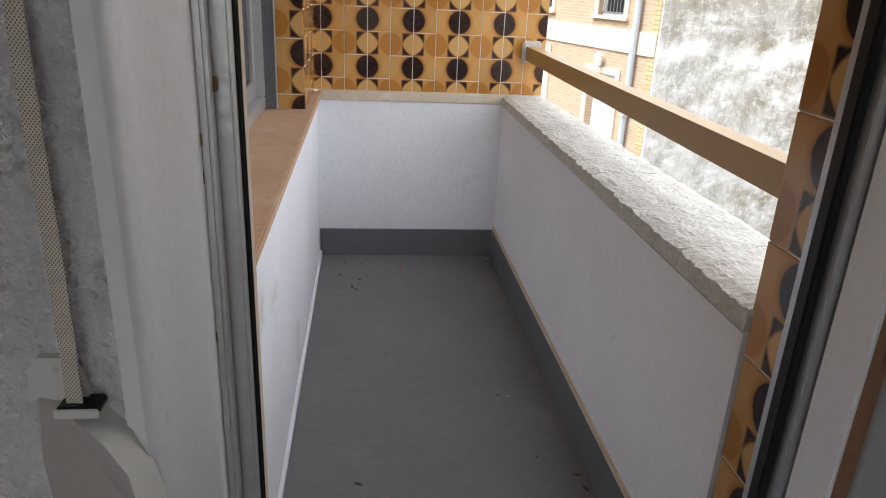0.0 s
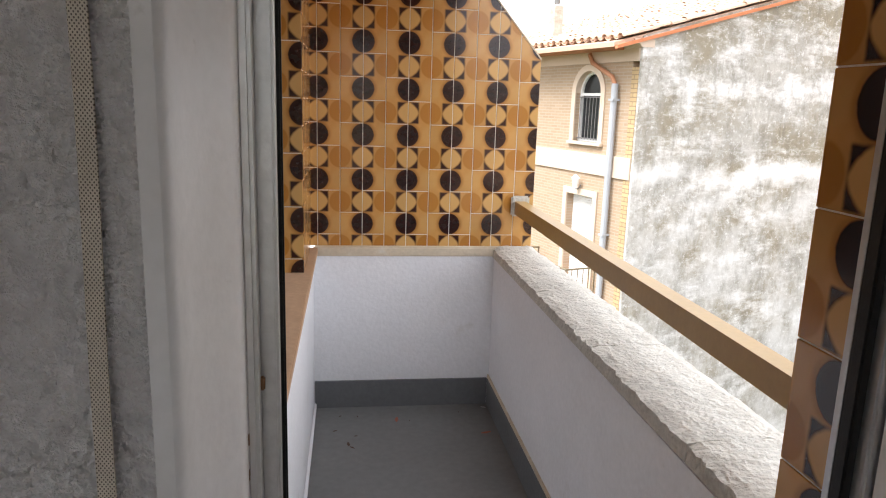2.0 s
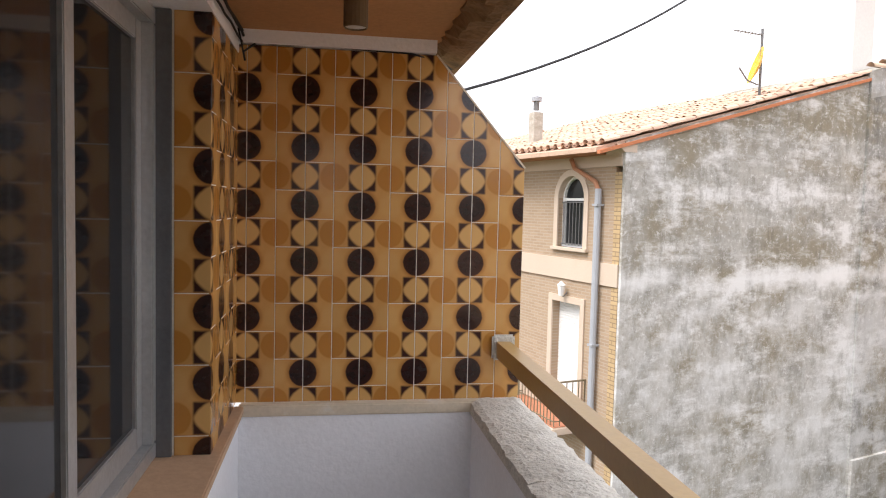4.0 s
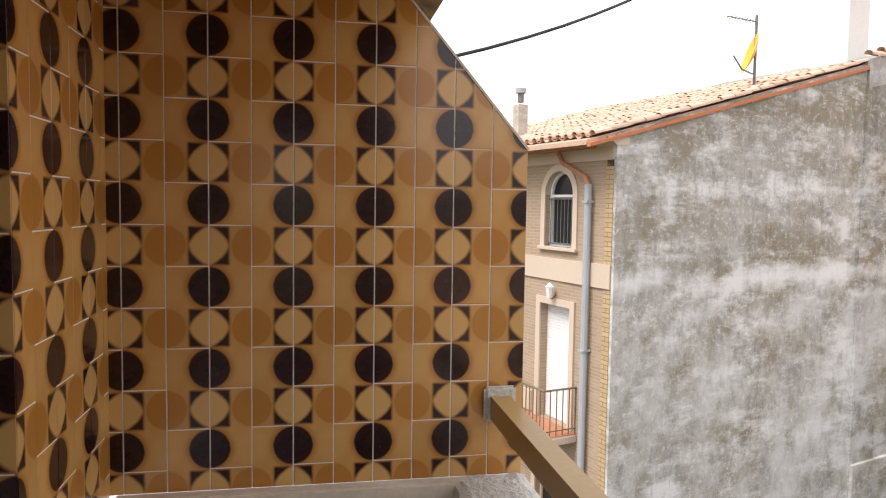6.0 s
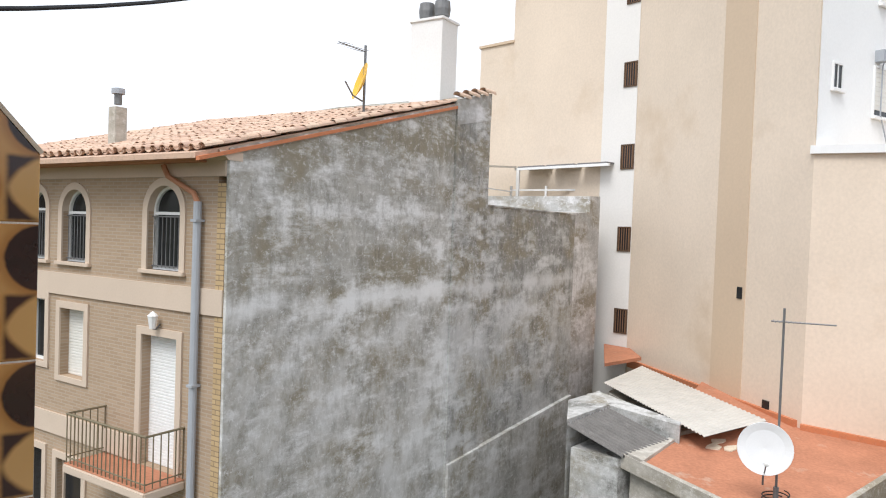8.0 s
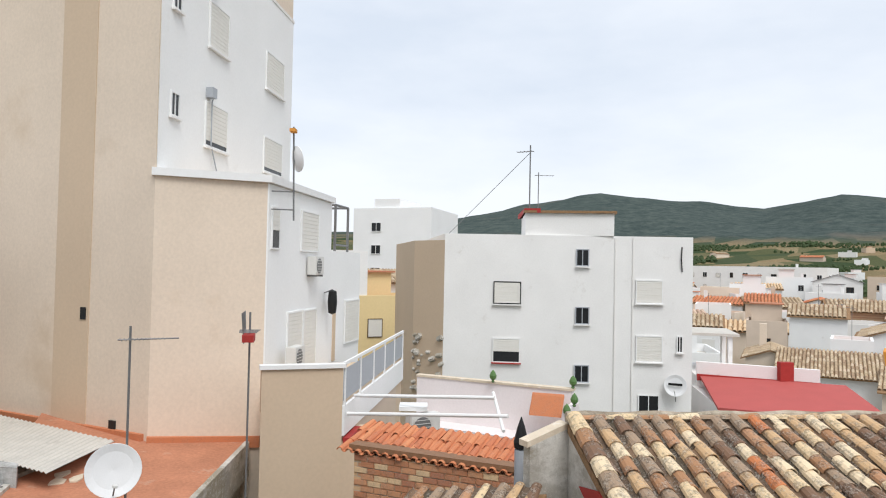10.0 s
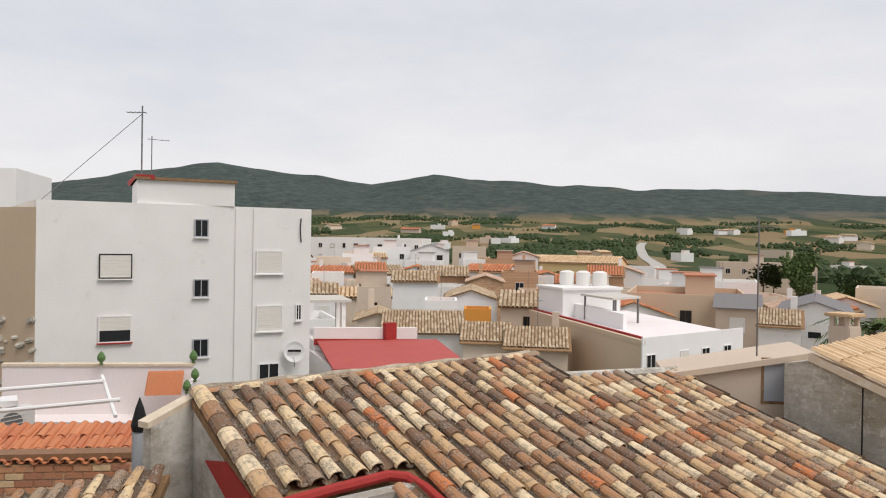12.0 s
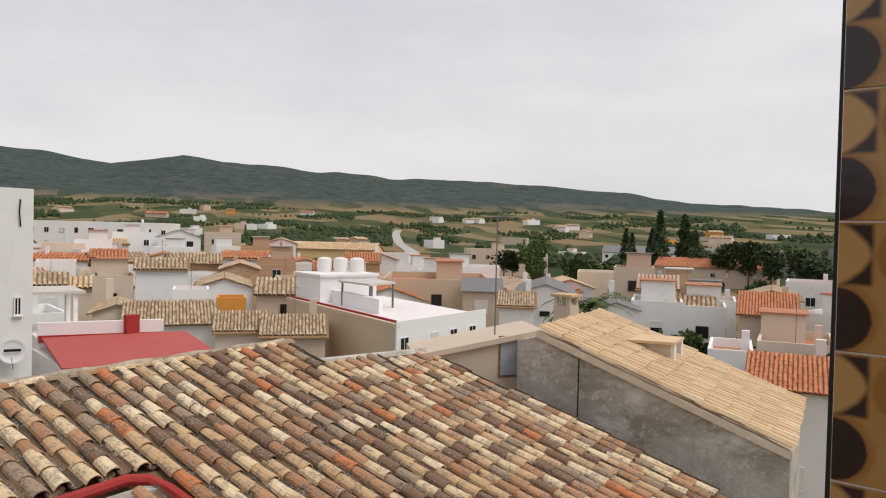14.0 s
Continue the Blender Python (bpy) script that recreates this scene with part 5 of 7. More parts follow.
for x in (21.7, 21.75):
    facing(C1, W1, x - C1[0], x - C1[0] + 0.3, 6.6 if x < 21.72 else 9.8, 6.9 if x < 21.72 else 10.1, 0.03, 0.25, GREY_PAINT, "wall_lamp", white)
part("cable", tube([(22.2, 8.8, 6.9), (21.9, 8.82, 6.5), (21.9, 8.82, 5.2), (22.6, 8.74, 4.1)], 0.02, sides=5), GREY_PAINT, white)

C2, R1, R2 = (20.13, 6.69), (26.09, 5.77), (29.46, 5.0)
annex = thing("beige_annex", "three storey annex with a beige gable and a white terrace side", "house")
part("wall", prism([C1, C2, R1, (27.5, 8.2)], -12, 3.92), STUCCO_BEIGE, annex, "beige rendered gable")
part("white_side", prism([(C2[0] + 0.01, C2[1] - 0.04), (R1[0], R1[1] - 0.04), R1, C2], -12, 3.9), WHITE_RENDER, annex, "white rendered side")
part("white_wing", prism([(R1[0], R1[1] - 0.02), R2, (30, 8), (27, 8)], -12, 2.2), WHITE_RENDER, annex)
part("roof_flashing", prism([(C1[0] - 0.12, C1[1] + 0.05), (C2[0] - 0.1, C2[1] - 0.14), (R1[0] + 0.1, R1[1] - 0.16), (R1[0] + 0.2, R1[1] + 0.3), (C2[0] + 0.3, C2[1] + 0.4), (C1[0] + 0.4, C1[1] + 0.2)], 3.92, 4.12), SHUTTER_WHITE, annex, "white metal roof edge")
for x0, x1, z0, z1, st in ((20.3, 20.94, 2.1, 3.3, "half"), (22.74, 24.52, 2.1, 3.4, "shutter"), (21.70, 23.08, -1.75, 0.27, "shutter"), (23.14, 24.50, -1.75, 0.25, "shutter")):
    window(annex, on_wall(C2, R1, ((x0 + x1) / 2 - C2[0]) / 0.988, z0, 0.06), x1 - x0, z1 - z0, st, SHUTTER_WHITE)
window(annex, on_wall(R1, R2, 2.45, -1.3, 0.04), 1.7, 1.65, "shutter", SHUTTER_WHITE)
facing(R1, R2, 0.35, 0.62, -1.8, 0.25, 0.0, 0.05, STUCCO_DARK, "door_edge", annex, "brown door reveal")


def air_conditioner(m, label="white air conditioner unit on the white wall"):
    a = thing("air_conditioner", label, "air conditioner", "air conditioners", m)
    part("case", box(-0.42, -0.34, 0, 0.42, -0.04, 0.6, bevel=0.02), PLASTIC, a)
    b2 = bmesh.new()
    part("grille", lathe([(0.24, 0), (0.24, 0.02), (0.001, 0.025)], b2, 20), STEEL, a).matrix_local = pose(-0.1, -0.34, 0.3, 90, 0, 0)
    for k in range(5):
        part("guard_wire", box(-0.36, -0.375, 0.1 + 0.09 * k, 0.18, -0.368, 0.115 + 0.09 * k), PLASTIC, a)
    for x in (-0.3, 0.3):
        part("bracket", box(x - 0.02, -0.34, -0.05, x + 0.02, 0.0, 0.0), STEEL, a)
    return a


air_conditioner(on_wall(C2, R1, 3.7, 1.36, 0.04))
air_conditioner(on_wall(C2, R1, 1.35, -1.28, 0.25))
blk = thing("black_wall_lantern", "black oval lantern on the white wall", "lamp", "", on_wall(C2, R1, 5.3, 0.42, 0.05))
part("body", lathe([(0.001, -0.45), (0.14, -0.38), (0.17, 0.0), (0.14, 0.36), (0.001, 0.42)], at=(0, -0.3, 0), sides=12), RUBBER, blk)
part("arm", tube([(0, 0, 0.3), (0, -0.3, 0.42)], 0.02, sides=5), STEEL, blk)

mast = thing("wall_aerial", "television mast with dish bracketed to the white annex", "aerial", "roof aerials")
part("mast", tube([(20.31, 6.0, 2.9), (20.26, 6.05, 5.5)], 0.025, sides=6), STEEL, mast)
for z in (3.2, 3.7):
    part("bracket", tube([(20.3, 6.02, z), (20.2, 6.6, z)], 0.02, sides=5), STEEL, mast)
part("bowl", lathe([(0.001, 0), (0.2, 0.02), (0.36, 0.08), (0.36, 0.1), (0.001, 0.03)], sides=20), DISH_WHITE, mast).matrix_local = pose(20.25, 6.0, 4.6, 80, 0, 35)
part("aerial_head", box(20.0, 5.95, 5.32, 20.28, 6.12, 5.42, bevel=0.01), ORANGE_PAINT, mast)

iron = thing("iron_pergola", "dark iron pergola frame on the annex roof", "pergola")
for x, y in ((27.2, 5.75), (28.7, 5.45), (27.5, 7.0), (29.0, 6.7)):
    part("post", tube([(x, y, 2.2), (x, y, 3.95)], 0.05, sides=6), STEEL, iron)
part("beam", tube([(27.2, 5.75, 3.95), (28.7, 5.45, 3.95), (29.0, 6.7, 3.95), (27.5, 7.0, 3.95), (27.2, 5.75, 3.95)], 0.05, sides=6), STEEL, iron)
part("rail", tube([(27.2, 5.75, 2.45), (28.7, 5.45, 2.45)], 0.04, sides=6), STEEL, iron)

# terrace in front of it
terr = thing("roof_terrace", "roof terrace with beige wall and white slatted railing", "terrace")
E0, E1, E2 = (17.55, 6.13), (18.09, 4.28), (26.75, 3.13)
part("wall", prism([E0, E1, E2, R1, C2], -12, -1.8), STUCCO_DARK, terr, "water-stained beige wall")
part("parapet", prism([E0, E1, (E1[0] + 0.15, E1[1] + 0.06), (E0[0] + 0.15, E0[1] + 0.06)], -1.8, -0.80), STUCCO_DARK, terr)
facing(E0, E1, -0.05, math.dist(E0, E1) + 0.06, -0.80, -0.70, -0.2, 0.06, SHUTTER_WHITE, "coping", terr, "white coping")
facing(E1, E2, 0.0, math.dist(E1, E2), -2.45, -1.72, -0.02, 0.06, WHITE_RENDER, "fascia", terr)
facing(E1, E2, 0.0, math.dist(E1, E2), -0.74, -0.66, 0.0, 0.06, SHUTTER_WHITE, "top_rail", terr)
facing(E1, E2, 0.0, math.dist(E1, E2), -1.60, -0.84, 0.01, 0.03, GREY_PAINT, "screen", terr, "pale grey railing screen")
for k in range(6):
    s = 0.04 + k * math.dist(E1, E2) / 5.1
    facing(E1, E2, s, s + 0.06, -1.75, -0.72, 0.0, 0.06, SHUTTER_WHITE, "rail_post", terr)
facing(E1, E2, 1.2, 7.5, -3.9, -2.45, 0.0, 0.02, STUCCO_TAN, "lower_wall", terr)
facing(E1, E2, 0.3, 1.1, -3.6, -2.5, 0.0, 0.03, DARK_HOLE, "opening", terr)
facing(E1, E2, 0.0, 1.3, -2.62, -2.5, 0.03, 0.2, RED_PAINT, "red_edge", terr)
part("wall_continuation", prism([(E1[0], E1[1] + 0.02), (18.4, 3.6), (20, 3.9), (20, 4.4)], -12, -2.6), STUCCO_DARK, terr)
for a, c in (((18.85, 4.07, -1.61), (17.23, 0.65, -1.31)), ((18.37, 4.22, -1.97), (16.56, 0.41, -1.59))):
    tagged(link("white_pipe", tube([a, c], 0.045, sides=8), SHUTTER_WHITE), "long white horizontal awning pipe", "pipe", "awning pipes")
tagged(link("white_pipe", tube([(17.77, 0.63, -1.29), (16.14, 0.55, -1.83)], 0.04, sides=8), SHUTTER_WHITE), "long white horizontal awning pipe", "pipe", "awning pipes")

# low roofs below the tower
low = thing("low_workshop", "low outbuilding with a worn terracotta flat roof", "outbuilding")


def roof_slab(poly, thick, lift=0.0):
    """A slab over plan points on the gently tilted terrace roof."""
    b2 = bmesh.new()
    top = [b2.verts.new((x, y, -3.653 + 0.08 * y + lift)) for x, y in poly]
    bot = [b2.verts.new((x, y, -3.653 + 0.08 * y + lift - thick)) for x, y in poly]
    b2.faces.new(top), b2.faces.new(bot[::-1])
    for i in range(len(poly)):
        j = (i + 1) % len(poly)
        b2.faces.new((top[i], bot[i], bot[j], top[j]))
    return b2


part("roof", roof_slab([(13.2, 10.46), (12.7, 6.9), (19.6, 7.0), (20.2, 7.0), (19.05, 9.3), (20.9, 13.0), (17.0, 11.6), (15.0, 10.48)], 0.15), TERRACOTTA, low, "worn terracotta roof")
part("wall", roof_slab([(13.3, 10.4), (12.8, 7.0), (19.6, 7.08), (19.0, 9.3), (20.9, 13.0), (15.0, 10.4)], 8.0, -0.16), LOW_WALL, low)
part("edge", roof_slab([(13.12, 10.52), (13.05, 10.0), (15.0, 10.42), (15.0, 10.54)], 0.3, 0.07), LOW_WALL, low)
part("edge", roof_slab([(13.1, 10.5), (12.6, 6.85), (12.75, 6.85), (13.24, 10.5)], 0.3, 0.07), LOW_WALL, low)
part("edge", roof_slab([(12.7, 6.82), (19.7, 6.9), (19.7, 7.02), (12.7, 6.94)], 0.9, 0.07), LOW_WALL, low, "mouldy grey roof edge")
part("flashing", roof_slab([(19.05, 9.35), (20.2, 6.72), (20.05, 6.72), (18.9, 9.3)], 0.3, 0.14), ROOF_ORANGE, low, "red tile flashing")
for k, (x, y) in enumerate(((15.5, 9.8), (15.9, 9.55), (16.4, 9.35), (17.0, 9.45), (17.6, 9.3), (16.0, 9.9))):
    part("mortar_patch", roof_slab([(x + 0.35 * (0.7 + 0.3 * math.sin(3 * k + q)) * math.cos(q * 0.785), y + 0.18 * (0.7 + 0.3 * math.cos(2 * k + q)) * math.sin(q * 0.785)) for q in range(8)], 0.03, 0.025), CREAM_CAP, low, "pale mortar smear")
shed = thing("corrugated_shed", "shed roofed with grey corrugated and pale fibre sheets", "shed")


def corrugated(a, b2, c, d, waves, amp):
    """A corrugated sheet between the edges a-b2 and d-c, the waves side by side along a-b2."""
    bm = bmesh.new()
    n = waves * 6
    lo, hi, lo2, hi2 = [], [], [], []
    for i in range(n + 1):
        t = i / n
        z = Vector((0, 0, amp * math.sin(t * waves * 2 * math.pi)))
        p, q = Vector(a).lerp(Vector(b2), t) + z, Vector(d).lerp(Vector(c), t) + z
        k = Vector((0, 0, -0.012))
        lo.append(bm.verts.new(p)), hi.append(bm.verts.new(q)), lo2.append(bm.verts.new(p + k)), hi2.append(bm.verts.new(q + k))
    for i in range(n):
        bm.faces.new((lo[i], lo[i + 1], hi[i + 1], hi[i]))
        bm.faces.new((lo2[i], hi2[i], hi2[i + 1], lo2[i + 1]))
        bm.faces.new((lo[i], lo2[i], lo2[i + 1], lo[i + 1]))
        bm.faces.new((hi[i], hi[i + 1], hi2[i + 1], hi2[i]))
    return bm


part("grey_sheet", corrugated((13.01, 10.40, -2.78), (14.90, 10.45, -2.77), (14.65, 11.93, -2.34), (12.75, 11.63, -2.36), 13, 0.055), FIBRE, shed)
part("grey_wall", prism([(13.0, 10.5), (14.85, 10.5), (14.65, 11.9), (12.85, 11.6)], -12, -2.86), CEMENT_B, shed)
part("kerb", prism([(15.0, 10.30), (15.3, 10.45), (16.2, 13.3), (15.75, 13.4), (15.2, 12.3)], -12, -2.42), CEMENT_B, shed, "rough grey kerb wall")
part("kerb", prism([(12.78, 11.68), (14.7, 11.98), (15.72, 12.99), (14.22, 12.8)], -12, -2.26), CEMENT_B, shed)
part("pale_sheet", corrugated((21.5, 15.5, -2.62), (18.05, 9.72, -2.64), (14.80, 9.60, -2.46), (17.45, 14.12, -2.46), 34, 0.014), FIBRE_PALE, shed)
part("wall", prism([(15.4, 10.6), (17.6, 10.4), (21.2, 15.4), (17.5, 14.0)], -12, -2.72), LOW_WALL, shed)
part("red_roof", prism([(19.45, 15.55), (21.54, 15.56), (22.85, 16.9), (22.85, 18.05)], -2.45, -2.34), TERRACOTTA, shed)
dish("white_dish", (13.57, 7.80, -2.02), 0.47, -62, 82, DISH_WHITE, "white satellite dish on the aerial mast")
link_base = thing("mast_foot", "steel foot of the aerial mast on the terracotta roof", "stand", "", pose(13.81, 7.67, -3.04))
part("socket", tube([(0, 0, 0), (0, 0, 0.3)], 0.05, sides=8), STEEL, link_base)
part("plate", lathe([(0.001, 0), (0.2, 0), (0.2, 0.03), (0.001, 0.04)], sides=12), RUBBER, link_base)
part("cable_coil", tube([(0.28 * math.cos(q * 0.4), 0.22 * math.sin(q * 0.4), 0.06 + 0.004 * q) for q in range(32)], 0.012, sides=5), BLACK_CABLE, link_base, "black cable coil")
antenna("roof_aerial", (13.81, 7.67, -3.0), 3.52, 1.05, -62, rods=14, r=0.024)
a2 = antenna("tall_aerial", (16.16, 6.09, -5.0), 5.65, 0.7, 190, "tall rusty aerial mast with red and white elements", rods=4, r=0.022)
part("red_elements", box(0.0, -0.12, 5.05, 0.55, 0.12, 5.2), RED_PAINT, a2)
for k in range(4):
    part("rod", tube([(-0.3 + 0.2 * k, -0.1, 5.0), (-0.42 + 0.28 * k, -0.14, 5.65)], 0.012, sides=4), STEEL, a2)

# ---- brick shed, white roof terrace with finials ----
brick = thing("brick_lean_to", "old red brick wall under orange clay tiles", "outbuilding")
part("wall", prism([(14.77, 3.64), (13.34, 0.62), (15.0, 0.3), (16.4, 3.5)], -12, -1.98), BRICK_RED, brick)
rb = Vector((13.28 - 14.82, 0.5 - 3.8, 0.0)).normalized()
tile_roof((16.1, 3.45, -1.68), rb, (-0.89, 0.42, -0.22), 3.75, 1.45, pitch=0.2, step=0.42, mat=ROOF_ORANGE, seed=9, parent=brick, name="roof_tiles")
part("eave_board", extrude([(0, -0.05), (3.5, -0.05), (3.7, 0.05), (0, 0.05)], (14.80, 3.75, -1.86), rb, (0, 0, 1), (0.3, -0.12, 0)), BROWN_STRIP, brick)
# single bricks on the face
rng = random.Random(21)
bme = bpy.data.meshes.new("brick")
tmp = box(0, -0.022, 0, 0.28, 0.0, 0.10, bevel=0.006)
tmp.to_mesh(bme)
tmp.free()


def brick_colours():
    m = roof_tile_material("single_old_brick", [(0, (0.46, 0.20, 0.10)), (0.35, (0.55, 0.27, 0.14)), (0.6, (0.66, 0.46, 0.27)), (0.8, (0.42, 0.18, 0.10))], 0.25, "Object")
    return m


bme.materials.append(brick_colours())
face = on_wall((14.77, 3.64), (13.34, 0.62), 0, 0)
for j in range(14):
    for i in range(11):
        ob = new("brick", bme)
        ob.parent = brick
        ob.matrix_local = face @ pose(0.02 + i * 0.30 + (0.15 if j % 2 else 0) + rng.uniform(-0.008, 0.008), -0.001, -2.10 - j * 0.118, 0, 0, 0)

pink = thing("white_terrace_house", "pinkish white terrace walls with green pine-cone finials", "house")
Q0, Q1 = (20.3, 2.75), (17.98, -1.28)
part("wall", prism([Q0, Q1, (20.5, -2.6), (24, 1.5)], -12, -2.6), PINK_WHITE, pink)
part("back_parapet", prism([(20.9, 2.5), (18.9, -1.5), (19.05, -1.6), (21.05, 2.45)], -2.6, -1.42), PINK_WHITE, pink)
part("coping", prism([(20.88, 2.52), (18.85, -1.52), (19.1, -1.65), (21.1, 2.45)], -1.42, -1.36), CREAM_CAP, pink)
part("side_parapet", prism([(17.95, -1.25), (18.9, -1.7), (18.95, -1.55), (18.0, -1.1)], -2.6, -1.7), PINK_WHITE, pink)
part("terracotta_corner", extrude([(0, 0), (0.9, 0), (0.9, 0.6), (0, 0.6)], (18.4, -1.15, -2.0), (0.3, 0.85, 0), (0.4, -0.2, 0.8), (0.05, 0, 0.05)), ROOF_ORANGE, pink)
part("white_shelf", box(18.2, 2.2, -1.85, 18.8, 2.9, -1.75), SHUTTER_WHITE, pink)
air_conditioner(pose(18.4, 2.4, -2.5, 0, 0, -60), "white air conditioner unit on the terrace")
for x, y, z in ((19.7, 0.45, -1.36), (18.95, -1.55, -1.36), (18.3, -1.45, -1.7), (17.98, -1.2, -1.9)):
    f2 = thing("finial", "green glazed pine-cone finial on the terrace wall", "finial", "terrace finials", pose(x, y, z))
    part("cone", lathe([(0.03, 0), (0.05, 0.03), (0.03, 0.06), (0.09, 0.12), (0.10, 0.19), (0.06, 0.28), (0.005, 0.34)], sides=10), material("green_glaze", (0.10, 0.19, 0.06), rough=0.3), f2)
flue = thing("metal_flue", "grey metal flue pipe with a black cone top", "chimney pipe", "", pose(10.2, 1.0, -1.8))
part("pipe", lathe([(0.085, 0), (0.085, 1.12), (0.075, 1.12), (0.001, 1.1)], sides=14), GREY_PAINT, flue)
part("cone", lathe([(0.09, 1.14), (0.10, 1.22), (0.05, 1.42), (0.005, 1.55)], sides=12), RUBBER, flue, "black cone cap")

# ---- near clay roof ----
A0 = Vector((9.475, 0.437, -0.15))
RD = Vector((0.083, -0.9965, 0)).normalized()
DH = Vector((-0.9965, -0.083, -0.30)).normalized()
near = thing("old_tiled_house", "old house under a weathered clay tile roof with lichen", "house")


def along(s, t, lift=0.0):
    return A0 + RD * s + DH * t + Vector((0, 0, lift))


deck = bmesh.new()
for poly in ([(-0.1, 0), (1.62, 0), (1.62, 2.15), (-0.1, 2.15)], [(1.62, 0), (5.45, 0), (5.45, 6.6), (1.62, 6.6)], [(5.46, 0.82), (8.0, 1.1), (8.0, 6.6), (5.46, 6.6)], [(8.01, 2.75), (8.3, 2.75), (8.3, 6.6), (8.01, 6.6)]):
    lo = [deck.verts.new(along(s, t, -0.13)) for s, t in poly]
    hi = [deck.verts.new(along(s, t, -0.03)) for s, t in poly]
    deck.faces.new(lo), deck.faces.new(hi[::-1])
    for i in range(4):
        deck.faces.new((lo[i], lo[(i + 1) % 4], hi[(i + 1) % 4], hi[i]))
part("roof_deck", deck, SPALLED, near)
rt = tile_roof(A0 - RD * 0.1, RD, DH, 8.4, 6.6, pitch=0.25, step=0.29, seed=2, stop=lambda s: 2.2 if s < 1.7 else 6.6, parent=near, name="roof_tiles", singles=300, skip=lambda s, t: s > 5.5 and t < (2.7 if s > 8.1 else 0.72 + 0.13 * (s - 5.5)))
rt["kind"] = "stuff"
# ridge course bedded in mortar
part("ridge_mortar", tube([along(s * 0.24 - 0.1, -0.05, 0.02 + 0.012 * math.sin(s * 1.7)) for s in range(24)], 0.085, sides=8), RIDGE_MORTAR, near, "brown-grey mortar ridge")
part("ridge_mortar", tube([along(5.48 + s * 0.25, 0.72 + 0.033 * s, 0.0) for s in range(11)], 0.08, sides=8), LOW_WALL, near)
tv, tf = barrel_tile(0.42, 0.12, 0.10)
rme = bpy.data.meshes.new("ridge_tile")
rme.from_pydata(tv, [], tf)
rme.materials.append(ROOF_OLD_ONE)
for k in range(14):
    ob = new("ridge_tile", rme)
    ob.parent = near
    o = along(k * 0.40 - 0.05, -0.05, 0.03)
    ob.matrix_local = Matrix(((0.9965, -RD.x, 0, o.x), (0.083, -RD.y, 0, o.y), (0, 0, 0.6, o.z), (0, 0, 0, 1)))
for k in range(8):
    ob = new("verge_tile", rme)
    ob.parent = near
    o = along(-0.02, k * 0.29, 0.06)
    rr = RD
    uu = DH.cross(RD).normalized()
    uu = uu if uu.z > 0 else -uu
    ob.matrix_local = Matrix(((rr.x, -DH.x, uu.x, o.x), (rr.y, -DH.y, uu.y, o.y), (rr.z, -DH.z, uu.z, o.z), (0, 0, 0, 1)))
part("gable_plaster", extrude([(0, 0), (2.15, -0.62), (2.15, -8), (-0.1, -8), (-0.1, -0.05)], along(-0.08, 0, -0.06), (-0.9965, -0.083, 0), (0, 0, 1), RD * 0.15), LOW_WALL, near, "grey plastered gable")
part("gable_plaster", extrude([(0, -0.04), (0.6, -0.2), (0.6, -6), (0, -6)], along(-0.08, -0.02, -0.05), (-0.45, 0.85, 0), (0, 0, 1), (0.12, 0.06, 0)), LOW_WALL, near)
part("gable_verge", extrude([(0, -0.04), (0.64, -0.21), (0.64, -0.14), (0, 0.03)], along(-0.08, -0.02, -0.05), (-0.45, 0.85, 0), (0, 0, 1), (0.16, 0.08, 0)), CREAM_CAP, near)
part("red_flashing", extrude([(0.55, -0.55), (2.1, -1.05), (2.1, -0.60), (1.2, -0.40)], along(-0.10, 0, -0.06), (-0.9965, -0.083, 0), (0, 0, 1), RD * -0.02), RED_PAINT, near, "smeared red waterproof paint")
part("walls", prism([(9.3, 0.5), (3.2, -0.2), (3.0, -8.8), (9.9, -8.6)], -12, -2.4), LOW_WALL, near)
# light well with a red coping
part("well_wall", prism([tuple(along(0.0, 2.35).xy), tuple(along(1.5, 2.35).xy), tuple(along(1.5, 2.5).xy), tuple(along(0.0, 2.5).xy)], -4, -0.83), LOW_WALL, near)
well = [along(-0.2, 2.28, 0.0), along(0.6, 2.24, 0.02), along(1.3, 2.22, 0.03), along(1.5, 2.30, 0.02), along(1.6, 2.5, 0.0), along(1.66, 3.2, 0.0), along(1.68, 4.4, 0.0)]
part("red_coping", tube(well, 0.06, sides=8), RED_PAINT, near, "red painted coping of the light well")
part("well_side", prism([tuple(along(1.52, 2.4).xy), tuple(along(1.66, 2.4).xy), tuple(along(1.66, 6.5).xy), tuple(along(1.52, 6.5).xy)], -5, -2.2), LOW_WALL, near)
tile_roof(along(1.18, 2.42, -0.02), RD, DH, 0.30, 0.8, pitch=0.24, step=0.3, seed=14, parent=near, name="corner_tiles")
# small lower roof
small = thing("lower_tiled_roof", "small old clay tile roof below the main one", "roof")
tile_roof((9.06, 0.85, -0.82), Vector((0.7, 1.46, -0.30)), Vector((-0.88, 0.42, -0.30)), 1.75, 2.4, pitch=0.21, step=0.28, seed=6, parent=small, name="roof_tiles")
part("deck", extrude([(0, 0), (1.75, 0), (1.75, 2.4), (0, 2.4)], (9.06, 0.85, -0.90), Vector((0.7, 1.46, -0.30)).normalized(), Vector((-0.88, 0.42, -0.30)).normalized(), (0, 0, -0.1)), SPALLED, small)
part("wall", prism([(9.0, 0.9), (10.2, 3.3), (8.2, 4.1), (7.0, 1.9)], -12, -2.0), LOW_WALL, small)

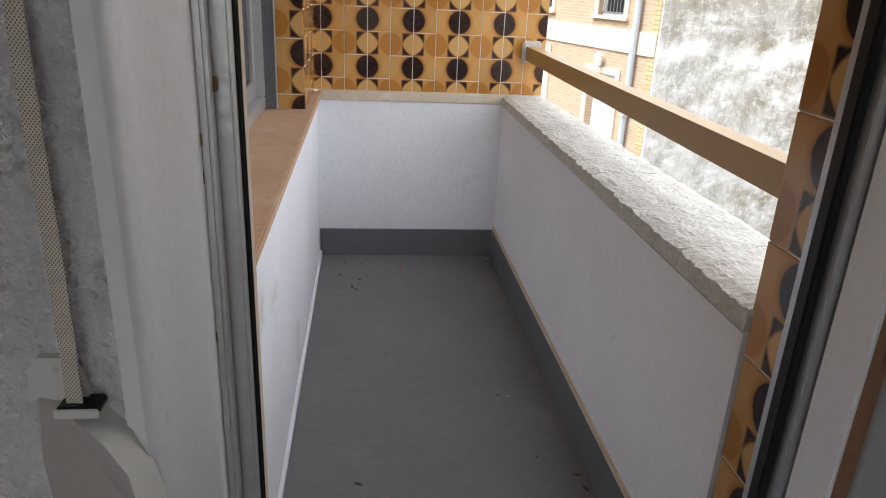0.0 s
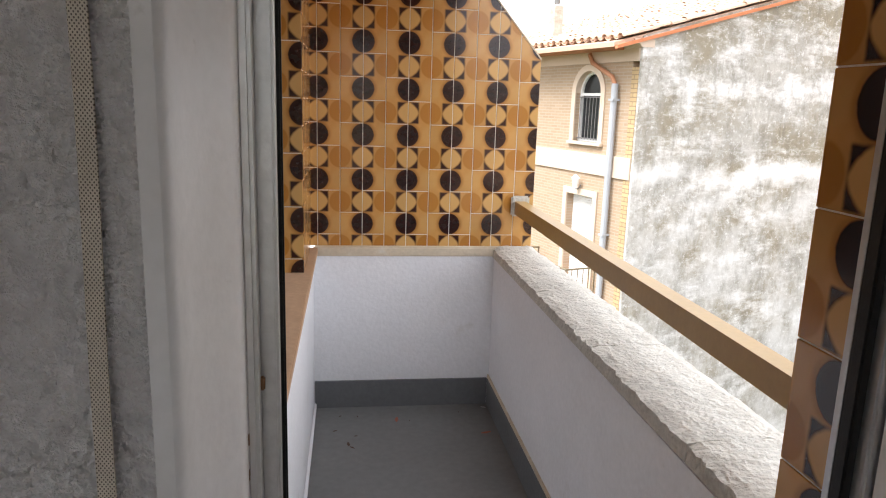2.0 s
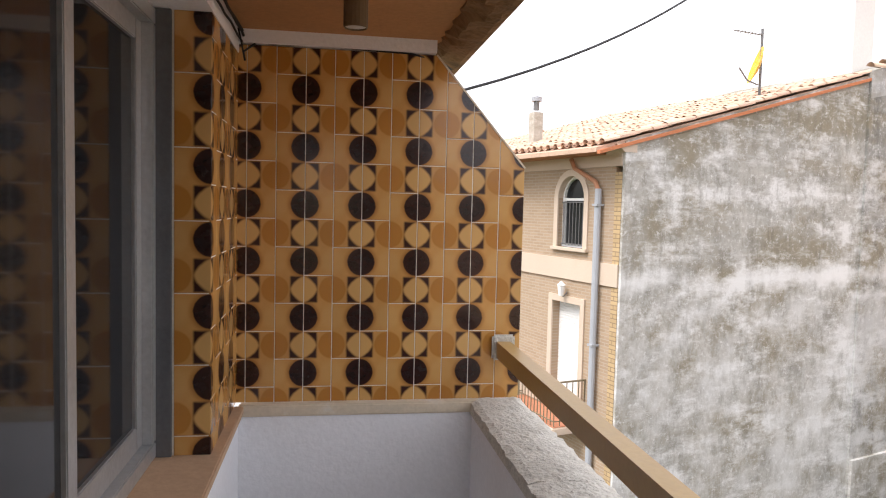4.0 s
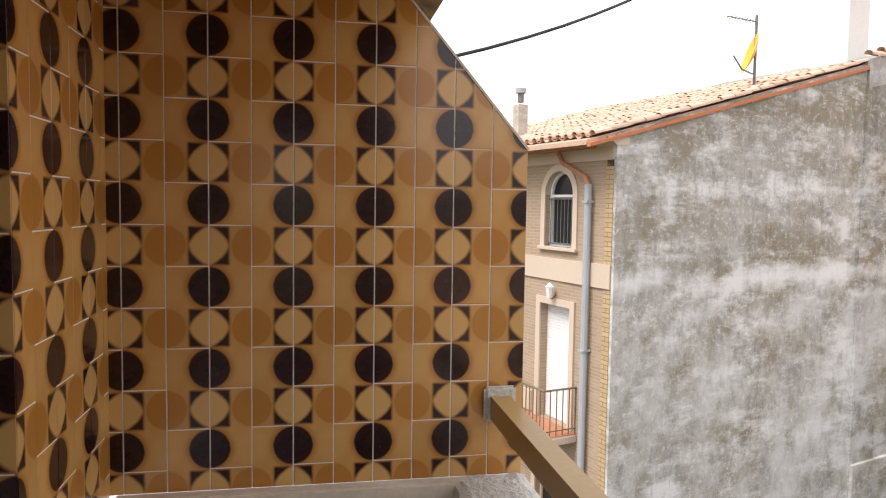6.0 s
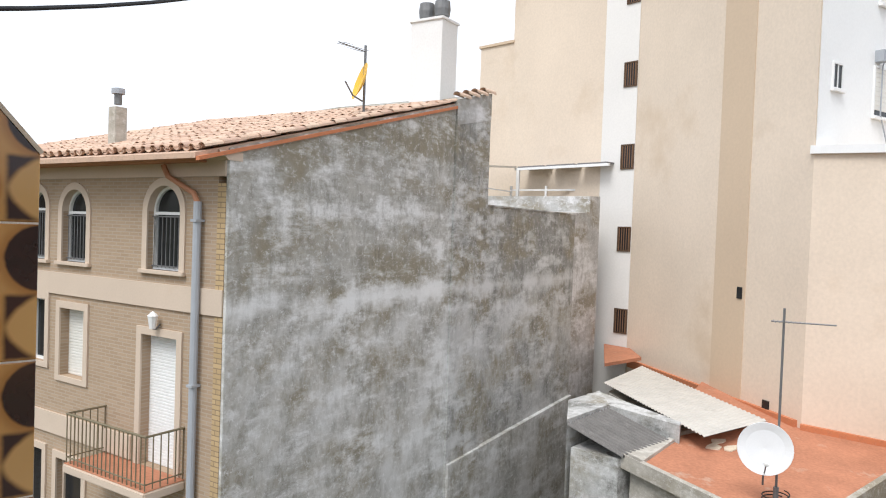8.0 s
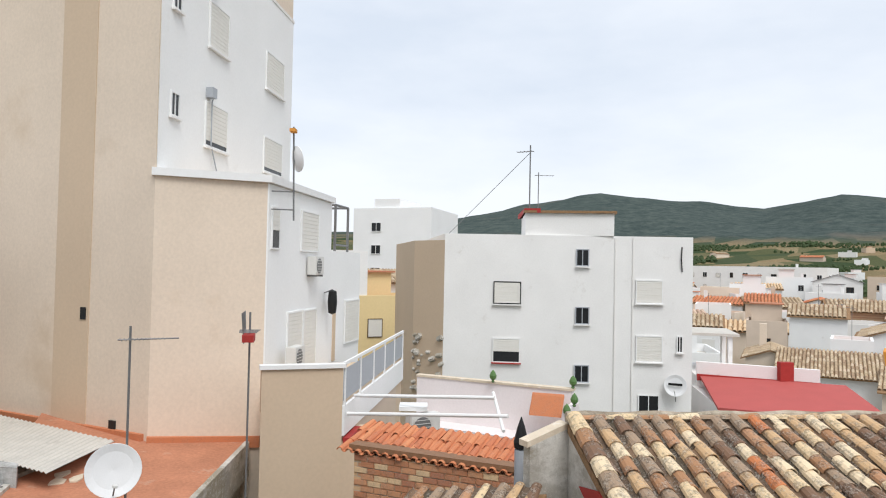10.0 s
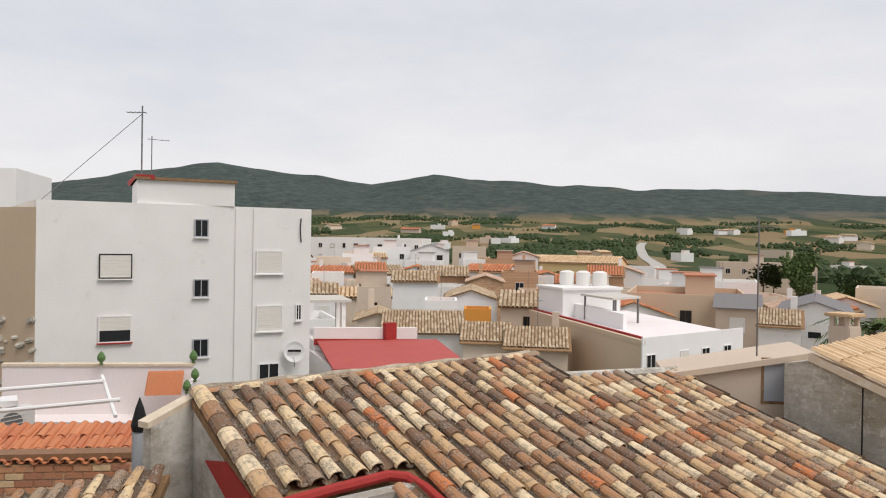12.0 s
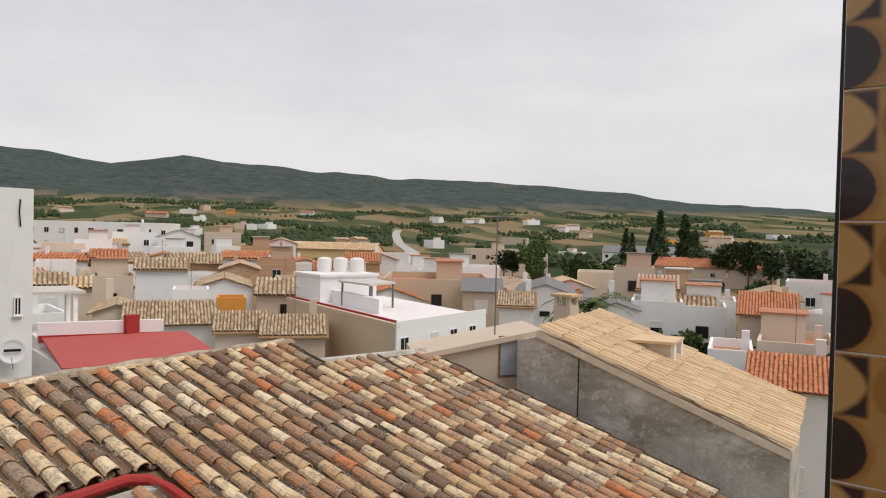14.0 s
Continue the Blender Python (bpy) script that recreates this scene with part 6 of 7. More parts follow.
# stair box and the pale roof beyond
stair = thing("stair_box", "beige rendered stair box with a dark shutter", "roof hut")
Sp, Sq = (8.95, -7.25), (7.60, -9.02)
su = Vector((Sq[0] - Sp[0], Sq[1] - Sp[1], 0)).normalized()
part("wall", extrude([(0, -3), (2.226, -3), (2.226, -0.12), (0, -0.52)], (*Sp, 0), su, (0, 0, 1), (0.92, -0.82, 0)), STUCCO_TAN, stair)
part("cap", extrude([(-0.1, -0.535), (2.33, -0.10), (2.33, 0.0), (-0.1, -0.435)], (Sp[0] - 0.06, Sp[1] + 0.06, 0), su, (0, 0, 1), (1.04, -0.93, 0)), STUCCO_TAN, stair)
facing(Sp, Sq, 1.52, 2.12, -0.85, -0.16, 0.0, 0.02, GREY_PAINT, "shutter", stair, "grey metal shutter")
facing(Sp, Sq, 1.48, 2.16, -0.90, -0.12, -0.01, 0.012, SPALLED, "shutter_frame", stair)
antenna("ridge_aerial", (8.1, -8.36, -0.1), 2.35, 0.75, -75, "thin aerial standing on the stair box", rods=10, r=0.014)

pale = thing("pale_roof_house", "grey plastered house with a pale clay tile roof", "house")
LA, LB, LC = Vector((7.25, -8.44, 0.09)), Vector((7.86, -12.23, 0.09)), Vector((4.26, -8.92, -1.00))
lr, ld = (LB - LA).normalized(), (LC - LA).normalized()
part("roof_deck", extrude([(0, 0), (3.84, 0), (3.84, 4.4), (0, 4.4)], LA - Vector((0, 0, 0.03)), lr, ld, (0, 0, -0.12)), CREAM_CAP, pale)
tile_roof(LA, lr, ld, 3.84, 4.4, pitch=0.2, step=0.36, mat=ROOF_PALE, seed=8, parent=pale, name="roof_tiles", low=True)
part("wall", extrude([(0, 0), (4.1, -1.49), (4.1, -11), (-0.4, -11), (-0.4, -0.1)], LA + Vector((0, -0.06, -0.15)), Vector((ld.x, ld.y, 0)).normalized(), (0, 0, 1), lr * 3.7), LOW_WALL, pale, "patched grey plaster wall")
part("wall_cable", tube([LA + ld * 0.85 + Vector((0, 0.02, -0.16)), LA + ld * 0.85 + Vector((0, 0.02, -1.6))], 0.012, sides=5), RUBBER, pale)
plan = Vector((ld.x, ld.y, 0)).normalized()
dm = part("dormer", extrude([(0, -0.02), (0.86, -0.34), (0.86, 0.03), (0, 0.02)], LA + ld * 1.15 + lr * 1.95 + Vector((0, 0, 0.02)), plan, (0, 0, 1), lr * 0.75), STUCCO_TAN, pale)
part("dormer_cap", extrude([(-0.15, 0.0), (0.95, 0.03), (0.95, 0.08), (-0.15, 0.05)], LA + ld * 1.15 + lr * 1.86 + Vector((0, 0, 0.03)), plan, (0, 0, 1), lr * 0.95), ROOF_PALE, dm)
for k in range(2):
    part("dormer_post", box(-0.04, -0.04, -0.36, 0.04, 0.04, 0.03, m=Matrix.Translation(LA + ld * 1.15 + plan * 0.9 + lr * (1.99 + 0.68 * k) + Vector((0, 0, 0.03)))), WHITE_OLD, dm)
part("chimney", box(8.24, -11.95, -1.5, 8.66, -11.5, 0.22, bevel=0.02), STUCCO_TAN, pale)
for x, y in ((8.26, -11.93), (8.56, -11.93), (8.26, -11.60), (8.56, -11.60)):
    part("chimney_pier", box(x, y, 0.22, x + 0.08, y + 0.08, 0.40), STUCCO_TAN, pale)
part("chimney_cap", box(8.18, -12.0, 0.40, 8.72, -11.45, 0.47, bevel=0.015), ROOF_PALE, pale)

# ---- white block with the stair tower ----
B0, B1 = (35.79, 1.39), (34.53, -10.63)
wb = thing("white_flat_roofed_block", "old white four storey block with mixed windows", "apartment block")
part("wall", prism([B0, B1, (44, -12), (45, 2.3)], -12, 3.38), WHITE_OLD, wb)
part("stair_tower", prism([(35.98 - 0.4, -2.6), (34.85, -6.85), (39, -7.6), (40, -3)], 3.38, 4.48), WHITE_OLD, wb)
part("tower_cap", prism([(35.45, -2.5), (34.7, -6.95), (39.1, -7.7), (40.1, -2.9)], 4.48, 4.60), SPALLED, wb)
part("red_edge", prism([(35.5, -2.52), (35.3, -3.3), (40.1, -3.3), (40.15, -2.8)], 4.48, 4.7), RED_PAINT, wb)
part("brown_side", prism([(37.62, 2.93), B0, (35.9, 1.38), (45, 2.4), (45, 4.2)], -12, 3.05), STUCCO_DARK, wb, "brown rendered side with exposed rubble")
for k in range(60):
    rng.seed(k)
    t = rng.random()
    x, y = 37.62 + (35.79 - 37.62) * t, 2.93 + (1.39 - 2.93) * t
    if t < 0.25 or t > 0.85 or rng.random() < 0.2:
        z = rng.uniform(-5, -1.7)
        s = rng.uniform(0.10, 0.22)
        part("rubble_stone", box(-s, -s * 0.6, -s * 0.6, s, s * 0.6, s * 0.6, bevel=s * 0.25, m=pose(x - 0.03, y + 0.03, z, rng.uniform(0, 40), rng.uniform(0, 40), rng.uniform(0, 90))), LOW_WALL, wb)
Lb = math.dist(B0, B1)
for y0, y1, z0, z1, st, fm in ((-1.05, -2.41, -0.07, 1.05, "shutter", RUBBER), (-1.05, -2.41, -2.95, -1.75, "half", SHUTTER_WHITE), (-5.05, -5.68, 1.87, 2.72, "pane", GREY_PAINT), (-5.04, -5.73, -0.97, -0.12, "pane", GREY_PAINT), (-5.03, -5.75, -3.81, -2.95, "pane", GREY_PAINT), (-7.92, -9.22, 0.12, 1.26, "shutter", SHUTTER_WHITE), (-7.96, -9.24, -2.72, -1.44, "shutter", SHUTTER_WHITE), (-8.1, -9.11, -5.19, -4.29, "pane", SHUTTER_WHITE), (-9.89, -10.19, -2.22, -1.41, "pane", SHUTTER_WHITE)):
    window(wb, on_wall(B0, B1, (1.39 - (y0 + y1) / 2) / 0.9945, z0, 0.045), abs(y1 - y0), z1 - z0, st, fm, WHITE_OLD if st != "half" else RED_PAINT)
for s in (8.35, 9.2):
    facing(B0, B1, s, s + 0.05, -7, 3.3, 0.0, 0.06, STUCCO_PALE, "wall_pipe", wb)
part("dark_cable", tube([(34.55, -10.1, 2.9), (34.5, -10.05, 2.3), (34.55, -10.12, 1.7)], 0.03, sides=5), RUBBER, wb)
antenna("block_mast", (36.2, -2.87, 3.38), 4.6, 0.9, 60, "tall television mast on the white block", rods=5, r=0.035)
antenna("block_aerial", (36.8, -3.4, 4.48), 2.2, 1.0, -90, "small aerial on the white block", rods=4, r=0.025)
tagged(link("guy_wire", tube([(36.2, -2.87, 7.6), (37.2, 1.2, 3.4)], 0.015, sides=4), STEEL), "thin guy wire of the television mast", "wire")
wd2 = dish("wall_dish", (34.25, -9.75, -3.75), 0.52, -115, 80, DISH_WHITE, "large white satellite dish with dark lettering")
part("lettering_bar", box(-0.32, -0.16, 0.02, 0.32, -0.13, 0.13), RUBBER, wd2, "dark unreadable lettering")

# ---- valley: ground, road, hills ----
def smooth(v):
    v = min(max(v, 0.0), 1.0)
    return v * v * (3 - 2 * v)


def ground_height(x, y):
    dx, dy = x - 0.9, y - 2.4
    r, az = math.hypot(dx, dy), math.degrees(math.atan2(dy, dx))
    peak = np.interp(az, [-95, -81, -72, -65, -58, -50, -41, -36, -31, -26, -20, -14, -8, -3, 10, 40], [1.5, 2.3, 2.8, 3.8, 4.2, 4.5, 4.86, 5.1, 5.65, 4.6, 5.25, 5.9, 5.1, 3.7, 2.0, 1.0])
    side = float(np.interp(az, [-80, -55, -35], [0.25, 0.6, 1.0]))
    base = -12 + 8.0 * side * smooth((r - 60) / 200) + 52 * smooth((r - 330) / 970)
    h = smooth((r - 950) / 850)
    rough = 10 * h * (noise.noise(Vector((x * 0.006, y * 0.006, 0))) + 0.5 * noise.noise(Vector((x * 0.015, y * 0.015, 3))))
    fold = 9 * smooth((r - 700) / 500) * smooth((1750 - r) / 500) * max(0.0, noise.noise(Vector((az * 0.13, r * 0.0022, 7))))
    return base + h * (1800 * math.tan(radians(float(peak))) - 48) + (rough if r < 1780 else 0) + fold


def field_material():
    m = bpy.data.materials.new("fields_and_scrub")
    m.use_nodes = True
    n, l = m.node_tree.nodes, m.node_tree.links
    b = n["Principled BSDF"]
    geo = n.new("ShaderNodeNewGeometry")
    mp = n.new("ShaderNodeMapping")
    mp.inputs["Scale"].default_value = (1, 1, 0)
    mp.inputs["Rotation"].default_value = (0, 0, radians(38))
    l.new(geo.outputs["Position"], mp.inputs["Vector"])
    st = n.new("ShaderNodeMapping")
    st.inputs["Scale"].default_value = (0.35, 1.0, 1)
    l.new(mp.outputs[0], st.inputs["Vector"])
    v = n.new("ShaderNodeTexVoronoi")
    v.inputs["Scale"].default_value = 0.035
    l.new(st.outputs[0], v.inputs["Vector"])
    ramp = n.new("ShaderNodeValToRGB")
    ramp.color_ramp.interpolation = "CONSTANT"
    cols = [(0, (0.105, 0.115, 0.05)), (0.2, (0.30, 0.22, 0.12)), (0.38, (0.075, 0.095, 0.045)), (0.55, (0.24, 0.19, 0.10)), (0.68, (0.05, 0.075, 0.03)), (0.82, (0.29, 0.23, 0.13)), (0.92, (0.16, 0.15, 0.075))]
    while len(ramp.color_ramp.elements) < len(cols):
        ramp.color_ramp.elements.new(0.5)
    for e, (p, c) in zip(ramp.color_ramp.elements, cols):
        e.position, e.color = p, (*c, 1)
    sepc = n.new("ShaderNodeSeparateColor")
    l.new(v.outputs["Color"], sepc.inputs[0]), l.new(sepc.outputs[0], ramp.inputs[0])
    wave = n.new("ShaderNodeTexWave")
    wave.inputs["Scale"].default_value, wave.inputs["Distortion"].default_value = 0.12, 1.5
    l.new(mp.outputs[0], wave.inputs["Vector"])
    row = n.new("ShaderNodeMix")
    row.data_type, row.blend_type = "RGBA", "MULTIPLY"
    row.inputs[0].default_value = 0.5
    l.new(ramp.outputs[0], row.inputs[6]), l.new(wave.outputs[0], row.inputs[7])
    scrub = n.new("ShaderNodeTexNoise")
    scrub.inputs["Scale"].default_value, scrub.inputs["Detail"].default_value, scrub.inputs["Roughness"].default_value = 0.05, 14, 0.8
    l.new(geo.outputs["Position"], scrub.inputs["Vector"])
    sr = n.new("ShaderNodeValToRGB")
    # hill greens shifted to blue-grey: distance haze put into the base colour
    sr.color_ramp.elements[0].position, sr.color_ramp.elements[0].color = 0.40, (0.036, 0.052, 0.050, 1)
    sr.color_ramp.elements[1].position, sr.color_ramp.elements[1].color = 0.66, (0.095, 0.115, 0.10, 1)
    l.new(scrub.outputs[0], sr.inputs[0])
    rock = n.new("ShaderNodeTexNoise")
    rock.inputs["Scale"].default_value, rock.inputs["Detail"].default_value = 0.006, 8
    l.new(geo.outputs["Position"], rock.inputs["Vector"])
    rk = n.new("ShaderNodeMapRange")
    rk.inputs[1].default_value, rk.inputs[2].default_value, rk.inputs[4].default_value = 0.60, 0.72, 0.6
    l.new(rock.outputs[0], rk.inputs[0])
    hill = n.new("ShaderNodeMix")
    hill.data_type = "RGBA"
    l.new(rk.outputs[0], hill.inputs[0]), l.new(sr.outputs[0], hill.inputs[6])
    hill.inputs[7].default_value = (0.17, 0.14, 0.11, 1)
    sep = n.new("ShaderNodeSeparateXYZ")
    l.new(geo.outputs["Position"], sep.inputs[0])
    up = n.new("ShaderNodeMapRange")
    up.inputs[1].default_value, up.inputs[2].default_value = 36, 56
    l.new(sep.outputs[2], up.inputs[0])
    mx = n.new("ShaderNodeMix")
    mx.data_type = "RGBA"
    l.new(up.outputs[0], mx.inputs[0]), l.new(row.outputs[2], mx.inputs[6]), l.new(hill.outputs[2], mx.inputs[7])
    l.new(mx.outputs[2], b.inputs["Base Color"])
    b.inputs["Roughness"].default_value, b.inputs["Specular IOR Level"].default_value = 1.0, 0.05
    return m


bm = bmesh.new()
rings = [0, 20, 60, 100, 140, 180, 220, 260, 300, 350, 400, 460, 520, 600, 700, 800, 900, 950] + list(range(1000, 1801, 40)) + [2000, 2600, 4500]
cols = []
k = 0
angles = [a * 0.5 - 100 for a in range(0, 241)] + [20 + a * 5 for a in range(1, 48)]
for a in angles:
    ca, sa = math.cos(radians(a)), math.sin(radians(a))
    cols.append([bm.verts.new((0.9 + r * ca, 2.4 + r * sa, ground_height(0.9 + min(r, 1800) * ca, 2.4 + min(r, 1800) * sa) - max(0, r - 1800) * 0.02)) for r in rings])
for c, d in zip(cols, cols[1:] + cols[:1]):
    for i in range(len(rings) - 1):
        bm.faces.new((c[i], c[i + 1], d[i + 1], d[i]))
bmesh.ops.remove_doubles(bm, verts=bm.verts[:], dist=0.01)
g = setting("ground", bm, field_material(), "patchwork fields rising to dark wooded hills", "ground")
for f in g.data.polygons:
    f.use_smooth = True

ROADM = material("pale_road_surface", (0.42, 0.40, 0.37), rough=0.95, scale=0.2, fine=2, bump=0)
bm = bmesh.new()
prev = None
for i in range(50):
    r = 190 + i * 9
    az = -48.4 + 0.6 * math.sin(r * 0.016) + (0.9 * smooth((r - 480) / 150))
    w = 3.2
    ring = []
    for s in (-w, w):
        x, y = 0.9 + r * math.cos(radians(az)) + s * math.sin(radians(-az)), 2.4 + r * math.sin(radians(az)) + s * math.cos(radians(az))
        ring.append(bm.verts.new((x, y, ground_height(x, y) + 0.35)))
    if prev:
        bm.faces.new((prev[0], prev[1], ring[1], ring[0]))
    prev = ring
setting("road", bm, ROADM, "pale country road through the fields", "road")

# ---- town houses ----
WALLS = [(WHITE_OLD, "white rendered"), (STUCCO_BEIGE, "beige rendered"), (STUCCO_PALE, "pale grey rendered"), (BRICK_RED, "bare red brick"), (STUCCO_TAN, "tan rendered"), (WHITE_RENDER, "bright white"), (WHITE_OLD, "white rendered")]
CLAYS = [(ROOF_TOWN, "old clay tile roof"), (ROOF_TOWN, "old clay tile roof"), (ROOF_PINK, "faded clay tile roof"), (ROOF_ORANGE, "orange tile roof"), (ROOF_PALE, "pale clay tile roof")]


def town_house(x, y, w, d, top, heading, wall, wall_word, roof="flat", clay=CLAYS[0], seed=0, base=None, fine=1.0, wins=True, rise=None, skip=0.35):
    """A house of w by d metres whose walls end at the height top; front along local x, facing -y."""
    rng = random.Random(seed)
    g0 = (ground_height(x, y) if base is None else base) - 1.0
    h = top - g0
    words = f"{wall_word} town house with {'a flat terrace roof' if roof == 'flat' else 'a grey sheet roof' if roof == 'sheet' else 'an ' + clay[1] if clay[1][0] in 'ao' else 'a ' + clay[1]}"
    t = thing("town_house", words, "house", "town houses", pose(x, y, g0, 0, 0, heading))
    part("wall", box(-w / 2, -d / 2, 0, w / 2, d / 2, h), wall, t)
    if roof == "flat":
        for q in ((-w / 2, -d / 2, w / 2, -d / 2 + 0.2), (-w / 2, d / 2 - 0.2, w / 2, d / 2), (-w / 2, -d / 2 + 0.2, -w / 2 + 0.2, d / 2 - 0.2), (w / 2 - 0.2, -d / 2 + 0.2, w / 2, d / 2 - 0.2)):
            part("parapet", box(q[0], q[1], h, q[2], q[3], h + 0.7), wall, t)
        part("terrace_floor", box(-w / 2 + 0.2, -d / 2 + 0.2, h, w / 2 - 0.2, d / 2 - 0.2, h + 0.05), rng.choice((TERRACOTTA, FIBRE_PALE, TERRACOTTA)), t)
        if rng.random() < 0.7 and w > 3.3:
            sx = rng.uniform(-w / 5, w / 5) if w > 4 else 0
            part("roof_hut", box(sx - 1.5, 0.0, h, sx + 1.5, d / 2 - 0.3, h + 2.3), wall, t)
            part("hut_roof", box(sx - 1.7, -0.3, h + 2.3, sx + 1.7, d / 2 - 0.2, h + 2.42), rng.choice((FIBRE_PALE, TERRACOTTA, FIBRE)), t)
    else:
        r = rise if rise else d * 0.5 * 0.34
        gab = [(-d / 2, h), (d / 2, h), (0, h + r)]
        part("gable", extrude(gab, (-w / 2, 0, 0), (0, 1, 0), (0, 0, 1), (w, 0, 0)), wall, t)
        for sgn in (-1, 1):
            dn = Vector((0, sgn, -r / (d / 2))).normalized()
            run = (d / 2 + 0.35) * math.sqrt(1 + (r / (d / 2)) ** 2)
            part("roof_deck", extrude([(0, 0), (w + 0.5, 0), (w + 0.5, run), (0, run)], (-w / 2 - 0.25, 0, h + r + 0.02), (1, 0, 0), dn, (0, 0, 0.08)), SPALLED if roof == "clay" else GREY_ROOF, t)
            if roof == "clay":
                tile_roof((-w / 2 - 0.25, 0, h + r + 0.10), (1, 0, 0), dn, w + 0.5, run, pitch=0.26 * fine, step=0.5 * fine, mat=clay[0], seed=seed + sgn, parent=t, name="roof_tiles", low=True)
    if wins:
        for side, (ln, off, rot) in enumerate(((w, d / 2, 0), (d, w / 2, 90), (d, w / 2, -90))):
            k = max(1, int(ln / 3.2))
            for i in range(k):
                for z in (h - 2.2, h - 5.2):
                    if z < 0.5 or rng.random() < skip - 0.15:
                        continue
                    m = pose(0, 0, 0, 0, 0, rot) @ pose(-ln / 2 + ln * (i + 0.5) / k, -off - 0.03, z)
                    window(t, m, rng.choice((0.8, 1.1, 1.3)), rng.choice((1.1, 1.3)), rng.choice(("pane", "shutter", "half", "pane")), rng.choice((SHUTTER_WHITE, BROWN_WOOD, SHUTTER_WHITE)))
    if rng.random() < 0.5:
        part("chimney", box(w * 0.25, 0.3, h, w * 0.25 + 0.5, 0.8, h + (2.2 if roof != "flat" else 1.6)), wall, t)
    return t


# larger ones that stand out
red = thing("red_terrace_house", "white house with a red coated terrace and canopy", "house")
R0, Rb, Rc, Rd2 = (33.0, -11.4), (29.7, -17.2), (38.0, -19.4), (41.2, -12.8)
part("wall", prism([R0, Rb, Rc, Rd2], -12, -4.55), WHITE_OLD, red)
part("red_roof", extrude([(0, 0), (1, 0), (1, 1), (0, 1)], (32.8, -11.2, -4.6), (-3.3, -6.1, 0.1), (6.2, -1.6, 0.55), (0, 0, 0.12)), RED_TERRACE, red, "red coated sloping terrace roof")
part("white_parapet", prism([(39.0, -12.6), (36.4, -18.0), (36.7, -18.1), (39.3, -12.7)], -4.6, -3.2), WHITE_OLD, red)
part("red_band", prism([(38.9, -12.6), (36.3, -18.0), (36.4, -18.05), (39.0, -12.65)], -4.2, -3.85), RED_PAINT, red)
part("red_pier", box(36.9, -16.9, -4.3, 37.3, -16.2, -2.9), RED_PAINT, red)
part("terrace", prism([(39.3, -12.7), (36.7, -18.1), (43, -20), (45, -14)], -12, -4.0), WHITE_OLD, red)
part("terrace_floor", prism([(40, -14), (39, -17), (41.5, -17.7), (42.5, -14.5)], -4.0, -3.95), TERRACOTTA, red)
for x, y in ((41, -12.8), (40.3, -15.0), (44, -13.6), (43.5, -16)):
    part("post", box(x - 0.12, y - 0.12, -4, x + 0.12, y + 0.12, -1.9), WHITE_OLD, red)
part("canopy", prism([(40.7, -12.3), (39.9, -15.4), (44, -16.4), (45, -13.2)], -1.9, -1.75), FIBRE_PALE, red)

big = thing("grey_white_terrace_block", "long brown-grey block with a white roof terrace and water tanks", "building")
G0, G1, G2, G3 = (49.0, -36.6), (30.4, -30.2), (31.2, -41.1), (47.0, -46.5)
part("wall", prism([G0, G1, G2, G3], -12, -4.2), STUCCO_DARK, big)
facing(G1, G2, 0.0, math.dist(G1, G2), -12, -3.75, -0.02, 0.08, WHITE_RENDER, "white_front", big, "white rendered front")
facing(G0, G1, 0.0, math.dist(G0, G1), -4.2, -3.9, -0.25, 0.05, STUCCO_DARK, "parapet", big)
part("terrace_floor", prism([(48.5, -37), (30.9, -30.9), (31.6, -40.8), (46.6, -46)], -4.2, -4.1), PINK_WHITE, big)
part("red_edge", prism([(48.9, -36.95), (30.9, -30.8), (31.0, -31.0), (48.8, -37.15)], -4.1, -3.8), RED_PAINT, big, "red coated edge")
part("inner_wall", prism([(47, -38.5), (36, -34.5), (36.2, -35.1), (47, -39)], -4.1, -3.0), WHITE_RENDER, big)
part("hut", prism([(49.0, -37.6), (44.5, -36.4), (43.5, -42), (48, -43.5)], -4.1, -1.9), WHITE_RENDER, big)
part("hut_roof", prism([(49.2, -37.4), (44.3, -36.2), (43.3, -42.1), (48, -43.8)], -1.9, -1.7), WHITE_OLD, big)
part("canopy", prism([(42.5, -36.5), (38, -35.5), (38.5, -39), (42.5, -40.5)], -2.2, -2.05), FIBRE_PALE, big)
for x, y in ((42.3, -36.8), (38.2, -35.8), (38.6, -38.8), (42.3, -40.2)):
    part("post", box(x - 0.06, y - 0.06, -4.1, x + 0.06, y + 0.06, -2.2), STEEL, big)
for x, y in ((47.6, -39.6), (46.6, -40.6), (45.6, -41.6)):
    part("water_tank", lathe([(0.001, 0), (0.62, 0), (0.65, 0.5), (0.62, 1.15), (0.3, 1.3), (0.001, 1.32)], at=(x, y, -1.7), sides=16), STUCCO_PALE, big)
for s in (0.8, 4.2, 6.5, 9.0):
    window(big, on_wall(G1, G2, s, -5.9, 0.1), 0.9, 1.1, "pane" if s != 4.2 else "shutter", SHUTTER_WHITE)

WALLS += [(STUCCO_PALE, "pale grey rendered"), (STUCCO_TAN, "tan rendered"), (ORANGE_PAINT, "orange painted"), (STUCCO_DARK, "brown rendered")]
hand = []


def house(*row):
    hand.append(row)


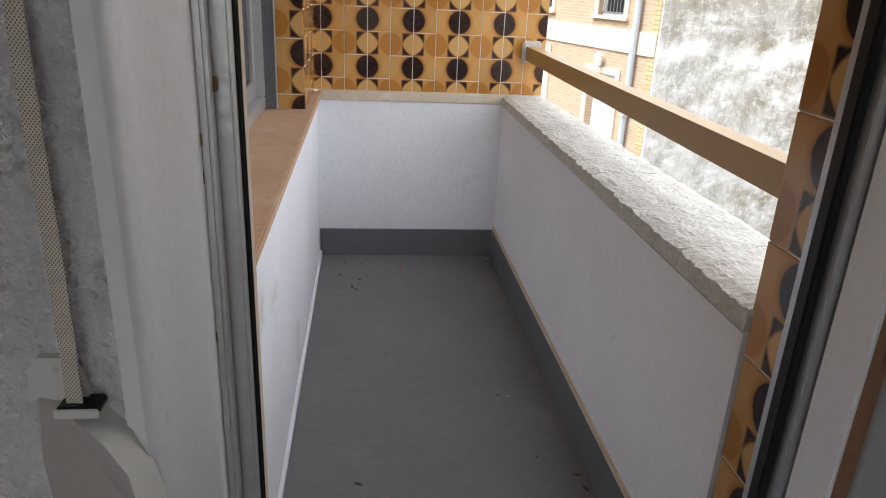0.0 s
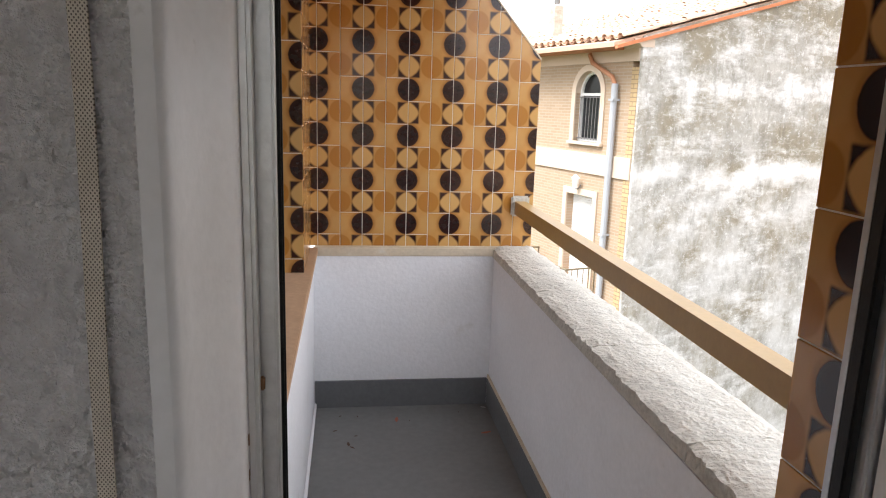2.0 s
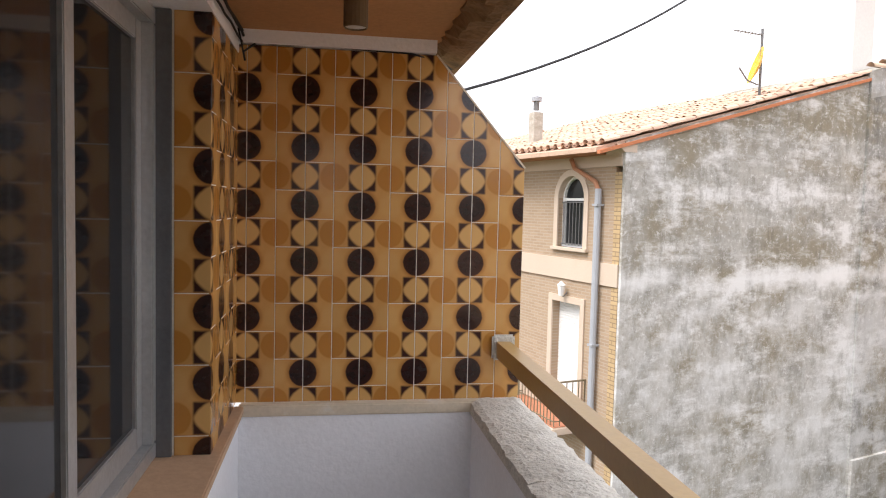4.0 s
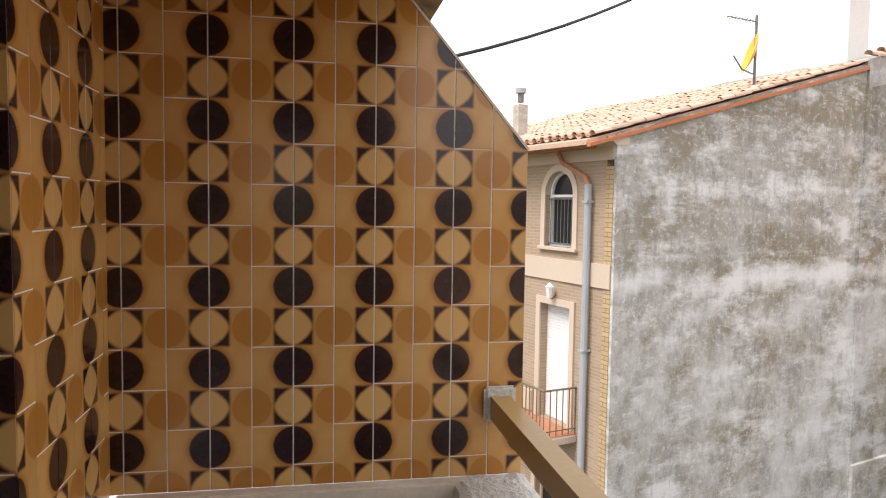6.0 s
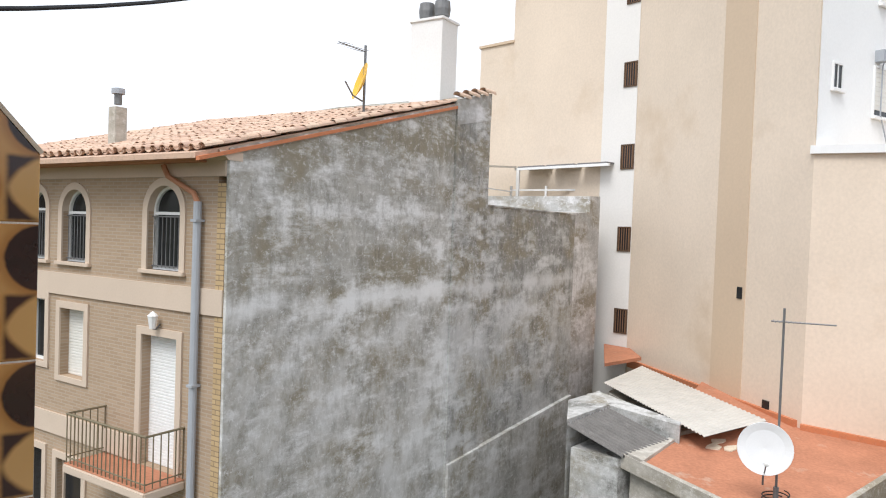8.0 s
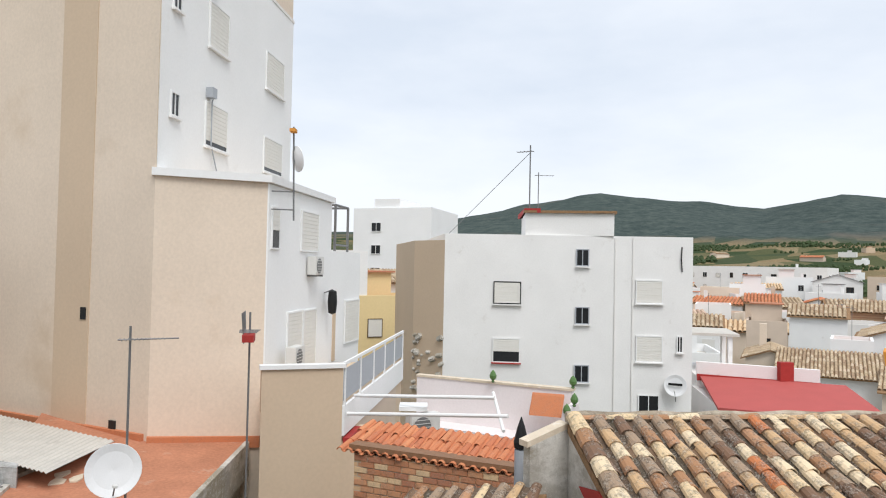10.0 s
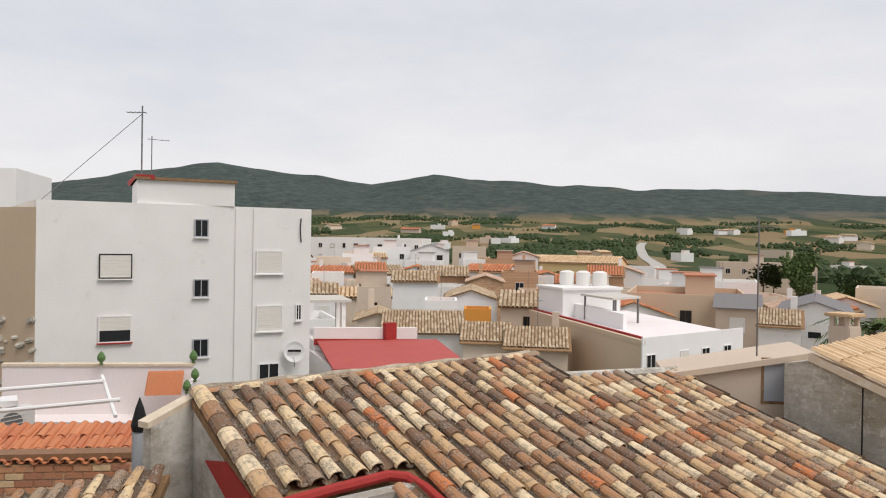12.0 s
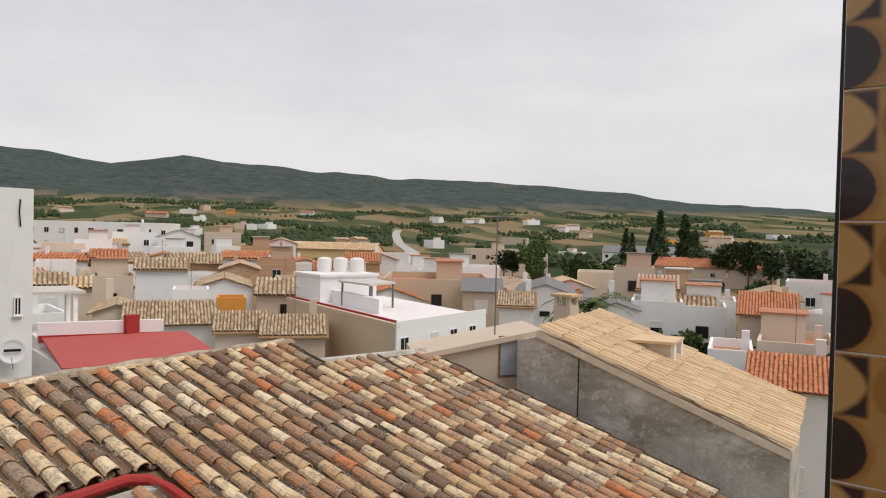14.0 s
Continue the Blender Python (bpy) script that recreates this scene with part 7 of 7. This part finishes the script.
house(55.3, -31.3, 2.9, 4, -3.94, -122, 5, 'flat', 0)
house(48.2, -25.3, 5.9, 7, -4.79, -120, 0, 'clay', 0)
house(52.8, -23.6, 6, 3.2, -4.37, -27, 1, 'clay', 0)
house(43.4, -28.0, 3.3, 6, -5.16, -126, 1, 'clay', 0)
house(39.7, -29.8, 4.1, 6, -5.22, -130, 4, 'clay', 0)
house(52.3, -33.3, 2.4, 3, -4.57, -125, 9, 'flat', 0)
house(60.9, -38.4, 9, 5.1, -3.64, -34, 5, 'clay', 0)
house(75.9, -50.8, 8, 4.5, -2.98, -35, 3, 'clay', 2)
house(73.4, -38.9, 5.2, 6, -2.63, -120, 0, 'clay', 0)
house(75.6, -34.5, 3.9, 6, -3.93, -116, 4, 'flat', 0)
house(93.2, -42.6, 4.1, 6, -2.19, -116, 4, 'clay', 3)
house(96.6, -37.4, 4.5, 7, -3.28, -113, 0, 'flat', 0)
house(129.0, -52.1, 6.8, 7, -1.7, -113, 1, 'flat', 0)
house(129.7, -57.5, 6.0, 8, -1.03, -115, 5, 'flat', 0)
house(150.9, -76.5, 9.0, 8, 0.28, -118, 5, 'flat', 0)
house(138.1, -79.5, 9, 8.5, 0.24, -31, 2, 'sheet', 0)
house(151.7, -99.4, 8.5, 8, 0.69, -124, 4, 'flat', 0)
house(109.5, -80.6, 9.4, 8, -1.6, -127, 3, 'flat', 0)
house(112.8, -86.6, 9, 5.6, -0.51, -39, 5, 'clay', 2)
house(86.9, -65.2, 5.5, 8, -2.9, -128, 3, 'flat', 0)
house(55.5, -41.6, 5.1, 7, -4.08, -129, 1, 'clay', 0)
house(68.4, -58.4, 2.8, 6, -2.99, -132, 3, 'clay', 3)
house(83.3, -50.5, 4.1, 7, -2.57, -123, 3, 'clay', 0)
house(67.3, -54.4, 3.1, 6, -4.1, -131, 3, 'flat', 0)
house(72.0, -26.7, 2.6, 6, -3.75, -112, 6, 'clay', 0)
house(51.5, -60.3, 11.5, 14, -3.56, -141, 10, 'flat', 0)
house(42.3, -56.3, 3.7, 6, -3.61, -145, 4, 'sheet', 0)
house(34.9, -51.4, 3.0, 6, -4.28, -148, 0, 'clay', 0)
house(38.6, -62.8, 14, 5.6, -3.73, -60, 2, 'sheet', 0)
house(27.7, -56.8, 7, 3.4, -4.25, -66, 0, 'sheet', 0)
house(37.0, -82.1, 4.8, 8, -2.28, -157, 4, 'flat', 0)
house(26.1, -62.2, 4.5, 7, -4.41, -159, 0, 'flat', 0)
house(30.2, -81.9, 5.4, 9, -3.99, -161, 3, 'flat', 0)
house(22.8, -65.2, 4.0, 8, -4.77, -162, 6, 'flat', 0)
house(16.3, -62.2, 4.3, 9, -4.14, -166, 4, 'clay', 3)
house(18.8, -74.1, 9, 5.0, -3.74, -77, 2, 'clay', 0)
house(12.4, -54.2, 4.9, 8, -5.81, -168, 1, 'flat', 0)
house(14.8, -46.5, 2.7, 6, -5.8, -164, 5, 'flat', 0)
house(9.6, -40.3, 4.3, 7, -5.76, -168, 2, 'clay', 3)
house(30.6, -74.0, 4.2, 8, -3.61, -159, 4, 'clay', 2)
house(23.3, -70.0, 4.1, 7, -4.6, -163, 0, 'flat', 0)
house(19.0, -93.8, 5.4, 8, -3.49, -169, 0, 'flat', 0)
house(79.3, -76.0, 5.2, 8, -2.66, -135, 3, 'clay', 3)
house(81.3, -82.0, 8, 5.5, -2.37, -46, 5, 'clay', 2)
house(63.5, -82.8, 8.9, 9, -3.34, -144, 0, 'flat', 0)
house(46.3, -91.9, 6.5, 8, -3.56, -154, 1, 'flat', 0)
house(24.1, -65.4, 4.2, 6, -4.42, -161, 1, 'clay', 0)
for i, (x, y, w, d, top, hd, wi, rf, ci) in enumerate(hand):
    town_house(x, y, w, d, top, hd, WALLS[wi][0], WALLS[wi][1], rf, CLAYS[ci], seed=100 + i, fine=0.9 if math.hypot(x, y) < 65 else 1.6)
# aerials on the roofs of the town
for i in range(0, len(hand), 4):
    x, y, w, d, top, hd, wi, rf, ci = hand[i]
    antenna("town_aerial", (x, y, top - 0.3), 3.6, 0.9, 40 * i, "thin television aerial on a town roof", rods=5, r=0.022)
# long buildings at the town's edge
town_house(180, -84, 34, 12, 2.6, 228, WHITE_OLD, "long white", "flat", seed=170, fine=2)
town_house(107, -93, 22, 8, -1.6, 29, YELLOW_PAINT, "pale yellow", "clay", CLAYS[4], seed=171, fine=2)
town_house(108, -160, 22, 10, -2.2, 222, STUCCO_TAN, "tan", "flat", seed=172, fine=2)
town_house(60, -190, 30, 14, -5.2, 190, STUCCO_TAN, "tan", "clay", CLAYS[3], seed=173, fine=2)
town_house(105, -262, 40, 14, -3.0, 200, WHITE_RENDER, "low white", "sheet", seed=174, fine=2)
town_house(48, -262, 44, 20, -2.0, 190, GREY_ROOF, "dark grey", "flat", seed=175, fine=2, wins=False)

rng = random.Random(77)
taken = [(x, y, 1.0 + 0.42 * max(w, d)) for x, y, w, d, *_ in hand] + [(36, -16, 9), (40, -38, 11), (180, -84, 18), (107, -93, 10), (108, -160, 16), (60, -190, 20)]
made = 0
for r in (61, 67, 74, 82, 91, 101, 112, 124, 137, 151, 166, 184):
    az = -14.0
    while az > -84:
        az -= math.degrees(8.0 / r) * rng.uniform(0.9, 1.35)
        lim = float(np.interp(az, [-84, -70, -55, -48, -30, -14], [100, 90, 110, 135, 190, 190]))
        if r > lim:
            continue
        rr = r + rng.uniform(-4, 4)
        x, y = 0.9 + rr * math.cos(radians(az)), 2.4 + rr * math.sin(radians(az))
        if any(math.hypot(x - a, y - c) < s + 2 for a, c, s in taken):
            continue
        g0 = ground_height(x, y)
        top = min(-5.9 + (rr - 55) * 0.033 + rng.uniform(-1.0, 0.8), g0 + 8.5)
        wi = rng.choice((0, 0, 1, 1, 2, 3, 4, 5, 6))
        rf = rng.choice(("clay", "clay", "clay", "flat", "flat", "sheet" if rng.random() < 0.3 else "clay"))
        town_house(x, y, rng.uniform(5, 9), rng.uniform(5, 8), top, az + rng.choice((0, 90, 90)) + rng.uniform(-18, 18), WALLS[wi][0], WALLS[wi][1], rf, rng.choice(CLAYS), seed=300 + made, fine=1.5 if r < 90 else 2.2, skip=0.55)
        made += 1

# farmhouses in the fields
for i in range(36):
    r, az = rng.uniform(300, 900), rng.uniform(-80, -16)
    x, y = 0.9 + r * math.cos(radians(az)), 2.4 + r * math.sin(radians(az))
    town_house(x, y, rng.uniform(9, 20), rng.uniform(7, 10), ground_height(x, y) + rng.uniform(3, 4.5), rng.uniform(0, 180), *rng.choice(WALLS[:2] + WALLS[5:]), rng.choice(("clay", "flat")), rng.choice(CLAYS), seed=600 + i, fine=5, wins=False)

# white block and tan house behind the white flat-roofed block
bgw = thing("distant_white_flats", "distant white apartment block with small windows", "apartment block")
part("wall", prism([(70.5, 9.6), (66.9, 1.9), (76, -1), (80, 8)], -12, 7.3), WHITE_RENDER, bgw)
part("roof_hut", prism([(69.8, 7.5), (68.6, 5.0), (74, 3), (75, 6)], 7.3, 8.2), WHITE_RENDER, bgw)
for z in (5.0, 2.8, 0.6):
    window(bgw, on_wall((70.5, 9.6), (66.9, 1.9), 2.6, z, 0.05), 1.1, 0.9, "pane", SHUTTER_WHITE)
town_house(58, 6.3, 3.4, 5, 0.4, -65, WHITE_OLD, "white rendered", "clay", CLAYS[0], seed=180, base=-12)
town_house(53, 4.8, 9, 5, -1.1, -65, YELLOW_PAINT, "cream rendered", "flat", CLAYS[0], seed=181, base=-12)
town_house(50, 11.5, 9, 5, 2.0, -65, WHITE_OLD, "white rendered", "flat", CLAYS[0], seed=182, base=-12)

# ---- trees ----
def crown(seed, kind):
    """Many small leaf clumps filling an uneven crown."""
    rng = random.Random(seed)
    verts, faces = [], []
    lobes = [(Vector((rng.uniform(-1.3, 1.3), rng.uniform(-1.3, 1.3), rng.uniform(2.6, 5.2))), rng.uniform(0.8, 1.6)) for _ in range(9)]
    for i in range(420):
        if kind == "cypress":
            z = rng.uniform(0.6, 9.0)
            rad = 1.15 * math.sin(math.pi * min(1, (z - 0.2) / 9.4) ** 0.6) * rng.uniform(0.4, 1.05)
            a = rng.uniform(0, 6.283)
            c = Vector((rad * math.cos(a), rad * math.sin(a), z))
            s = rng.uniform(0.18, 0.42)
        else:
            o, rr = rng.choice(lobes)
            d = Vector((rng.gauss(0, 1), rng.gauss(0, 1), rng.gauss(0, 0.8))).normalized()
            c = o + d * rr * rng.uniform(0.55, 1.05)
            s = rng.uniform(0.16, 0.42)
        for _ in range(3):
            u = Vector((rng.gauss(0, 1), rng.gauss(0, 1), rng.gauss(0, 1))).normalized()
            w = u.orthogonal().normalized()
            k = len(verts)
            p = c + u * s * 0.4
            verts += [p - u * s, p + w * s * 0.6, p + u * s, p - w * s * 0.6]
            faces.append((k, k + 1, k + 2, k + 3))
    me = bpy.data.meshes.new("crown")
    me.from_pydata([tuple(v) for v in verts], [], faces)
    me.materials.append(FOLIAGE if kind != "fresh" else FOLIAGE_B)
    return me


def tree(kind, seed, label):
    t = thing("tree", label, "tree", "valley trees")
    b2 = bmesh.new()
    rng = random.Random(seed)
    h = 7.5 if kind == "cypress" else 3.4
    rings = [[b2.verts.new((0.22 * (1 - 0.75 * j / 6) * math.cos(q) + 0.06 * math.sin(j), 0.22 * (1 - 0.75 * j / 6) * math.sin(q), -1 + (h + 1) * j / 6)) for q in (k * math.pi / 3 for k in range(6))] for j in range(7)]
    for c, d in zip(rings, rings[1:]):
        for k in range(6):
            b2.faces.new((c[k], c[(k + 1) % 6], d[(k + 1) % 6], d[k]))
    for k in range(5 if kind != "cypress" else 0):
        a = rng.uniform(0, 6.28)
        tube([(0, 0, 1.6 + 0.3 * k), (0.7 * math.cos(a), 0.7 * math.sin(a), 2.6 + 0.3 * k), (1.2 * math.cos(a), 1.2 * math.sin(a), 3.6 + 0.3 * k)], 0.06, b2, 5)
    part("trunk", b2, BARK, t)
    ob = new("crown", crown(seed, kind))
    ob.parent = t
    return t


protos = [tree("broad", 1, "dark green broad tree among the houses"), tree("cypress", 2, "tall dark cypress tree"), tree("fresh", 3, "fresh green bushy tree")]
rng = random.Random(5)
spots = [(88.5, -196, 1, 1.5), (91, -206, 1, 1.3), (77, -193, 1, 2.0), (82, -200, 1, 1.6), (72, -199, 1, 2.0), (68, -196, 1, 1.7), (75, -190, 0, 1.8), (64, -192, 0, 1.7), (57, -185, 0, 2.0), (50, -183, 0, 1.9), (44, -180, 0, 2.0), (36, -176, 0, 2.0), (31, -170, 0, 1.8), (92, -148, 2, 1.6), (97, -143, 0, 1.4), (88, -142, 2, 1.5), (91, -76, 2, 1.2), (16, -39, 1, 0.45), (16.4, -42, 1, 0.5), (18, -41, 1, 0.55), (14.8, -40.5, 0, 0.6), (12.0, -48, 2, 0.9), (9.5, -49, 0, 0.9), (8.0, -47.5, 2, 0.9), (7, -62, 0, 1.1), (10, -66, 0, 1.2), (14, -66, 2, 1.2), (5, -70, 0, 1.2), (9, -80, 2, 1.3), (40, -120, 0, 1.2), (55, -125, 2, 1.3), (30, -110, 0, 1.2), (70, -130, 0, 1.3), (24, -140, 0, 1.4), (60, -112, 2, 1.2), (19, -50.5, 0, 0.8), (22.5, -58, 2, 0.9), (13, -51.5, 0, 0.9), (26, -66, 0, 1.0), (17, -61, 2, 0.9), (30, -70, 0, 1.1), (11.5, -41, 2, 0.6)]
for i, (x, y, k, s) in enumerate(spots):
    z = ground_height(x, y) + (0 if math.hypot(x, y) > 60 else 1.2)
    if i < 3 and k == i:
        pass
    c = copy_thing(protos[k], pose(x, y, z, 0, 0, rng.uniform(0, 360)))
    c.scale = (s, s, s * rng.uniform(0.9, 1.1))
for k, (x, y) in enumerate(((99, -150), (80, -204), (85, -139))):
    protos[k].matrix_basis = pose(x, y, ground_height(x, y))
palm = thing("palm_tree", "small palm with long green fronds behind the pale roof", "palm", "", pose(10.7, -17.2, -3.0))
part("trunk", tube([(0, 0, -5), (0.05, 0, 0), (0, 0, 2.6)], 0.13, sides=8), BARK, palm)
for k in range(18):
    a, e = k * 2.4, 0.3 + 0.9 * ((k * 7) % 10) / 10
    pts = [Vector((math.cos(a) * q * 1.3, math.sin(a) * q * 1.3, 2.6 + e * q * 1.2 - 0.9 * q * q)) for q in (0, 0.25, 0.5, 0.75, 1.0)]
    b2 = bmesh.new()
    sd = Vector((-math.sin(a), math.cos(a), 0))
    for p, q in zip(pts, pts[1:]):
        for s in (-1, 1):
            for j in range(3):
                o = p.lerp(q, j / 3)
                tip = o + sd * s * 0.28 + (q - p) * 0.8 - Vector((0, 0, 0.08))
                b2.faces.new([b2.verts.new(o), b2.verts.new(o + (q - p) * 0.25), b2.verts.new(tip)])
    part("frond", b2, FOLIAGE_B, palm)

# far orchards, hedges and woods: uncounted clumps
rng = random.Random(9)
verts, faces = [], []
for i in range(26000):
    r = 230 + 800 * rng.random()
    az = rng.uniform(-86, -2)
    x, y = 0.9 + r * math.cos(radians(az)), 2.4 + r * math.sin(radians(az))
    if noise.noise(Vector((x * 0.011, y * 0.011, 5))) < 0.16 + 0.16 * (rng.random() - 0.5):
        continue
    if abs(az + 48.4) < 1.2 and r < 650:
        continue
    if r < 330 and rng.random() < 0.75:
        continue
    z = ground_height(x, y)
    s = rng.uniform(0.7, 1.8) * (1.7 if noise.noise(Vector((x * 0.02, y * 0.02, 9))) > 0.35 else 1.0)
    k = len(verts)
    n = 6
    for j, (zz, rr) in enumerate(((0.0, 0.8), (0.9, 1.05), (1.6, 0.6))):
        for q in range(n):
            a = q * 2 * math.pi / n + j * 0.5
            w = rr * s * rng.uniform(0.75, 1.2)
            verts.append((x + w * math.cos(a), y + w * math.sin(a), z + zz * s * rng.uniform(0.85, 1.15)))
    verts.append((x, y, z + 2.0 * s))
    for j in range(2):
        for q in range(n):
            faces.append((k + j * n + q, k + j * n + (q + 1) % n, k + (j + 1) * n + (q + 1) % n, k + (j + 1) * n + q))
    for q in range(n):
        faces.append((k + 2 * n + q, k + 2 * n + (q + 1) % n, k + 3 * n))
me = bpy.data.meshes.new("far_trees")
me.from_pydata(verts, [], faces)
me.materials.append(FOLIAGE)
tagged(new("far_trees", me), "distant orchards, hedges and pine woods", "trees", kind="stuff")

# service wire across the gap, hanging cables by the near pier
tagged(link("overhead_wire", tube([(0.70, 3.74, 2.26), (0.74, 4.2, 2.23)] + list(sag((0.774, 4.72, 2.216), (7.93, 10.36, 7.4), 0.65)), 0.010, sides=6), BLACK_CABLE), "black service wire hanging across the gap", "wire")
for i, x in enumerate((1.040, 1.045, 1.052)):
    tagged(link("hanging_cable", tube([(x, 0.98 - 0.02 * i, 2.5), (x + 0.004, 0.98 - 0.02 * i, 1.2), (x - 0.003, 0.97 - 0.02 * i, -0.4), (x, 0.97 - 0.02 * i, -2.8)], 0.004, sides=6), BLACK_CABLE), "black cable hanging down beside the pier", "cable", "hanging cables")

# own building: unseen mass above, added to keep sun off the balcony; storeys below
setting("wall_upper", box(-1.75, -3.15, 2.9, -0.05, 3.75, 7.0), PARAPET_WHITE, "unseen upper storey added to block the sun", "wall")
setting("wall_lower", box(-1.75, -3.15, -12, 0.9, 3.75, -3.0), PARAPET_WHITE, "lower storeys of the building", "wall")
